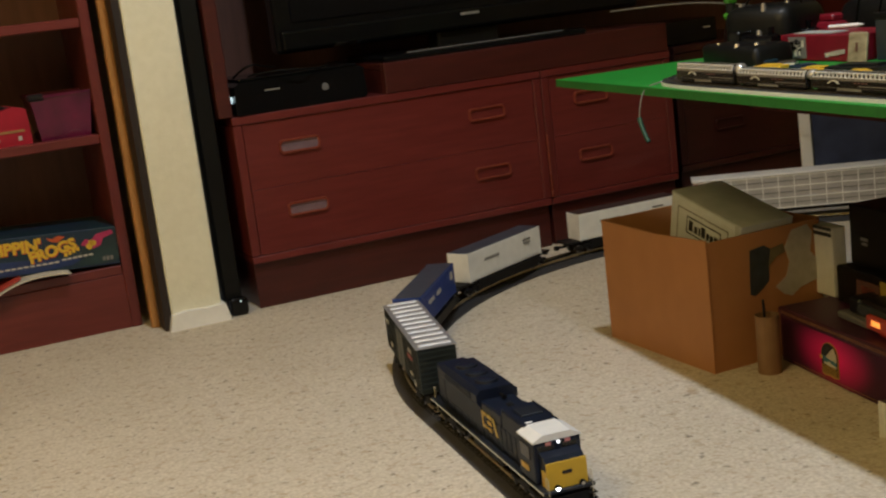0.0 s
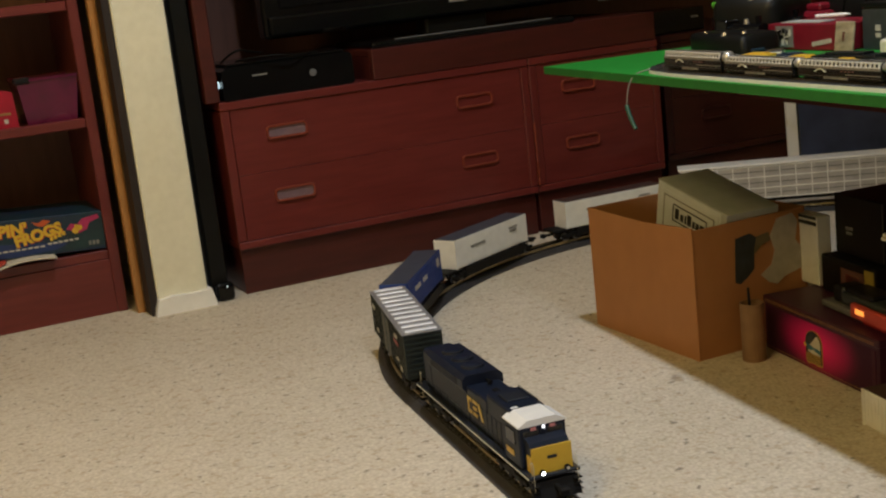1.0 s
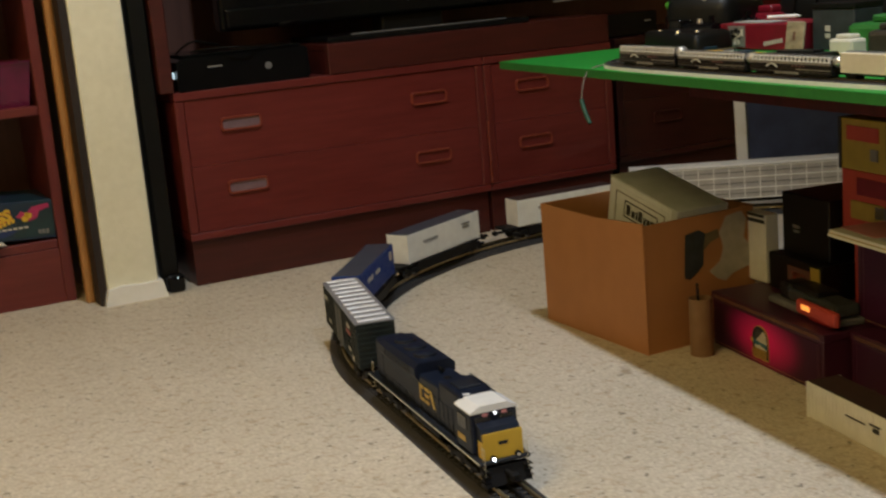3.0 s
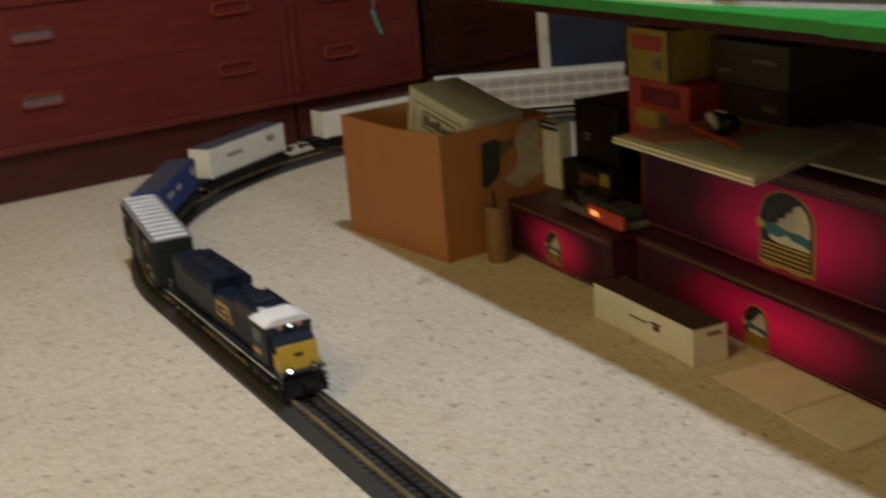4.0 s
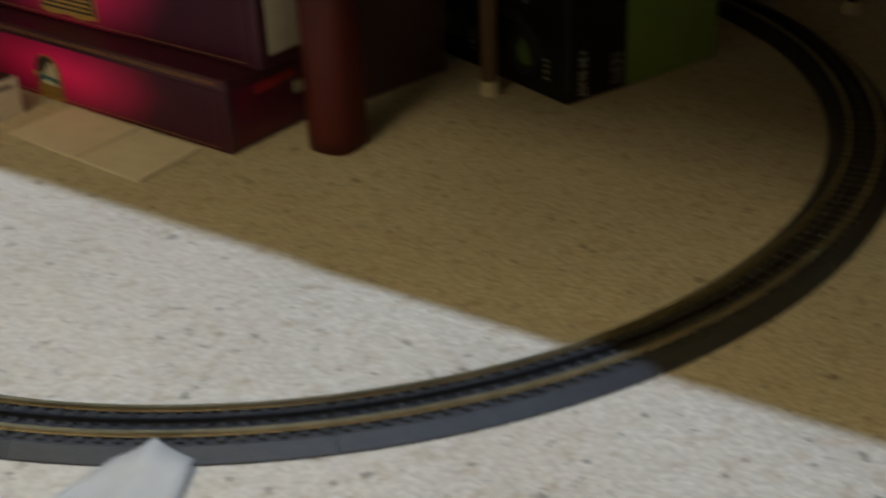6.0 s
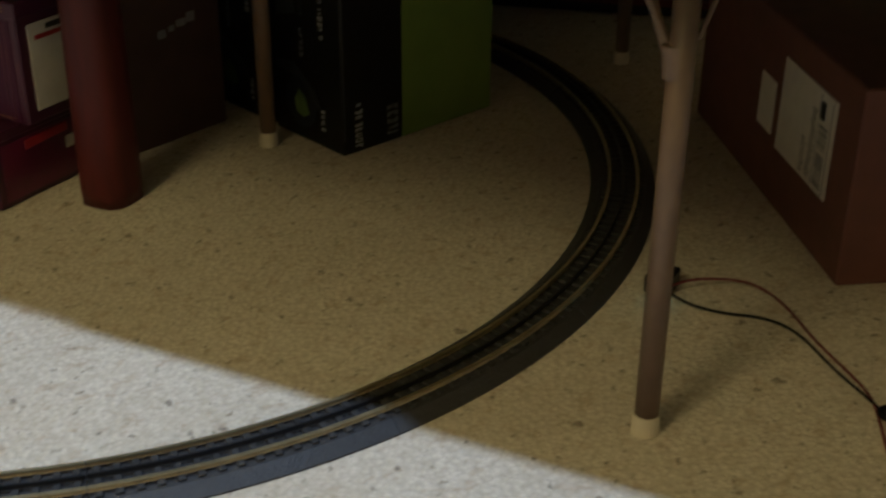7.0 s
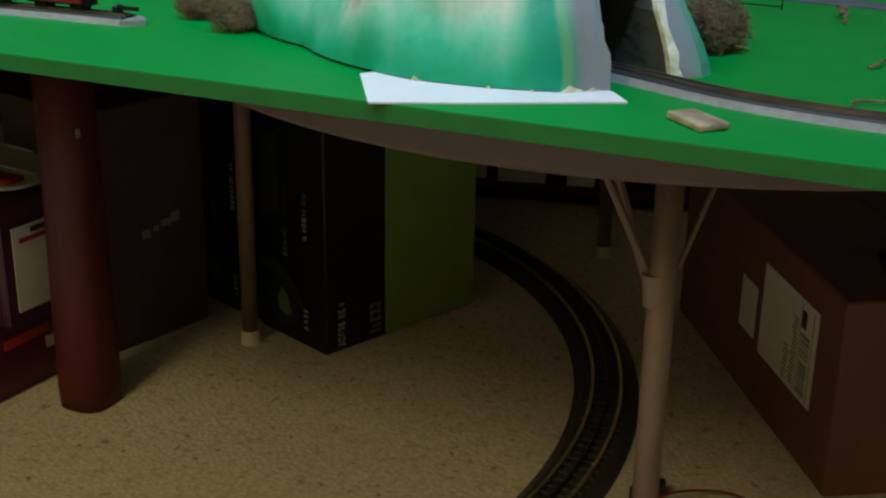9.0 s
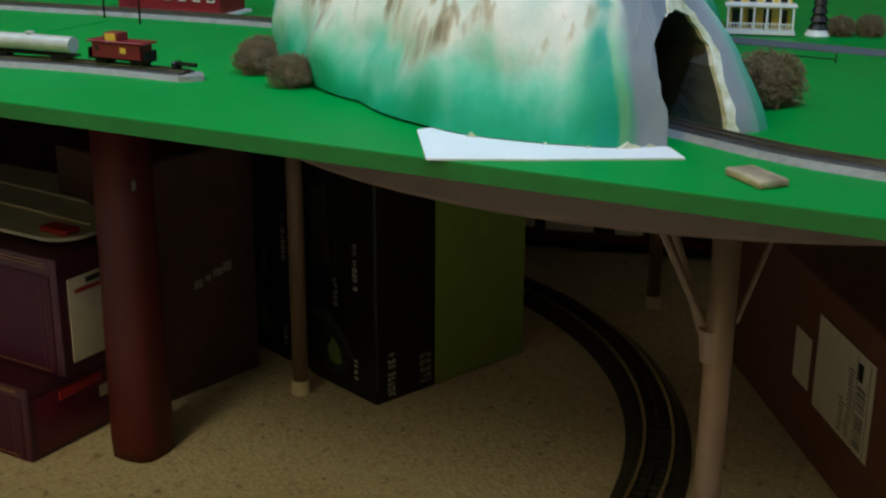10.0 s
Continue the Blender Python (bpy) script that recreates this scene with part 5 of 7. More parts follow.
LOWER = pose(0.4875, -1.664, 0, 0, 0, -100.3)
a = plum_carton(LOWER, (0.590, 0.17, 0.088), (-0.020, 0.033, 0.046, 0.054), "long low plum carton with crimson glow and gold rules", (0.27, 0.080))
UPPER = pose(0.5286, -1.6603, 0.0895, 0, 0, -100)
b = plum_carton(UPPER, (0.645, 0.24, 0.136), (0.000, 0.064, 0.104, 0.098), "large plum carton stacked on a lower one", (0.26, 0.125))
small = plum_carton(pose(0.5265, -1.211, 0, 0, 0, -99), (0.300, 0.16, 0.086), (-0.008, 0.038, 0.044, 0.050), "small plum toy train carton behind the tube", (0.14, 0.07))
end_label = part("end_label", box((0.0010, 0.075, 0.096), (0.3236, 0.052, 0.062)), "label_paper", b, "cream end label with a red stripe")
part("label_stripe", box((0.0012, 0.060, 0.005), (0.3242, 0.053, 0.094)), "red", end_label)
part("label_stripe", box((0.0012, 0.030, 0.006), (0.3242, 0.055, 0.103)), "ink_black", end_label)
part("end_print", box((0.0008, 0.150, 0.066), (0.2955, 0.085, 0.040)), "end_crimson", a, "crimson printed end panel")
part("red_tag", box((0.002, 0.064, 0.011), (0.2968, 0.078, 0.062), 0.0009, m=Matrix.Rotation(0.04, 4, "X")), "red", a, "loose red tag on the end")
part("white_sticker", box((0.0010, 0.018, 0.014), (0.2966, 0.112, 0.047)), "label_paper", a, "small white sticker")


def curled_sheet(pts, z, thick, droop=0.0, edge=-0.05):
    """A flat card outline (x, y) whose front edge, past y = edge, sags by droop."""
    bm = prism(pts, thick, Matrix(((1, 0, 0, 0), (0, 0, 1, 0), (0, 1, 0, z), (0, 0, 0, 1))))
    bmesh.ops.subdivide_edges(bm, edges=bm.edges[:], cuts=3, use_grid_fill=True)
    for v in bm.verts:
        v.co.z -= droop * max(0.0, (edge - v.co.y) / 0.05) ** 1.5
    return bm


def foam_stack():
    t = thing("foam_lid", "flat greenish foam lid lying on the upper carton", "lid", UPPER @ pose(0, 0, 0.1375))
    corner = [(0.310 - 0.034 + 0.034 * math.sin(k * math.pi / 12), 0.061 - 0.034 * math.cos(k * math.pi / 12)) for k in range(7)]
    rim = [(-0.25, 0.027)] + corner + [(0.310, 0.225), (-0.25, 0.225)]
    part("base", box((0.52, 0.165, 0.0050), (0.025, 0.135, 0.0026), 0.001), "dark_carton", t, "dark inner tray")
    part("sheet", prism(rim, 0.0040, Matrix(((1, 0, 0, 0), (0, 0, 1, 0), (0, 1, 0, 0.0054), (0, 0, 0, 1)))), "foam_lid", t)
    bm = bmesh.new()
    rod_into(bm, (0.05, 0.10, 0.0110), (0.29, 0.085, 0.0110), 0.0016, sides=6)
    rod_into(bm, (0.02, 0.16, 0.0110), (0.28, 0.145, 0.0110), 0.0016, sides=6)
    part("moulded_rib", bm, "foam_lid", t, kind="stuff")
    t = thing("loose_sheets", "stack of pale card sheets sticking out over the carton", "card", UPPER @ pose(0, 0, 0.1475))
    outline = [(-0.258, -0.089), (0.053, -0.094), (0.040, -0.050), (0.010, 0.030), (-0.02, 0.13), (-0.25, 0.12)]
    part("sheet", curled_sheet(outline, 0.0, 0.0035, 0.0015), "card_cream", t)
    part("yellow_edge_sheet", curled_sheet([(x * 0.995, y * 0.985) for x, y in outline], 0.0037, 0.0014, 0.0015), "yellow_box", t)
    part("sheet", curled_sheet([(x * 0.99, y * 0.99) for x, y in outline], 0.0053, 0.0035, 0.0015), "card_cream", t)
    part("grey_sheet", curled_sheet([(-0.20, -0.080), (0.045, -0.084), (0.005, 0.028), (-0.025, 0.12), (-0.19, 0.11)], 0.0090, 0.0008), "foam_lid", t, "grey-green top sheet")
    part("pink_sheet", curled_sheet([(-0.250, -0.074), (-0.170, -0.080), (-0.120, 0.02), (-0.13, 0.09), (-0.235, 0.085)], 0.0100, 0.0008), "pink_card", t, "faded pink card")
    t = thing("pencil", "orange pencil lying on the card sheets", "pencil", UPPER @ pose(-0.129, -0.010, 0.1622, 0, 0, -13))
    part("shaft", rod((-0.078, 0, 0), (0.068, 0, 0), 0.0035, sides=6), "orange", t)
    part("tip", rod((0.068, 0, 0), (0.080, 0, 0), 0.0035, 0.0008, sides=6), "eraser_wood", t, "sharpened tip")
    t = thing("small_toy", "small black and white round toy on the sheets", "toy", UPPER @ pose(-0.150, 0.016, 0.1586))
    bm = bmesh.new()
    for c, r, sx in (((0, 0, 0.012), 0.014, 1.5), ((-0.012, 0.0, 0.018), 0.012, 1.0), ((0.014, 0.002, 0.016), 0.013, 0.9)):
        bmesh.ops.create_icosphere(bm, subdivisions=3, radius=r, matrix=Matrix.Translation(c) @ Matrix.Diagonal((sx, 0.9, 1.0, 1)))
    for v in bm.verts:
        v.co.z = max(v.co.z, 0.0)
    body = part("toy_body", bm, "black_plastic", t, "", True)
    bm = prism([(-0.020, 0.024), (-0.008, 0.032), (0.004, 0.026), (0.010, 0.016), (0.004, 0.008), (-0.004, 0.014), (-0.014, 0.018)], 0.004, Matrix.Translation((0, -0.0150, 0)))
    part("toy_face", bm, "ink_white", body, "white patch")
    part("toy_top", box((0.020, 0.006, 0.003), (-0.004, 0, 0.0305), 0.0012, 2), "ink_white", body, "white stripe along the back")
    t = thing("red_tag", "small red plastic tag on the foam lid", "tag", UPPER @ pose(0.278, 0.052, 0.1472))
    part("tag_body", box((0.042, 0.024, 0.006), (0, 0, 0.003), 0.002), "red", t)


foam_stack()


def printed_box(name, m, size, material, label, marks=(), face_mat=None):
    L, d, h = size
    t = thing(name, label, "box", m, "boxes stacked under the table")
    part("carton_body", box((L, d, h), (0, d / 2, h / 2), 0.0015), material, t)
    if face_mat:
        part("printed_panel", box((L * 0.9, 0.001, h * 0.8), (0, -0.0007, h / 2)), face_mat, t)
    for mat_name, rows in marks:
        bars("print", [(x * L, z * h, w * L, q * h) for x, z, w, q in rows], mat_name, t, 0.0014, m=Matrix.Translation((0, -0.0004, 0)))
    return t


ST = -99
printed_box("toy_carton", pose(0.618, -1.178, 0.0880, 0, 0, ST), (0.142, 0.13, 0.058), "box_black", "small black and yellow toy carton", [("yellow_box", [(0.40, 0.5, 0.16, 0.86)]), ("brown_box", [(0.10, 0.5, 0.42, 0.60)]), ("orange_box", [(0.10, 0.5, 0.24, 0.34)])])
printed_box("toy_carton", pose(0.640, -1.180, 0.1470, 0, 0, ST), (0.124, 0.13, 0.094), "box_black", "plain black toy carton", [("ink_grey", [(-0.18, 0.46, 0.14, 0.05), (-0.18, 0.38, 0.12, 0.04)])])
printed_box("toy_carton", pose(0.640, -1.325, 0.0880, 0, 0, ST), (0.105, 0.12, 0.115), "orange_box", "orange toy carton with yellow print", [("yellow_box", [(-0.22, 0.45, 0.3, 0.30)])])
printed_box("toy_carton", pose(0.634, -1.328, 0.2040, 0, 0, ST), (0.152, 0.15, 0.088), "orange_box", "orange-red toy carton with a yellow panel", [("yellow_box", [(-0.10, 0.34, 0.50, 0.30)]), ("crimson", [(0.05, 0.74, 0.6, 0.28)]), ("ink_grey", [(0.10, 0.36, 0.16, 0.20)])])
printed_box("toy_carton", pose(0.632, -1.312, 0.2930, 0, 0, ST), (0.118, 0.15, 0.075), "yellow_box", "yellow toy carton with dark ends high in the stack", [("orange_box", [(-0.02, 0.72, 0.62, 0.28)]), ("ink_black", [(0.47, 0.5, 0.06, 1.0), (-0.47, 0.5, 0.05, 1.0)]), ("ink_grey", [(0.20, 0.34, 0.14, 0.22)])])
back = printed_box("toy_carton", pose(0.665, -1.475, 0.2930, 0, 0, ST), (0.16, 0.14, 0.060), "olive_dark", "dark olive toy carton at the back of the stack", [("ink_grey", [(-0.30, 0.30, 0.18, 0.10), (0.22, 0.62, 0.30, 0.08)])])
part("lid", box((0.163, 0.143, 0.016), (0, 0.0705, 0.0535), 0.001), "olive_dark", back, "shallow lid")
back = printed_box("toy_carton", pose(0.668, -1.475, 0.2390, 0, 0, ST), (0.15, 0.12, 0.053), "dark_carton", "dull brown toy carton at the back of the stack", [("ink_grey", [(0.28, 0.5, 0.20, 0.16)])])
part("tape", box((0.02, 0.1206, 0.0006), (0, 0.06, 0.0534)), "brown_box", back, "brown tape")
printed_box("parts_carton", pose(0.640, -1.062, 0.0880, 0, 0, -96), (0.060, 0.026, 0.112), "container_white", "upright white carton with a dark band", [("ink_black", [(0, 0.90, 0.98, 0.05), (0, 0.98, 0.98, 0.04)])])


def lit_engine():
    t = thing("toy_engine", "dark toy engine with a glowing red-orange side on a carton", "toy", pose(0.540, -1.290, 0.0878, 0, 0, -102))
    part("chassis", box((0.180, 0.052, 0.010), (-0.03, 0.030, 0.005), 0.002), "grey_plastic", t)
    part("hood", box((0.130, 0.042, 0.020), (-0.010, 0.032, 0.021), 0.006, 2), "slate_label", t)
    part("hood_cap", box((0.070, 0.036, 0.008), (-0.030, 0.032, 0.0345), 0.003, 2), "black_plastic", t)
    c = part("side_panel", box((0.104, 0.010, 0.022), (0.024, 0.002, 0.016), 0.004, 2), "orange_box", t, "red-orange side panel")
    part("lamp_lens", box((0.022, 0.002, 0.008), (0.000, -0.0035, 0.018), 0.0008), "lit_orange", c, "glowing orange lens")
    part("skirt", box((0.060, 0.006, 0.008), (0.028, 0.004, 0.004), 0.002), "red", t)
    part("cab", box((0.03, 0.040, 0.026), (-0.085, 0.032, 0.023), 0.004), "black_plastic", t)


lit_engine()


def loose_container():
    t = thing("toy_container", "white toy shipping container with a brown roof on the carpet", "toy container", pose(0.4355, -1.522, 0, 0, 0, -99.7))
    container(t, "container_shell", (0.228, 0.049, 0.049), 0.0, "container_white", "container_roof", "white ribbed sides", False)
    bars("container_print", [(-0.006, 0.030, 0.040, 0.0018), (0.034, 0.034, 0.022, 0.0022), (0.036, 0.028, 0.012, 0.006)], "ink_black", t, m=Matrix.Translation((0, -0.0258, 0)))
    bars("container_print", [(0.006, 0.040, 0.020, 0.005)], "ink_grey", t, m=Matrix.Translation((0.1146, 0, 0)) @ Matrix.Rotation(radians(90), 4, "Z"))


loose_container()


def kraft_sheet():
    t = thing("kraft_sheet", "folded tan kraft paper sheet lying on the carpet", "paper")
    bm = bmesh.new()
    A, B, C, D = Vector((0.384, -1.669, 0)), Vector((0.335, -1.902, 0)), Vector((0.434, -1.912, 0)), Vector((0.476, -1.690, 0))
    nu, nv = 14, 6
    grid = [[(A + (B - A) * i / nu) * (1 - j / nv) + (D + (C - D) * i / nu) * (j / nv) for j in range(nv + 1)] for i in range(nu + 1)]
    low = [[bm.verts.new((p.x, p.y, 0.001)) for p in row] for row in grid]
    top = [[bm.verts.new((p.x, p.y, 0.0035 + (0.003 if abs(i - 8) < 1 else 0) + 0.0015 * noise.noise((p.x * 30, p.y * 30, 0)))) for p in row] for i, row in enumerate(grid)]
    for i in range(nu):
        for j in range(nv):
            bm.faces.new((top[i][j], top[i][j + 1], top[i + 1][j + 1], top[i + 1][j]))
            bm.faces.new((low[i][j], low[i + 1][j], low[i + 1][j + 1], low[i][j + 1]))
    for i in range(nu):
        bm.faces.new((low[i][0], top[i][0], top[i + 1][0], low[i + 1][0]))
        bm.faces.new((low[i + 1][nv], top[i + 1][nv], top[i][nv], low[i][nv]))
    for j in range(nv):
        bm.faces.new((low[0][j + 1], top[0][j + 1], top[0][j], low[0][j]))
        bm.faces.new((low[nu][j], top[nu][j], top[nu][j + 1], low[nu][j + 1]))
    bmesh.ops.recalc_face_normals(bm, faces=bm.faces)
    part("sheet", bm, "kraft_paper", t)
    mid = A + (B - A) * 0.56
    mid2 = D + (C - D) * 0.56
    part("fold_line", rod((mid.x, mid.y, 0.006), (mid2.x, mid2.y, 0.006), 0.0006, sides=5), "brown_box", t, "darker fold line")


kraft_sheet()


def paper_tent():
    """A creased white paper scrap that stands up against the shoulder of the track."""
    t = thing("paper_scrap", "creased white paper scrap standing against the toy track", "paper")
    bm = bmesh.new()
    top, left, right = Vector((-0.0401, -2.2208, 0.0220)), Vector((-0.0561, -2.1946, 0.0070)), Vector((-0.0341, -2.2490, 0.0070))
    end, out_l, out_r = Vector((-0.1500, -2.2250, 0.0055)), Vector((-0.1400, -2.1700, 0.0012)), Vector((-0.1150, -2.2800, 0.0012))
    n = 6
    ridge = [top.lerp(end, k / n) for k in range(n + 1)]
    for k, p in enumerate(ridge):
        p.z = 0.0050 + 0.0170 * (1 - k / n) ** 5
    for edge_a, edge_b, flip in ((left, out_l, False), (right, out_r, True)):
        rim = [edge_a.lerp(edge_b, k / n) + Vector((0, 0, 0.0016 * noise.noise((k * 0.9, 3.0, 1.0)))) for k in range(n + 1)]
        rows = []
        for p, q in zip(ridge, rim):
            rows.append([bm.verts.new(p.lerp(q, j / 4) - Vector((0, 0, 0.0022 * math.sin(math.pi * j / 4)))) for j in range(5)])
        for a, b in zip(rows, rows[1:]):
            for j in range(4):
                f = (a[j], a[j + 1], b[j + 1], b[j])
                bm.faces.new(f[::-1] if flip else f)
    bmesh.ops.remove_doubles(bm, verts=bm.verts[:], dist=0.0001)
    for v in bm.verts:
        v.co.z = max(v.co.z, 0.0012)
    bmesh.ops.recalc_face_normals(bm, faces=bm.faces)
    bmesh.ops.solidify(bm, geom=bm.faces[:], thickness=0.0008)
    part("sheet", bm, "scrap_paper", t, smooth=True)


paper_tent()


def framed_picture():
    t = thing("framed_picture", "white-edged frame with a dark blue picture leaning upright", "picture", pose(1.478, -0.186, 0, -7, 0, -29))
    part("mount", box((0.30, 0.012, 0.296), (0.04, 0, 0.148), 0.002), "paper", t)
    part("picture_face", box((0.262, 0.003, 0.262), (0.052, -0.008, 0.157), 0.0005), "sleeve_blue", t, "dark blue glossy picture")
    part("inner_line", box((0.004, 0.002, 0.262), (-0.0815, -0.0072, 0.157)), "ink_black", t, "black line beside the picture")
    part("picture_mark", rod((0.10, -0.0095, 0.255), (0.10, -0.0110, 0.255), 0.014, sides=14), "eraser_wood", t)


framed_picture()
# ---- cartons at the far end of the table ----
def tall_carton(m, size, label, lime):
    L, d, h = size
    t = thing("hardware_carton", label, "box", m, "tall black cartons")
    part("carton_body", box((L, d, h), (L / 2, d / 2, h / 2), 0.002), "box_black", t)
    rnd = random.Random(round(h * 1000))

    def column(x, z0, z1, w):
        """A run of print that reads upwards: short strokes with side bars."""
        rows, z = [], z0
        while z < z1:
            step = rnd.uniform(0.0045, 0.0075)
            for off in (-0.36, 0.36):
                if rnd.random() < 0.75:
                    rows.append((x + off * w, z + step / 2, w * 0.22, step * rnd.uniform(0.5, 0.95)))
            for up in rnd.sample((0.15, 0.5, 0.85), 2):
                rows.append((x, z + step * up, w * rnd.uniform(0.6, 0.95), step * 0.16))
            z += step + 0.0016
        return rows

    def face_print(rows, ink, m=None):
        bars("vertical_print", rows, ink, t, m=m)

    face_print(column(L * 0.72, 0.138, 0.176, 0.0079), "print_bright")
    face_print(column(L * 0.72, 0.182, 0.198, 0.0065), "print_dim")
    face_print(column(L * 0.43, 0.108, 0.140, 0.0072), "print_dim")
    face_print(column(L * 0.44, 0.160, 0.200, 0.0065), "faint_grey")
    face_print(column(L * 0.72, 0.022, 0.050, 0.0072), "print_bright")
    disc = [(L * 0.40 + 0.031 * math.cos(k * math.pi / 9), 0.050 + 0.034 * math.sin(k * math.pi / 9)) for k in range(18)]
    part("print_patch", prism(disc, -0.0005, Matrix.Translation((0, -0.0002, 0))), "navy_dark", t, "dark round print")
    swoosh = [(L * 0.05, 0.092), (L * 0.30, 0.098), (L * 0.62, 0.070), (L * 0.70, 0.045), (L * 0.62, 0.052), (L * 0.40, 0.080), (L * 0.05, 0.084)]
    part("print_patch", prism(swoosh, -0.0008, Matrix.Translation((0, -0.0002, 0))), "faint_grey", t, "grey curved print")
    leaf = [(L * 0.33, 0.034), (L * 0.44, 0.030), (L * 0.52, 0.036), (L * 0.47, 0.056), (L * 0.38, 0.066), (L * 0.31, 0.050)]
    part("print_patch", prism(leaf, -0.0009, Matrix.Translation((0, -0.0002, 0))), "lime_dim", t, "dull lime print patch")
    # slightly paler patch painted as a sheen on the black face
    sheen = [(L * 0.08, 0.15), (L * 0.36, 0.16), (L * 0.33, 0.26), (L * 0.12, 0.25)]
    part("print_patch", prism(sheen, -0.0005, Matrix.Translation((0, -0.0002, 0))), "faint_grey", t)
    if lime:
        part("lime_panel", box((0.0012, d - 0.096, h - 0.004), (L + 0.0006, 0.094 + (d - 0.096) / 2, h / 2)), "box_lime", t, "plain lime green side panel")
        side = Matrix.Translation((L, 0, 0)) @ Matrix.Rotation(radians(90), 4, "Z")
        face_print(column(0.024, 0.006, 0.062, 0.0115), "print_bright", side)
        face_print(column(0.078, 0.010, 0.044, 0.018), "print_dim", side)
        bars("side_print", [(0.002, h * 0.5, 0.0012, h * 0.9)], "faint_grey", t, m=side)
    return t


tall_carton(pose(0.766, -2.126, 0, 0, 0, -117.3), (0.135, 0.25, 0.385), "tall black hardware carton with a lime green side", True)
tall_carton(pose(0.840, -1.985, 0, 0, 0, -117.3), (0.150, 0.26, 0.360), "tall black hardware carton with pale print", False)


def brown_carton():
    m = pose(0.579, -2.829, 0, 0, 0, 26)
    t = thing("brown_carton", "closed brown shipping carton with white labels", "cardboard box", m)
    L, d, h = 0.47, 0.34, 0.207
    part("carton_body", box((L, d, h), (L / 2, -d / 2, h / 2), 0.002), "brown_box", t)
    side = Matrix.Translation((0, 0.0002, 0)) @ Matrix.Rotation(math.pi, 4, "Z")
    lab = part("shipping_label", box((0.142, 0.001, 0.105), (0.1245, 0.0006, 0.120)), "label_paper", t, "white shipping label with dark print")
    part("shipping_label", box((0.045, 0.001, 0.060), (0.235, 0.0006, 0.105)), "label_paper", t, "small white label")
    rnd = random.Random(12)
    rows = []
    for z0, z1 in ((0.074, 0.108), (0.114, 0.138)):
        z = z0
        while z < z1:
            rows.append((-0.078, z, 0.020, 0.0012))
            z += rnd.choice((0.0022, 0.0028, 0.0040))
    rows += [(-0.104 + rnd.uniform(-1, 1) * 0.002, 0.076 + k * 0.0042, 0.014 - rnd.uniform(0, 0.005), 0.0016) for k in range(18)]
    rows += [(-0.121 + rnd.uniform(-1, 1) * 0.002, 0.074 + k * 0.0044, 0.012 - rnd.uniform(0, 0.004), 0.0014) for k in range(9)]
    rows += [(-0.062, 0.120, 0.0008, 0.098), (-0.092, 0.120, 0.0008, 0.098)]
    bars("label_print", rows, "ink_grey", lab, 0.0016, m=side)
    bars("label_print", [(-0.084, 0.153, 0.010, 0.018)], "ink_black", lab, 0.0019, m=side)
    part("tape", box((L * 0.98, 0.05, 0.0006), (L / 2, -d / 2, h + 0.0005)), "dark_carton", t)


brown_carton()


def studded_toy():
    t = thing("toy_engine", "dark rounded toy engine with pale studs on a carton", "toy", pose(0.579, -2.829, 0.2078, 0, 0, 26) @ pose(0.062, -0.150, 0))
    part("hull", box((0.052, 0.130, 0.036), (0.026, 0, 0.022), 0.012, 3), "black_plastic", t)
    part("foot_plate", box((0.056, 0.136, 0.006), (0.026, 0, 0.003), 0.001), "underframe", t)
    part("hood_cap", box((0.030, 0.070, 0.008), (0.028, -0.010, 0.0435), 0.003, 2), "gloss_black", t)
    for k in range(6):
        y = 0.058 - k * 0.0095
        part("stud", rod((-0.0005, y, 0.0085), (-0.0030, y, 0.0085), 0.0022, 0.0014, sides=10), "ink_white", t, "pale stud")


studded_toy()


def back_shelf():
    t = thing("storage_crate", "dark storage crate with pale labels in the shadow", "crate", pose(1.37, -2.33, 0, 0, 0, -82))
    part("crate_body", box((0.5, 0.22, 0.30), (0, 0.12, 0.15), 0.004), "box_black", t)
    bars("crate_label", [(-0.105, 0.048, 0.038, 0.028), (-0.028, 0.042, 0.080, 0.028), (0.070, 0.038, 0.045, 0.026)], "cab_white", t, m=Matrix.Translation((0, 0.0095, 0)))
    part("red_rim", box((0.5, 0.012, 0.012), (0, 0.005, 0.025)), "table_wood", t)


back_shelf()


def dark_crate(x, y, turn, size, label):
    t = thing("storage_crate", label, "crate", pose(x, y, 0, 0, 0, turn), "storage crates in the shadow")
    L, d, h = size
    part("crate_body", box((L, d, h), (0, d / 2, h / 2), 0.006), "dark_back", t)
    part("crate_lid", box((L + 0.012, d + 0.012, 0.022), (0, d / 2, h + 0.0115), 0.004), "black_plastic", t)
    part("grip", box((0.09, 0.006, 0.014), (0, -0.003, h * 0.8), 0.002), "black_plastic", t)


dark_crate(1.16, -1.22, -96, (0.62, 0.30, 0.36), "black storage crate with a lid in the shadow")
dark_crate(1.45, -1.78, -96, (0.46, 0.30, 0.33), "low black storage crate beside another")
# carton brown is darkened to hold the shade behind the table leg
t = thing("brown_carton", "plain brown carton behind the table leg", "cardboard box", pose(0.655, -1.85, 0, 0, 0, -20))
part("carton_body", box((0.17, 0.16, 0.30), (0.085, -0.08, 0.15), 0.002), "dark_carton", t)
bm = bmesh.new()
for k, (w, h) in enumerate(((0.012, 0.010), (0.008, 0.007), (0.014, 0.009), (0.012, 0.012))):
    box_into(bm, (w, 0.001, h), (0.078 + k * 0.015, -0.1606, 0.138 + 0.004 * k))
part("print_bar", bm, "ink_grey", t, kind="stuff")


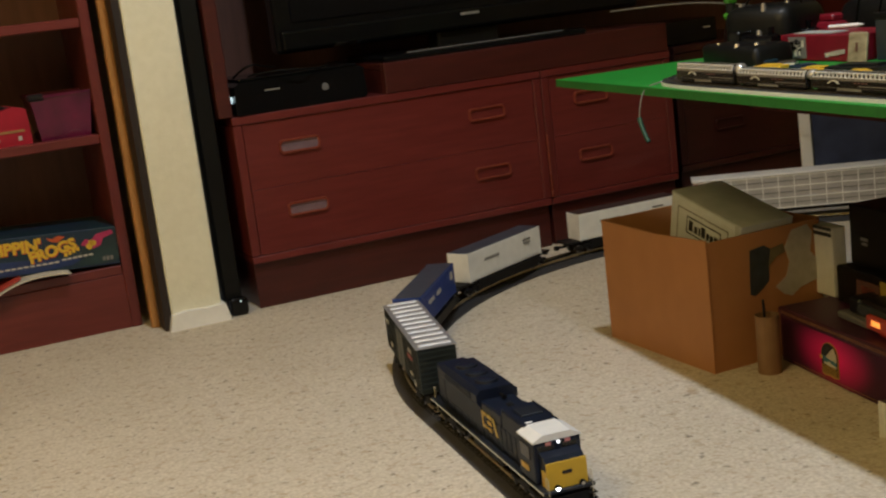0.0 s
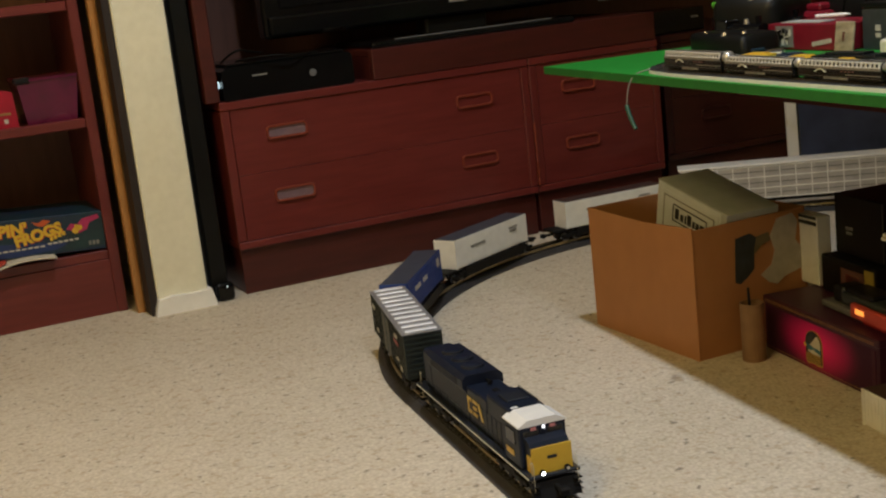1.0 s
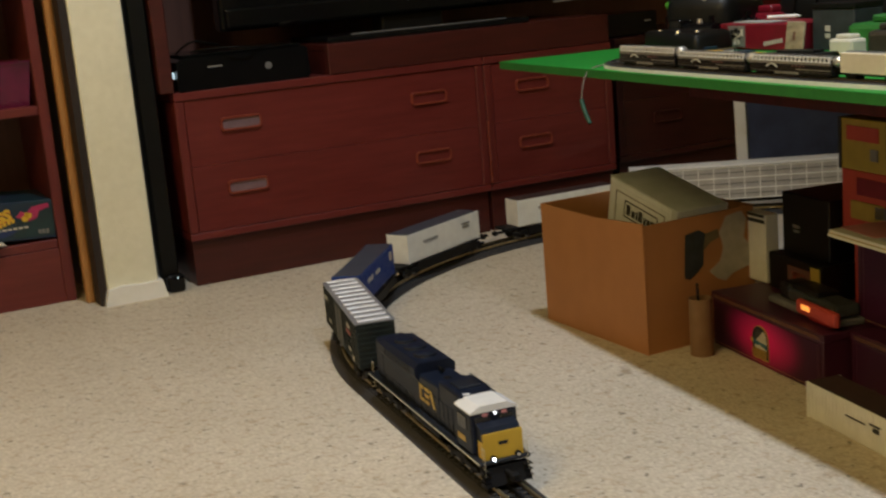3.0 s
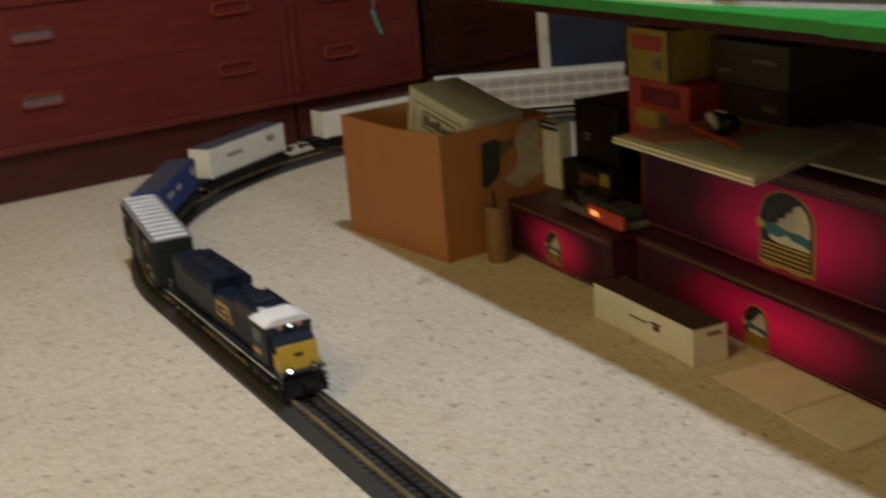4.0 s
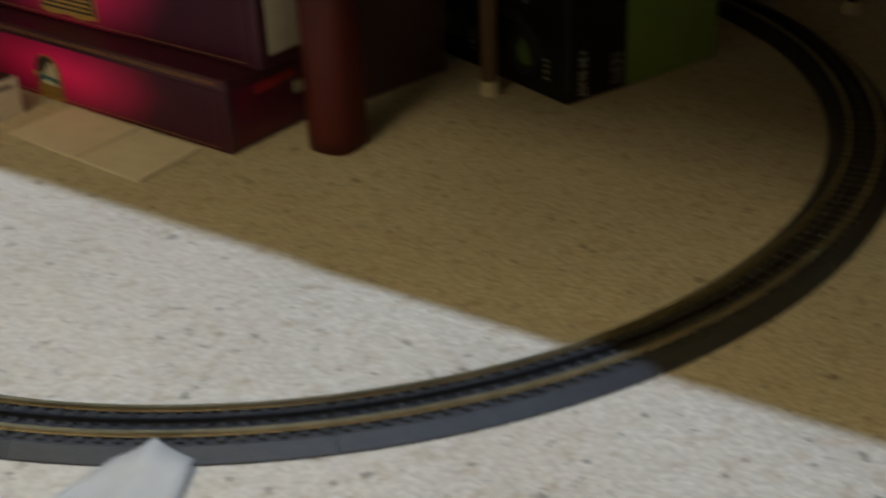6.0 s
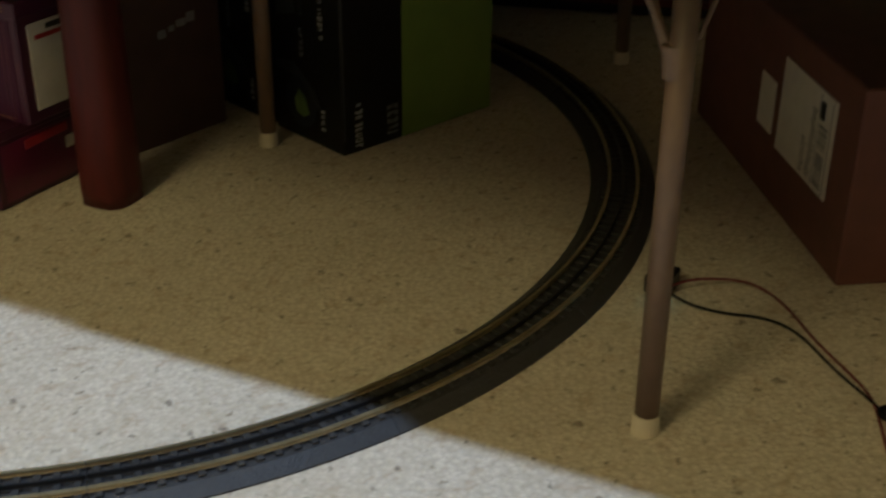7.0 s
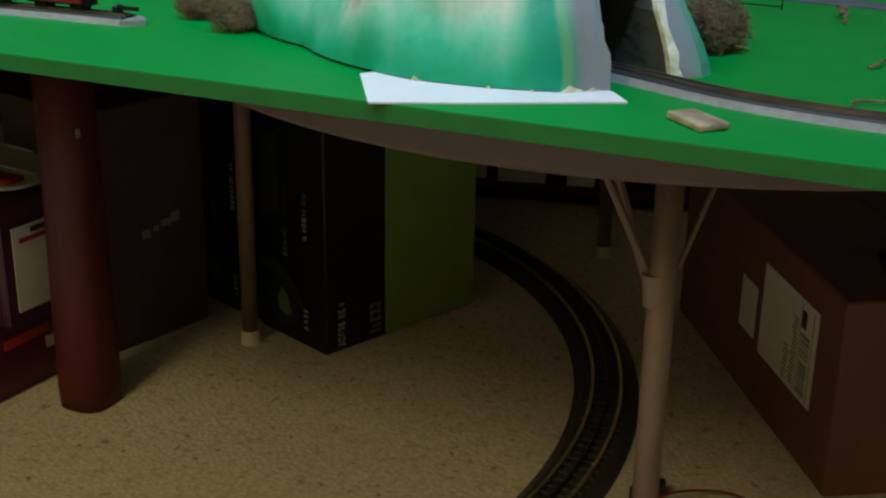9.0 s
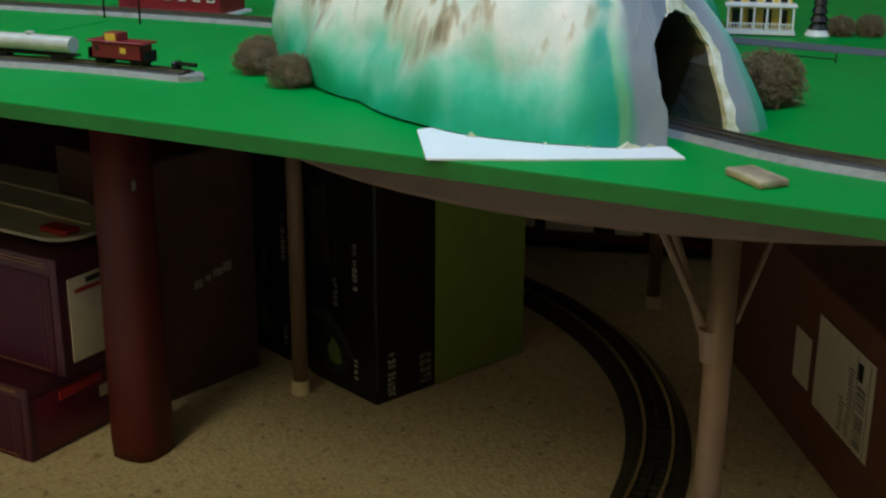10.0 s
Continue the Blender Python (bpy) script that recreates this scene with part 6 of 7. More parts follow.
def track_terminal():
    t = thing("track_terminal", "small black track terminal block with a green light", "terminal", pose(0.515, -2.668, 0, 0, 0, -10))
    part("block", box((0.034, 0.026, 0.020), (0, 0, 0.010), 0.002), "black_plastic", t)
    part("indicator", box((0.003, 0.005, 0.006), (-0.0178, -0.0085, 0.017)), "led_green", t, "tiny green light")


track_terminal()
cable("red_wire", [(0.497, -2.676, 0.012), (0.521, -2.689, 0.012), (0.549, -2.735, 0.006), (0.545, -2.762, 0.004), (0.515, -2.790, 0.003), (0.464, -2.818, 0.003), (0.419, -2.851, 0.003), (0.385, -2.874, 0.003), (0.33, -2.885, 0.003), (0.25, -2.90, 0.003)], 0.0014, "wire_red", "thin red wire from the track terminal")
cable("black_wire", [(0.492, -2.680, 0.010), (0.487, -2.695, 0.004), (0.482, -2.735, 0.003), (0.489, -2.770, 0.003), (0.473, -2.803, 0.003), (0.417, -2.840, 0.003), (0.376, -2.874, 0.004), (0.34, -2.90, 0.003), (0.25, -2.93, 0.003)], 0.0014, "wire_black", "thin black wire from the track terminal")
cable("black_cable", [(0.372, -2.960, 0.004), (0.380, -2.915, 0.005), (0.366, -2.880, 0.006), (0.352, -2.882, 0.006), (0.350, -2.915, 0.005), (0.345, -2.97, 0.004)], 0.0032, "wire_black", "looped black power cable on the carpet")

# ---- on the painted boards ----


def small_track(name, pts, width, label, ballast="bed_grey", lip=0.80, tip=False):
    """Narrow track on a grey strip along smooth board points (u, v)."""
    t = thing(name, label, "toy track", group="small gauge track")
    line = []
    for a, b, c, d in zip([pts[0]] + pts[:-2], pts[:-1], pts[1:], pts[2:] + [pts[-1]]):
        a, b, c, d = map(Vector, (a, b, c, d))
        for k in range(10):
            s = k / 10
            line.append(0.5 * ((2 * b) + (c - a) * s + (2 * a - 5 * b + 4 * c - d) * s * s + (3 * b - a - 3 * c + d) * s ** 3))
    line.append(Vector(pts[-1]))

    def ribbon(prof, mat_name, part_name):
        bm = bmesh.new()
        rings = []
        for i, p in enumerate(line):
            d = (line[min(i + 1, len(line) - 1)] - line[max(i - 1, 0)]).normalized()
            left = Vector((-d.y, d.x))
            rings.append([bm.verts.new(on_board(p.x + left.x * u, p.y + left.y * u, w)) for u, w in prof])
        n = len(prof)
        for a, b in zip(rings, rings[1:]):
            for k in range(n):
                bm.faces.new((a[k], b[k], b[(k + 1) % n], a[(k + 1) % n]))
        bm.faces.new(rings[0])
        bm.faces.new(rings[-1][::-1])
        bmesh.ops.recalc_face_normals(bm, faces=bm.faces)
        part(part_name, bm, mat_name, t)

    h = width / 2
    if tip:
        d = (line[-1] - line[-2]).normalized()
        n = Vector((-d.y, d.x))
        bm = bmesh.new()
        ends = [line[-1] + d * a + n * b for a, b in ((0.0002, -h), (0.008, -h * 0.75), (0.016, 0), (0.008, h * 0.75), (0.0002, h))]
        low, top = ([bm.verts.new(on_board(p.x, p.y, w)) for p in ends] for w in (0, 0.0045))
        for k in range(5):
            bm.faces.new((low[k], low[(k + 1) % 5], top[(k + 1) % 5], top[k]))
        bm.faces.new(low[::-1])
        bm.faces.new(top)
        bmesh.ops.recalc_face_normals(bm, faces=bm.faces)
        part("bed_tip", bm, ballast, t, "pointed bed end")
    ribbon([(-h, 0), (h, 0), (h * (lip + 0.05), 0.0045), (-h * (lip + 0.05), 0.0045)], ballast, "track_bed")
    ribbon([(-h * lip, 0.0046), (h * lip, 0.0046), (h * (lip - 0.08), 0.006), (-h * (lip - 0.08), 0.006)], "tie", "sleeper_strip")
    for u in (-0.0045, 0.0045):
        ribbon([(u - 0.0006, 0.0061), (u + 0.0006, 0.0061), (u + 0.0006, 0.0078), (u - 0.0006, 0.0078)], "small_rail", "rail")


small_track("small_track", [(1.00, 0.040), (0.80, 0.027), (0.55, 0.021), (0.40, 0.022), (0.325, 0.038), (0.280, 0.09), (0.275, 0.17), (0.33, 0.235)], 0.030, "narrow dark model track with a pale edge along the board", "ladder_cream", 0.93)
small_track("small_track", [(1.00, 0.040), (1.20, 0.090), (1.33, 0.120), (1.450, 0.1278)], 0.026, "narrow model track siding ending on the board", tip=True)
small_track("small_track", [(1.755, 0.169), (1.80, 0.155), (1.850, 0.135), (1.892, 0.116), (1.935, 0.098), (1.99, 0.086), (2.06, 0.080), (2.14, 0.075), (2.25, 0.069)], 0.031, "narrow model track running out of the mountain tunnel", lip=0.78)


def passenger_car(m):
    t = thing("model_passenger_car", "dark model passenger car with pale ladder-like skylights and stripes", "model train", m, "passenger train")
    L = 0.144
    prof = [(-0.0088, 0.004), (0.0088, 0.004), (0.0092, 0.012), (0.0088, 0.021), (0.0058, 0.0275), (0, 0.0290), (-0.0058, 0.0275), (-0.0088, 0.021), (-0.0092, 0.012)]
    part("shell", sweep(bmesh.new(), prof, L, 0, 1), "dark_window", t, m=Matrix.Translation((-L / 2, 0, 0)))
    part("roof_spine", box((L * 0.96, 0.011, 0.0012), (0, 0, 0.0292), 0.0004), "car_bronze", t)
    for y in (-0.0093, 0.0093):
        bm = bmesh.new()
        for k in range(20):
            box_into(bm, (0.0022, 0.0026, 0.0062), (-L * 0.47 + k * L * 0.94 / 19, y * 0.80, 0.0252))
        box_into(bm, (L * 0.97, 0.0030, 0.0014), (0, y * 0.76, 0.0286))
        box_into(bm, (L * 0.97, 0.0026, 0.0014), (0, y * 0.86, 0.0219))
        part("skylight_frame", bm, "ladder_cream", t, "pale ladder of skylight bars along the roof", kind="stuff")
        part("upper_stripe", box((L * 0.98, 0.0008, 0.0030), (0, y, 0.0192)), "stripe_tan", t, "dull tan stripe")
        part("window_band", box((L * 0.94, 0.0006, 0.0046), (0, y, 0.0150)), "dark_window", t, "dark window band")
        bm = bmesh.new()
        for k in range(4):
            box_into(bm, (0.0030, 0.0008, 0.0020), (0.008 + k * 0.0062, y * 1.03, 0.0150))
        part("window_mark", bm, "brown_box", t, kind="stuff")
        part("lower_stripe", box((L * 0.40, 0.0006, 0.0012), (0.042, y * 1.01, 0.0105)), "stripe_tan", t, "thin pale stripe")
        part("sill_stripe", box((L * 0.97, 0.0006, 0.0009), (0, y * 0.99, 0.0068)), "car_bronze", t)
        part("tank_panel", box((0.042, 0.0008, 0.0034), (-0.004, y * 0.98, 0.0046)), "stripe_tan", t, "grey-tan underfloor panel")
        part("arched_mark", prism([(-0.011, 0), (-0.006, 0.004), (0, 0.0055), (0.006, 0.004), (0.011, 0), (0.008, 0), (0.004, 0.0028), (0, 0.0036), (-0.004, 0.0028), (-0.008, 0)], 0.0006, Matrix.Translation((-0.030, y - 0.0003 + (-0.0006 if y < 0 else 0.0006), 0.0128))), "cream_plastic", t, "cream arch-shaped mark")
    for x in (-0.05, 0.05):
        part("truck", box((0.030, 0.014, 0.006), (x, 0, 0.003), 0.001), "underframe", t)
    part("skirt", box((0.066, 0.013, 0.0058), (0, 0, 0.0031), 0.001), "underframe", t)
    bm = bmesh.new()
    bmesh.ops.create_uvsphere(bm, u_segments=14, v_segments=8, radius=0.0082, matrix=Matrix.Translation((L / 2 + 0.003, 0, 0.0232)))
    part("dome_end", bm, "silver", t, "bright round vestibule dome", True)
    return t


def on_small(u, v, turn=0.0):
    p = on_board(u, v, 0.0079)
    return pose(p.x, p.y, p.z, 0, 0, -90 - math.degrees(EDGE) + turn)


LOW = Matrix.Diagonal((1, 1, 0.86, 1))
car = passenger_car(on_small(0.462, 0.021) @ LOW)
for u, v in ((0.613, 0.022), (0.765, 0.025)):
    copy_thing(car, on_small(u, v, 0.5) @ LOW)


def small_freight(m, body, label, L=0.08, h=0.022, tank=False):
    t = thing("model_freight_car", label, "model train", m, "small gauge freight cars")
    if tank:
        bm = rod((-L / 2, 0, 0.016), (L / 2, 0, 0.016), 0.0088, sides=20)
        part("tank", bm, body, t, smooth=False)
        part("dome", rod((0, 0, 0.023), (0, 0, 0.0275), 0.004, sides=12), body, t)
    else:
        part("body", box((L, 0.018, h), (0, 0, 0.006 + h / 2), 0.0008), body, t)
        part("roof_walk", box((L * 0.96, 0.005, 0.0012), (0, 0, 0.0066 + h)), "grey_plastic", t)
    part("underframe", box((L + 0.006, 0.012, 0.002), (0, 0, 0.005)), "underframe", t)
    for x in (-L * 0.35, L * 0.35):
        part("truck", box((0.016, 0.013, 0.005), (x, 0, 0.0025), 0.001), "underframe", t)
    return t


small_freight(on_small(0.888, 0.030), "cap_white", "cream model box car behind the passenger train", 0.085, 0.021)
crane = small_freight(on_small(0.979, 0.036), "black_plastic", "black and yellow model work car", 0.09, 0.012)
part("yellow_rail", box((0.05, 0.020, 0.005), (0.0, 0, 0.021), 0.001), "game_yellow", crane, "yellow rail")
part("yellow_rail", box((0.03, 0.020, 0.004), (-0.02, 0, 0.027), 0.001), "game_yellow", crane)
small_freight(on_small(1.300, 0.113, 6) @ Matrix.Diagonal((1, 0.85, 0.78, 1)), "tank_white", "pale model tank car on the siding", 0.085, 0.02, True)


def caboose(m):
    t = thing("model_caboose", "red model caboose with a yellow emblem", "model train", m, "small gauge freight cars")
    part("body", box((0.052, 0.019, 0.017), (0, 0, 0.0155), 0.0008), "oxide_red", t)
    part("roof", box((0.062, 0.021, 0.002), (0, 0, 0.0250), 0.0006), "oxide_red", t)
    part("cupola", box((0.016, 0.015, 0.009), (-0.006, 0, 0.0300), 0.0008), "oxide_red", t)
    part("underframe", box((0.064, 0.014, 0.002), (0, 0, 0.006)), "underframe", t)
    for y in (-0.0098, 0.0098):
        part("emblem", box((0.006, 0.0006, 0.006), (0.008, y, 0.0165)), "game_yellow", t, "yellow emblem")
        part("emblem", box((0.011, 0.0006, 0.011), (-0.006, y * 0.80, 0.0285)), "game_yellow", t)
        part("window", box((0.004, 0.0005, 0.005), (-0.020, y, 0.018)), "dark_window", t)
    for x in (-0.019, 0.019):
        part("truck", box((0.014, 0.013, 0.005), (x, 0, 0.0025), 0.001), "underframe", t)
    for x in (-0.030, 0.030):
        part("end_rail", box((0.001, 0.018, 0.010), (x, 0, 0.012)), "underframe", t)


caboose(on_small(1.388, 0.124, 3) @ Matrix.Diagonal((0.92, 0.9, 0.74, 1)))
stop = thing("track_stop", "tiny black bumper at the end of the siding", "bumper", on_small(1.440, 0.1275, 2))
part("bumper_post", box((0.005, 0.010, 0.006), (0, 0, 0.003), 0.001), "black_plastic", stop)
part("bumper_bar", box((0.018, 0.003, 0.003), (0.010, 0, 0.004)), "black_plastic", stop)


# ---- the scenery mountain ----
MC = Vector((0.42, -2.50))


def mountain():
    t = thing("model_mountain", "hand-painted model mountain with turquoise foot and white crown", "model mountain", pose(MC.x, MC.y, TOP))
    foot = [(77, 0.237), (82, 0.236), (106.7, 0.191), (130, 0.170), (155.9, 0.169), (179.2, 0.207), (188.8, 0.228), (196.5, 0.239), (205.9, 0.254), (211.5, 0.263), (219, 0.262), (232, 0.246), (237.8, 0.251), (241, 0.244), (246, 0.222), (252, 0.200), (260, 0.183), (270, 0.173), (285, 0.169), (300, 0.176), (320, 0.205), (350, 0.24), (390, 0.25), (437, 0.237)]

    def radius(a):
        for (a0, r0), (a1, r1) in zip(foot, foot[1:]):
            if a0 <= a <= a1:
                s = (a - a0) / (a1 - a0)
                return r0 + (r1 - r0) * s
        return 0.23

    def slope(z, a=180.0):
        """How far the shell has drawn in at height z; the tunnel side (bearing a) leans back more."""
        side = min(max((a - 216) / 20, 0.0), 1.0) * min(max((330 - a) / 40, 0.0), 1.0)
        return 1 - 0.88 * (z / 0.22) ** (2.2 - 0.85 * side)

    n, rows, H = 120, 30, 0.22
    bm = bmesh.new()
    ring0 = []
    for j in range(rows + 1):
        h = j / rows
        ring = []
        for i in range(n):
            a = 77 + 360 * i / n
            c, s = math.cos(radians(a)), math.sin(radians(a))
            f = slope(H * h, a)
            ridge = noise.fractal((c * 2.2, s * 2.2, h * 1.1 + 3), 0.8, 2.0, 4)
            calm = min(1.0, max(0.0, (abs(a - 227) - 12) / 14)) if H * h < 0.13 else 1.0
            r = radius(a) * f * (1 + 0.10 * ridge * min(1, h * 5) * calm) + 0.004 * noise.noise((c * 9, s * 9, h * 3)) * min(1, h * 8) * calm
            ring.append(bm.verts.new((r * c, r * s, max(H * h, 0.0020))))
        ring0.append(ring)
    for j in range(rows):
        for i in range(n):
            a = 77 + 360 * (i + 0.5) / n
            if 217 < a < 234 and (j + 0.5) / rows * H < 0.088:
                continue
            f = bm.faces.new((ring0[j][i], ring0[j][(i + 1) % n], ring0[j + 1][(i + 1) % n], ring0[j + 1][i]))
            f.smooth = True
    bm.faces.new(ring0[-1])
    part("shell", bm, "mountain", t)
    # tunnel mouth, a grey face that follows the foot and leans back with the slope
    plan = [Vector(p) - MC for p in ((0.2035, -2.6430), (0.216, -2.665), (0.269, -2.693), (0.285, -2.714), (0.299, -2.718))]
    marks = [0.0]
    for p, q in zip(plan, plan[1:]):
        marks.append(marks[-1] + (q - p).length)

    def place(u, z, deep):
        u = min(max(u, 0.0), marks[-1])
        k = max(i for i in range(len(plan) - 1) if marks[i] <= u + 1e-9)
        p = plan[k].lerp(plan[k + 1], (u - marks[k]) / (marks[k + 1] - marks[k]))
        p = p * slope(z, math.degrees(math.atan2(p.y, p.x)) % 360) - p.normalized() * deep
        return Vector((p.x, p.y, z))

    u0, u1, spring, rise = marks[1], marks[2], 0.050, 0.030
    rnd = random.Random(8)
    inner, band, outer = [], [], []
    for k in range(25):
        g = math.pi * (1 - k / 24)
        z = spring + rise * math.sin(g)
        cx, hw = (u0 + u1 - 0.006) / 2, (u1 - u0 + 0.012) / 2
        u = cx + hw * math.cos(g)
        inner.append((u + rnd.uniform(-1, 1) * 0.0015, z + rnd.uniform(-1, 1) * 0.0012))
        grow = 0.0085 if k > 10 else 0.0003
        grow += rnd.uniform(-1, 1) * 0.0024 * (k > 10)
        band.append((cx + (hw + grow) * math.cos(g), spring + (rise + grow) * math.sin(g)))
        ow = hw + 0.007 + (marks[3] - 0.002 - u1 - 0.007) * math.cos(g) ** 2
        outer.append((cx + (cx - 0.0075 if g > math.pi / 2 else ow) * math.cos(g), spring + 0.060 * math.sin(g)))
    rows_down = [0.0, 0.008, 0.016, 0.024, 0.033, 0.042]
    right = [(z, rnd.uniform(-1, 1) * 0.0022) for z in rows_down]
    inner = [(u0 - 0.004 * (z > 0.03) + rnd.uniform(-1, 1) * 0.0007, z) for z in rows_down] + inner + [(u1, z) for z in rows_down[::-1]]
    band = [(u - 0.0003, z) for u, z in inner[:len(rows_down)]] + band + [(u1 + 0.0075 + q, z) for z, q in right[::-1]]
    outer = [(0.0075, z) for z in rows_down] + outer + [(marks[3] - 0.002, z) for z in rows_down[::-1]]

    def arch_plate(near, far, front, back):
        bm = bmesh.new()
        rows = [([bm.verts.new(place(u, z, d)) for u, z in near], [bm.verts.new(place(u, z, d)) for u, z in far]) for d in (front, back)]
        for i0, o0 in rows:
            for q in range(len(near) - 1):
                bm.faces.new((i0[q], i0[q + 1], o0[q + 1], o0[q]))
        for q in range(len(near) - 1):
            bm.faces.new((rows[0][0][q], rows[1][0][q], rows[1][0][q + 1], rows[0][0][q + 1]))
            bm.faces.new((rows[0][1][q], rows[0][1][q + 1], rows[1][1][q + 1], rows[1][1][q]))
        bmesh.ops.recalc_face_normals(bm, faces=bm.faces)
        return bm

    part("portal", arch_plate(band, outer, -0.0022, 0.010), "mountain", t, "grey painted tunnel portal")
    strip = [(u, z) for u, z in outer if u > cx]
    wide = [(min(u + 0.013 * (1 - z / 0.16), marks[4]), z + 0.004 * (z > 0.06)) for u, z in strip]
    part("portal_side", arch_plate(strip, wide, -0.0018, 0.012), "mountain", t, "turquoise painted outer strip")
    first = len(rows_down) + 9
    part("torn_edge", arch_plate(inner[first:], band[first:], -0.0034, 0.001), "torn_foam", t, "torn cream foam round the tunnel mouth")
    # short closed lining; the tunnel's inner darkness is put into its colour
    bm = bmesh.new()
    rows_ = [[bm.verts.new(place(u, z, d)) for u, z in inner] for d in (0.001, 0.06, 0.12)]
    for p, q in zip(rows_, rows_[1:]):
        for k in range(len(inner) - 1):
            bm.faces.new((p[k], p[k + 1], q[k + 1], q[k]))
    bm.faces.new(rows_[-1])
    part("tunnel_lining", bm, "tunnel_shade", t, "tunnel lining with the inner shade in its colour")
    for a0, w, h in ((190.5, 0.005, 0.0045), (213.2, 0.011, 0.0055), (216.5, 0.007, 0.0035), (202.0, 0.004, 0.003), (208.0, 0.005, 0.0025)):
        a, r = radians(a0), radius(a0) + 0.001
        shape = [(-w, 0), (-w * 0.4, h * 0.55), (-w * 0.1, h), (w * 0.35, h * 0.6), (w * 0.6, h * 0.5), (w, 0)]
        part("torn_foot", prism(shape, 0.003, Matrix.Translation((r * math.cos(a), r * math.sin(a), 0)) @ Matrix.Rotation(a + math.pi / 2, 4, "Z") @ Matrix.Translation((0, -0.001, 0))), "torn_foam", t, "torn foam at the foot edge")


mountain()


def bush(p, size, seed, label):
    """Dried moss clump: many small uneven lumps."""
    rnd = random.Random(seed)
    t = thing("model_bush", label, "model bush", pose(p.x, p.y, TOP), "model bushes")
    pts = [Vector(q) for q in ((1, 0, 0), (-1, 0, 0), (0, 1, 0), (0, -1, 0), (0, 0, 1), (0, 0, -1))]
    tris = [[a, b, c] if (a == 0) ^ (b == 2) ^ (c == 4) else [a, c, b] for a in (0, 1) for b in (2, 3) for c in (4, 5)]
    verts, faces = [], []

    def lump(c, r):
        spin = Euler((rnd.random() * 6, rnd.random() * 6, 0)).to_matrix()
        n = len(verts)
        for p in pts:
            q = c + spin @ (Vector((p.x * 0.55, p.y * 0.55, p.z * 2.4)) * r * rnd.uniform(0.6, 1.4)) if r < 0.004 else c + spin @ (p * r * rnd.uniform(0.6, 1.5))
            verts.append((q.x, q.y, max(q.z, 0.0)))
        faces.extend([[n + i for i in f] for f in tris])

    for k in range(5):
        lump(Vector((rnd.uniform(-0.3, 0.3) * size, rnd.uniform(-0.3, 0.3) * size, size * rnd.uniform(0.2, 0.6))), size * 0.55)
    for k in range(5200):
        a, lift = rnd.uniform(0, 6.283), math.asin(rnd.uniform(-0.75, 1.0))
        r = size * (0.74 + 0.24 * rnd.random() ** 1.6) * (1 + 0.26 * noise.noise((math.cos(a) * 1.9 + seed, math.sin(a) * 1.9, lift * 1.6)))
        lump(Vector((r * math.cos(a) * math.cos(lift), r * math.sin(a) * math.cos(lift), max(size * 0.58 + 0.78 * r * math.sin(lift), 0.001))), size * rnd.uniform(0.012, 0.030))
    me = bpy.data.meshes.new("foliage")
    me.from_pydata(verts, [], faces)
    me.materials.append(MATS["bush_brown"])
    ob = new("foliage", me)
    ob.parent = t
    tagged(ob, "", kind="stuff")
    bm = bmesh.new()
    for k in range(8):
        a = rnd.uniform(0, 6.283)
        q = Vector((size * 0.8 * math.cos(a), size * 0.8 * math.sin(a), size * rnd.uniform(0.2, 1.0)))
        d = Vector((math.cos(a), math.sin(a), rnd.uniform(-0.2, 0.8))) * size * rnd.uniform(0.2, 0.45)
        rod_into(bm, q, q + d, 0.0006, 0.0003, 4)
    part("twig", bm, "bush_brown", t, kind="stuff")


bush(Vector((0.344, -2.303)), 0.0195, 1, "brown dried-moss bush at the mountain foot")
bush(Vector((0.306, -2.354)), 0.0195, 2, "low brown dried-moss bush at the mountain foot")
bush(Vector((0.385, -2.283)), 0.0185, 5, "small brown dried-moss bush behind another")
bush(Vector((0.376, -2.706)), 0.030, 3, "brown dried-moss bush beside the tunnel mouth")
bush(Vector((0.738, -2.733)), 0.015, 4, "brown dried-moss bush beyond the road")
bush(Vector((0.745, -2.760)), 0.016, 6, "brown dried-moss bush beyond the road")

t = thing("paper_strip", "white paper strip under the mountain foot", "paper")
strip = [(0.198, -2.502), (0.128, -2.536), (0.150, -2.595), (0.170, -2.640), (0.1885, -2.682), (0.212, -2.668), (0.235, -2.62), (0.25, -2.54)]
bm = bmesh.new()
prism_into(bm, [(x, y) for x, y in strip], 0.0012, Matrix(((1, 0, 0, 0), (0, 0, 1, 0), (0, 1, 0, TOP + 0.0002), (0, 0, 0, 1))))
part("sheet", bm, "paper", t)
t = thing("wood_offcut", "small flat offcut of pale wood", "wood block", pose(0.155, -2.729, TOP, 0, 0, -138))
part("block", box((0.036, 0.020, 0.005), (0, 0, 0.0025), 0.0016, 2), "eraser_wood", t)


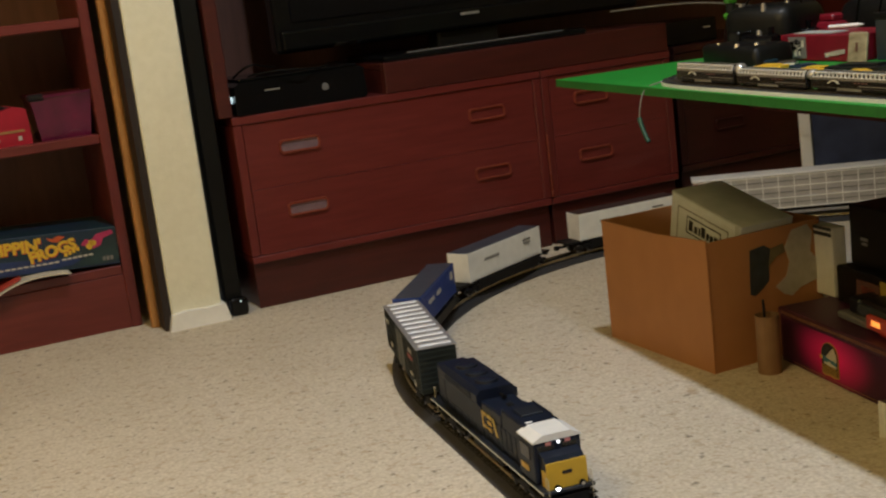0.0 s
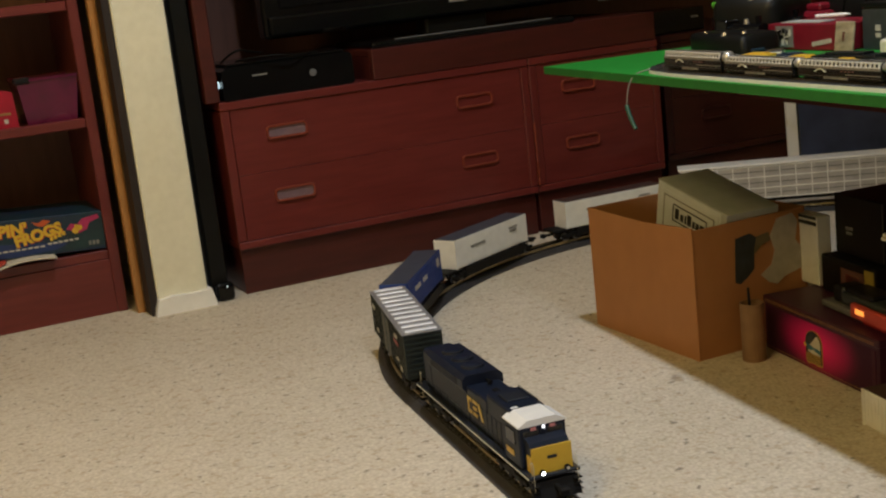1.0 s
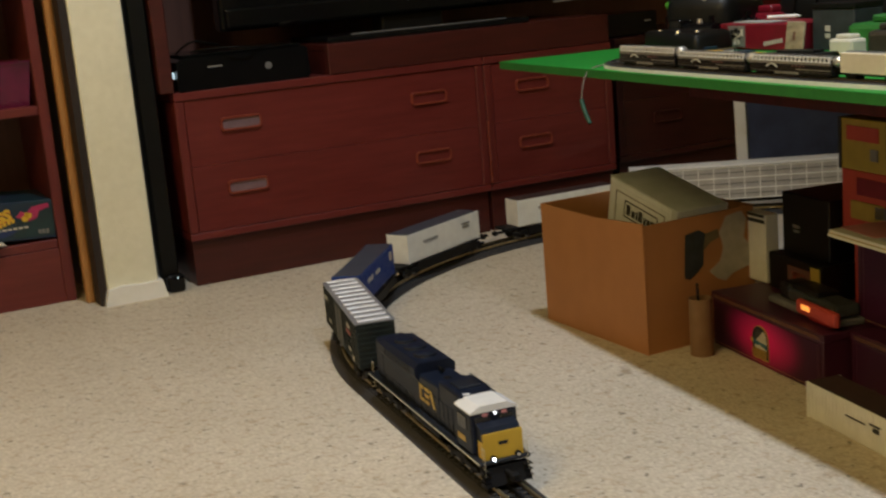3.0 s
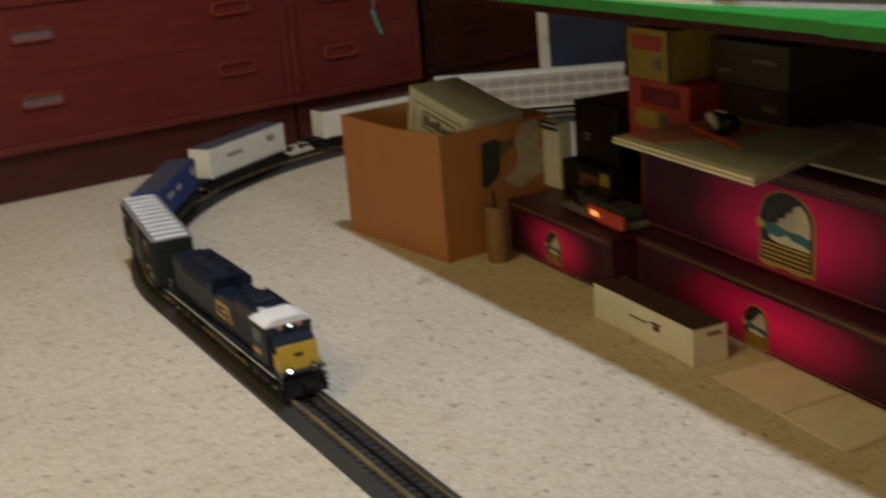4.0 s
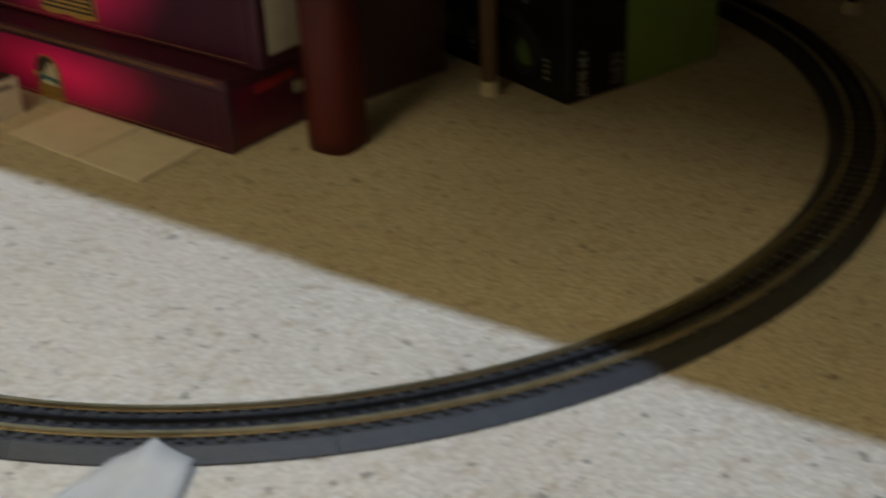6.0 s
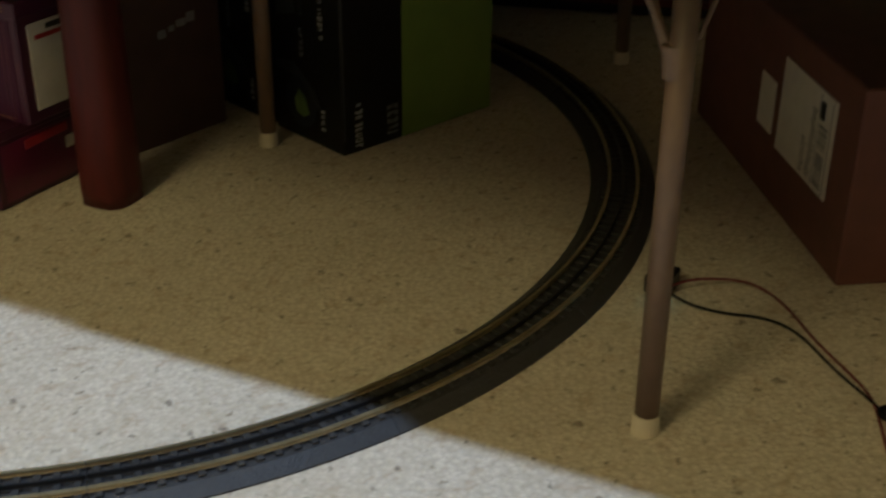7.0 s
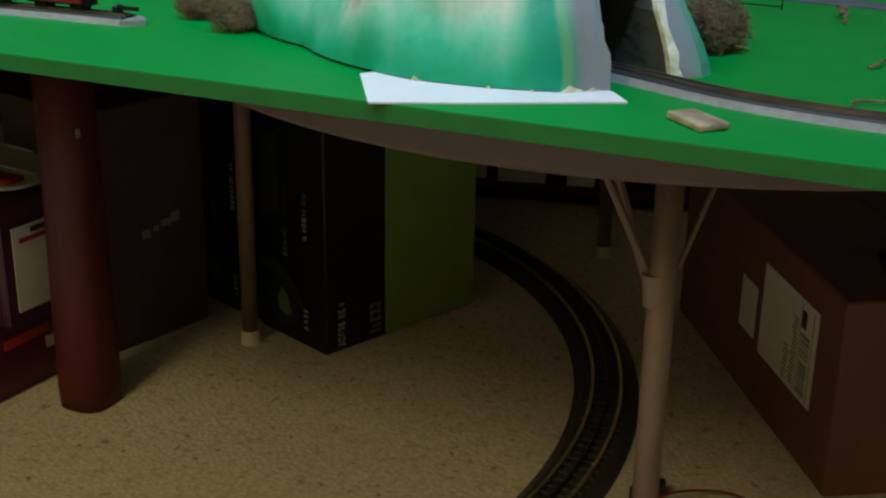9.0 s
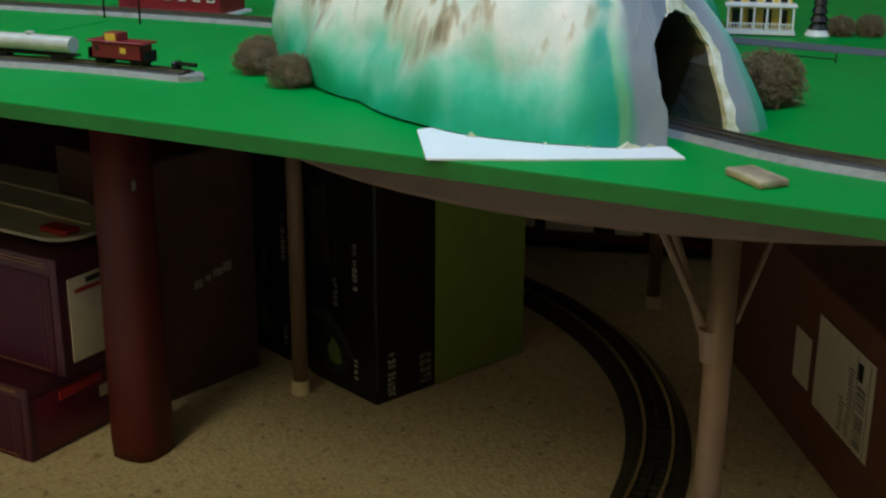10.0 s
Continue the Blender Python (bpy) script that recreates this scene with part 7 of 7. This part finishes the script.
def yellow_house(p):
    t = thing("model_house", "yellow model house with white porch posts", "model house", pose(p.x, p.y, TOP, 0, 0, 10) @ Matrix.Scale(0.86, 4))
    part("body", box((0.05, 0.070, 0.046), (0.022, 0, 0.027), 0.0006), "house_yellow", t)
    part("porch_floor", box((0.020, 0.078, 0.004), (-0.014, 0, 0.004)), "cab_white", t)
    part("porch_roof", box((0.022, 0.080, 0.003), (-0.013, 0, 0.034), 0.0005), "cab_white", t)
    for k in range(6):
        part("porch_post", box((0.0022, 0.0022, 0.030), (-0.022, -0.036 + k * 0.0144, 0.0185)), "cab_white", t)
    bm = bmesh.new()
    for k in range(20):
        box_into(bm, (0.001, 0.001, 0.008), (-0.022, -0.036 + k * 0.0038, 0.010))
    box_into(bm, (0.0012, 0.074, 0.0012), (-0.022, 0, 0.014))
    part("railing", bm, "cab_white", t, kind="stuff")
    for k in range(4):
        w = part("window", box((0.0008, 0.008, 0.012), (-0.0034, -0.026 + k * 0.0175, 0.042)), "dark_window", t)
        part("window_frame", box((0.0006, 0.011, 0.015), (-0.0031, -0.026 + k * 0.0175, 0.042)), "cab_white", w)
        part("door_panel", box((0.0008, 0.009, 0.020), (-0.0034, -0.026 + k * 0.0175, 0.018)), "dark_window", t)
    roof = [(-0.04, 0.050), (0.0, 0.074), (0.04, 0.050), (0.04, 0.052), (0.0, 0.077), (-0.04, 0.052)]
    part("roof", prism(roof, 0.058, Matrix.Translation((0.052, 0, 0)) @ Matrix.Rotation(radians(90), 4, "Z")), "grey_plastic", t, "grey gabled roof")


yellow_house(Vector((0.724, -2.656)))
t = thing("model_lamp_post", "dark model tree on a round white base", "model tree", pose(0.735, -2.712, TOP))
part("base", rod((0, 0, 0), (0, 0, 0.006), 0.013, 0.010, 18), "cab_white", t, "round white base")
bm = bmesh.new()
for k in range(7):
    rod_into(bm, (0, 0, 0.006 + k * 0.008), (0, 0, 0.018 + k * 0.008), 0.011 - k * 0.0013, 0.003, 9)
part("foliage", bm, "navy_dark", t)
t = thing("road", "dark grey painted road strip across the board", "road", kind="structure")
bm = bmesh.new()
road = [(0.655, -2.60), (0.690, -2.60), (0.655, -2.80), (0.60, -3.0), (0.565, -3.0), (0.62, -2.80)]
prism_into(bm, road, 0.0010, Matrix(((1, 0, 0, 0), (0, 0, 1, 0), (0, 1, 0, TOP + 0.0002), (0, 0, 0, 1))))
part("strip", bm, "road_grey", t)


def red_depot(p, turn):
    t = thing("model_depot", "long red model depot building with pale trim", "model house", pose(p.x, p.y, TOP, 0, 0, turn))
    part("body", box((0.13, 0.05, 0.040), (0, 0, 0.022), 0.0006), "oxide_red", t)
    part("base", box((0.14, 0.06, 0.003), (0, 0, 0.0015)), "cab_white", t)
    roof = [(-0.034, 0.040), (0, 0.058), (0.034, 0.040), (0.034, 0.043), (0, 0.061), (-0.034, 0.043)]
    part("roof", prism(roof, 0.14, Matrix.Translation((0.07, 0, 0)) @ Matrix.Rotation(radians(90), 4, "Z")), "grey_plastic", t)
    for k in range(7):
        w = part("window", box((0.009, 0.0008, 0.014), (-0.054 + k * 0.018, -0.0256, 0.022)), "cab_white", t)
        part("pane", box((0.006, 0.0006, 0.010), (-0.054 + k * 0.018, -0.0262, 0.022)), "dark_window", w)


red_depot(Vector((0.640, -2.048)), -92)
small_track("small_track", [(0.95, 0.36), (1.15, 0.385), (1.32, 0.40), (1.42, 0.395)], 0.024, "narrow grey model track behind the depot")
for k, (u, v) in enumerate(((1.16, 0.36), (1.22, 0.345))):
    p = on_board(u, v)
    t = thing("signal_mast", "thin dark model signal mast", "model signal", pose(p.x, p.y, p.z), "model signals")
    part("mast", rod((0, 0, 0), (0, 0, 0.06), 0.0012, sides=6), "underframe", t)
    part("arm", box((0.002, 0.026, 0.002), (0, 0, 0.030)), "underframe", t)
t = thing("twig_fence", "thin dark wire stretched beside the bush", "model fence", pose(0.578, -2.720, TOP))
bm = rod((0, -0.021, 0.003), (0, 0.021, 0.004), 0.0006, sides=6)
rod_into(bm, (0, -0.021, 0), (0, -0.021, 0.008), 0.0006, sides=6)
rod_into(bm, (0, 0.021, 0), (0, 0.021, 0.005), 0.0006, sides=6)
part("wire", bm, "underframe", t)


def twig(x, y, turn, length, label):
    """A crooked dried twig with a knot of moss at its end."""
    t = thing("dried_twig", label, "twig", pose(x, y, TOP, 0, 0, turn), "dried twigs")
    rnd = random.Random(round(x * 1000))
    bm = bmesh.new()
    p = Vector((-length / 2, 0, 0.002))
    for k in range(6):
        q = p + Vector((length / 6, rnd.uniform(-0.004, 0.004), rnd.uniform(-0.0008, 0.0014)))
        rod_into(bm, p, q, 0.0012 - 0.0001 * k, sides=6)
        p = q
    part("stem", bm, "bush_brown", t, kind="stuff")
    bm = bmesh.new()
    for k in range(16):
        c = p + Vector((rnd.uniform(-0.006, 0.006), rnd.uniform(-0.004, 0.004), rnd.uniform(0.0, 0.006)))
        bmesh.ops.create_icosphere(bm, subdivisions=1, radius=rnd.uniform(0.0012, 0.0026), matrix=Matrix.Translation(c))
    part("moss_knot", bm, "bush_brown", t, "dark moss knot", kind="stuff")


twig(0.372, -2.828, -23, 0.050, "small dried twig with a mossy knot on the board")
twig(0.243, -2.823, -50, 0.030, "short dried twig beside the small track")
twig(0.540, -2.792, 20, 0.030, "small dried twig beyond the bush")


def platform():
    t = thing("model_platform", "dark purple model platform with a ragged black and white edge", "model platform", pose(0.254, -2.839, TOP, 0, 0, -8.7))
    part("slab", box((0.20, 0.10, 0.010), (0.105, -0.053, 0.005), 0.001), "platform_purple", t)
    part("end_block", box((0.006, 0.008, 0.010), (0.0, -0.002, 0.005), 0.0018, 2), "torn_foam", t, "pale ragged corner")
    for k in range(14):
        part("edge_tooth", box((0.0065, 0.004, 0.007), (0.014 + k * 0.0135, -0.001, 0.0075 + 0.001 * (k % 2)), 0.0012), "cab_white", t, "white edge tooth")


platform()


# ---- clutter on the far board ----
def bag(p, size, turn, label):
    t = thing("black_bag", label, "bag", pose(p.x, p.y, TOP, 0, 0, turn), "black bags")
    bm = box(size, (0, 0, size[2] / 2), min(size) * 0.28, 3)
    for v in bm.verts:
        v.co += Vector((noise.noise(v.co * 14), noise.noise(v.co * 14 + Vector((5, 0, 0))), noise.noise(v.co * 14 + Vector((0, 7, 0))) * 0.5)) * 0.010
        v.co.z = max(v.co.z, 0)
    part("bag_body", bm, "box_black", t, smooth=True)
    cu = bmesh.new()
    for k in range(12 if size[2] > 0.05 else 0):
        a0, a1 = math.pi * k / 12, math.pi * (k + 1) / 12
        rod_into(cu, (0.05 * math.cos(a0), 0, size[2] * 0.95 + 0.03 * math.sin(a0)), (0.05 * math.cos(a1), 0, size[2] * 0.95 + 0.03 * math.sin(a1)), 0.0022, sides=6)
    if cu.verts:
        part("strap", cu, "gloss_black", t)
    for dx, dy in ((-0.28, -0.3), (0.1, -0.42), (0.3, -0.2)):
        part("clasp", rod((size[0] * dx, size[1] * dy, size[2] * 0.9), (size[0] * dx, size[1] * dy, size[2] * 1.06), 0.005, 0.003, 12), "silver", t, "bright metal clasp")
    return t


bag(on_board(0.13, 0.33), (0.13, 0.12, 0.080), -70, "tall black camera bag on the green board")
bag(on_board(0.245, 0.205), (0.15, 0.060, 0.034), -92, "low glossy black case beside the passenger train")
bag(on_board(0.34, 0.52), (0.34, 0.18, 0.075), -85, "large black bag at the back of the board")


def black_engine(u, v, turn, label):
    t = thing("model_engine", label, "model train", on_small(u, v, turn), "black model engines")
    part("boiler", rod((-0.03, 0, 0.022), (0.05, 0, 0.022), 0.011, sides=18), "gloss_black", t)
    part("cab", box((0.028, 0.026, 0.032), (-0.040, 0, 0.022), 0.002), "gloss_black", t)
    part("frame", box((0.10, 0.020, 0.008), (0, 0, 0.006), 0.001), "underframe", t)
    part("smokestack", rod((0.038, 0, 0.030), (0.038, 0, 0.044), 0.004, 0.005, 12), "gloss_black", t)
    part("dome", rod((0.008, 0, 0.030), (0.008, 0, 0.039), 0.005, 0.003, 12), "silver", t, "bright dome")
    for x in (-0.02, 0.005, 0.03):
        for y in (-0.011, 0.011):
            part("wheel", rod((x, y - 0.001, 0.008), (x, y + 0.001, 0.008), 0.008, sides=14), "underframe", t)


black_engine(0.10, 0.285, -15, "black model steam engine with a bright dome")
black_engine(0.17, 0.325, 30, "black model steam engine turned askew")
black_engine(0.195, 0.255, 5, "black model steam engine beside the passenger train")


def red_carton(u, v, turn):
    p = on_board(u, v, 0.0005)
    t = thing("red_carton", "red carton with a square grey picture panel and white print", "box", pose(p.x, p.y, p.z, 0, 0, -90 - math.degrees(EDGE) + turn))
    part("carton_body", box((0.172, 0.09, 0.038), (-0.012, 0.045, 0.019), 0.0015), "crimson", t)
    part("picture_panel", box((0.040, 0.001, 0.031), (-0.058, -0.0007, 0.0195), 0.0003), "ink_grey", t, "dark picture panel")
    rnd = random.Random(12)
    bars("picture", [(-0.058 + rnd.uniform(-0.014, 0.014), 0.0195 + rnd.uniform(-0.009, 0.009), rnd.uniform(0.003, 0.007), rnd.uniform(0.003, 0.008)) for k in range(13)], "card_cream", t, 0.002)
    bars("picture_shade", [(-0.058 + rnd.uniform(-0.014, 0.014), 0.0195 + rnd.uniform(-0.009, 0.009), rnd.uniform(0.003, 0.008), rnd.uniform(0.003, 0.008)) for k in range(12)], "box_black", t, 0.0024)
    bars("print", [(0.006 + k * 0.0062, 0.009 + k * 0.0009, 0.0046, 0.0062) for k in range(7)], "ink_white", t)
    part("top_edge", box((0.085, 0.03, 0.0015), (-0.035, 0.025, 0.0390)), "pale_carton_top", t)


red_carton(0.346, 0.270, 4)
p = on_board(0.290, 0.345, 0.0390)
t = thing("white_stick", "short white plastic stick on the red carton", "stick", pose(p.x, p.y, p.z, 0, 0, -60))
part("stick_body", rod((-0.022, 0, 0.003), (0.022, 0, 0.003), 0.003, sides=10), "cab_white", t)
part("stick_tip", rod((0.022, 0, 0.003), (0.030, 0, 0.003), 0.003, 0.001, 10), "silver", t, "bright metal tip")
p = on_board(0.470, 0.300)
t = thing("slate_carton", "dark slate carton with a small white mark", "box", pose(p.x, p.y, p.z, 0, 0, -93))
part("carton_body", box((0.085, 0.05, 0.056), (0, 0.025, 0.028), 0.0015), "slate_label", t)
part("carton_lid", box((0.087, 0.052, 0.008), (0, 0.025, 0.0605), 0.0012), "box_black", t)
bars("print", [(-0.010, 0.030, 0.010, 0.008), (-0.010, 0.020, 0.010, 0.006)], "ink_white", t)
for k in range(3):
    cable("black_wire", [on_board(0.27 + 0.05 * k, 0.38, 0.03), on_board(0.31 + 0.06 * k, 0.36, 0.115 + 0.012 * k), on_board(0.40 + 0.05 * k, 0.36, 0.12), on_board(0.46 + 0.04 * k, 0.38, 0.05), on_board(0.48 + 0.04 * k, 0.40, 0.006)], 0.0018, "wire_black", "black wire arching over the clutter on the board")
p = on_board(0.447, 0.252)
t = thing("beige_tag", "upright beige rounded tag with a small mark", "tag", pose(p.x, p.y, p.z, -8, 0, -96))
part("tag_body", box((0.040, 0.004, 0.044), (0, 0, 0.022), 0.0019, 2), "eraser_wood", t)
part("tag_mark", box((0.004, 0.001, 0.012), (0, -0.0024, 0.024)), "brown_box", t)
for k, (u, v, size, mat_name, words) in enumerate((
        (0.295, 0.200, (0.05, 0.025, 0.012), "game_blue", "flat blue toy piece"), (0.345, 0.185, (0.05, 0.02, 0.012), "game_yellow", "flat yellow toy piece"),
        (0.420, 0.190, (0.05, 0.03, 0.014), "game_blue", "small dark blue toy piece"), (0.470, 0.175, (0.05, 0.02, 0.014), "game_yellow", "small yellow toy piece"),
        (0.560, 0.180, (0.10, 0.03, 0.022), "black_plastic", "black toy car body"), (0.575, 0.165, (0.035, 0.02, 0.014), "game_yellow", "bright yellow toy cab"),
        (0.552, 0.262, (0.045, 0.03, 0.022), "card_cream", "pale crumpled toy building"), (0.640, 0.270, (0.07, 0.04, 0.034), "car_bronze", "dull bronze toy house part"),
        (0.700, 0.240, (0.05, 0.04, 0.030), "crimson", "small red toy building"), (0.190, 0.400, (0.06, 0.05, 0.045), "crimson", "small red toy wagon"),
        (0.600, 0.330, (0.14, 0.10, 0.040), "ply_green", "dull green toy box"), (0.660, 0.150, (0.09, 0.03, 0.018), "black_plastic", "black toy flat car"),
        (0.740, 0.150, (0.06, 0.02, 0.016), "game_yellow", "yellow toy flat car"), (0.500, 0.215, (0.06, 0.012, 0.006), "cab_white", "white toy strip"))):
    size = (size[0], size[1], size[2] * (0.55 if v < 0.2 else 1.0))
    p = on_board(u, v)
    t = thing("toy_piece", words + " on the green board", "toy", pose(p.x, p.y, p.z, 0, 0, -96 + 17 * math.sin(k * 2.1)), "small toy pieces")
    part("piece_body", box(size, (0, 0, size[2] / 2), min(size) * 0.18, 2), mat_name, t)
    part("piece_top", box((size[0] * 0.6, size[1] * 0.7, size[2] * 0.25), (0, 0, size[2] * 1.12), min(size) * 0.06), mat_name, t)
p = on_board(0.0, 0.33)
t = thing("green_toy", "bright green and black upright toy", "toy", pose(p.x, p.y, p.z))
part("toy_body", rod((0, 0, 0), (0, 0, 0.085), 0.014, 0.008, 14), "black_plastic", t)
part("toy_head", box((0.022, 0.020, 0.024), (0, 0, 0.094), 0.008, 2), "frog_green", t, "bright green head")
part("toy_foot", box((0.032, 0.030, 0.012), (0.004, -0.006, 0.063), 0.005, 2), "frog_green", t)
p = on_board(0.24, 0.16)
q = on_board(0.10, 0.004)
cable("green_wire", [on_board(0.335, 0.10, 0.004), on_board(0.325, 0.05, 0.004), on_board(0.315, 0.004, 0.003), on_board(0.312, -0.008, -0.02), on_board(0.308, -0.008, -0.045)], 0.0010, "string_pale", "thin string hanging over the board edge")
cable("green_wire", [on_board(0.308, -0.008, -0.043), on_board(0.315, -0.010, -0.055), on_board(0.330, -0.008, -0.075)], 0.0034, "wire_green", "green wire end hanging below the board")
cable("black_wire", [on_board(0.27, 0.10, 0.004), on_board(0.24, 0.13, 0.01), on_board(0.22, 0.17, 0.006), on_board(0.26, 0.24, 0.02)], 0.002, "wire_black", "loose black wire on the board")

lay_track()
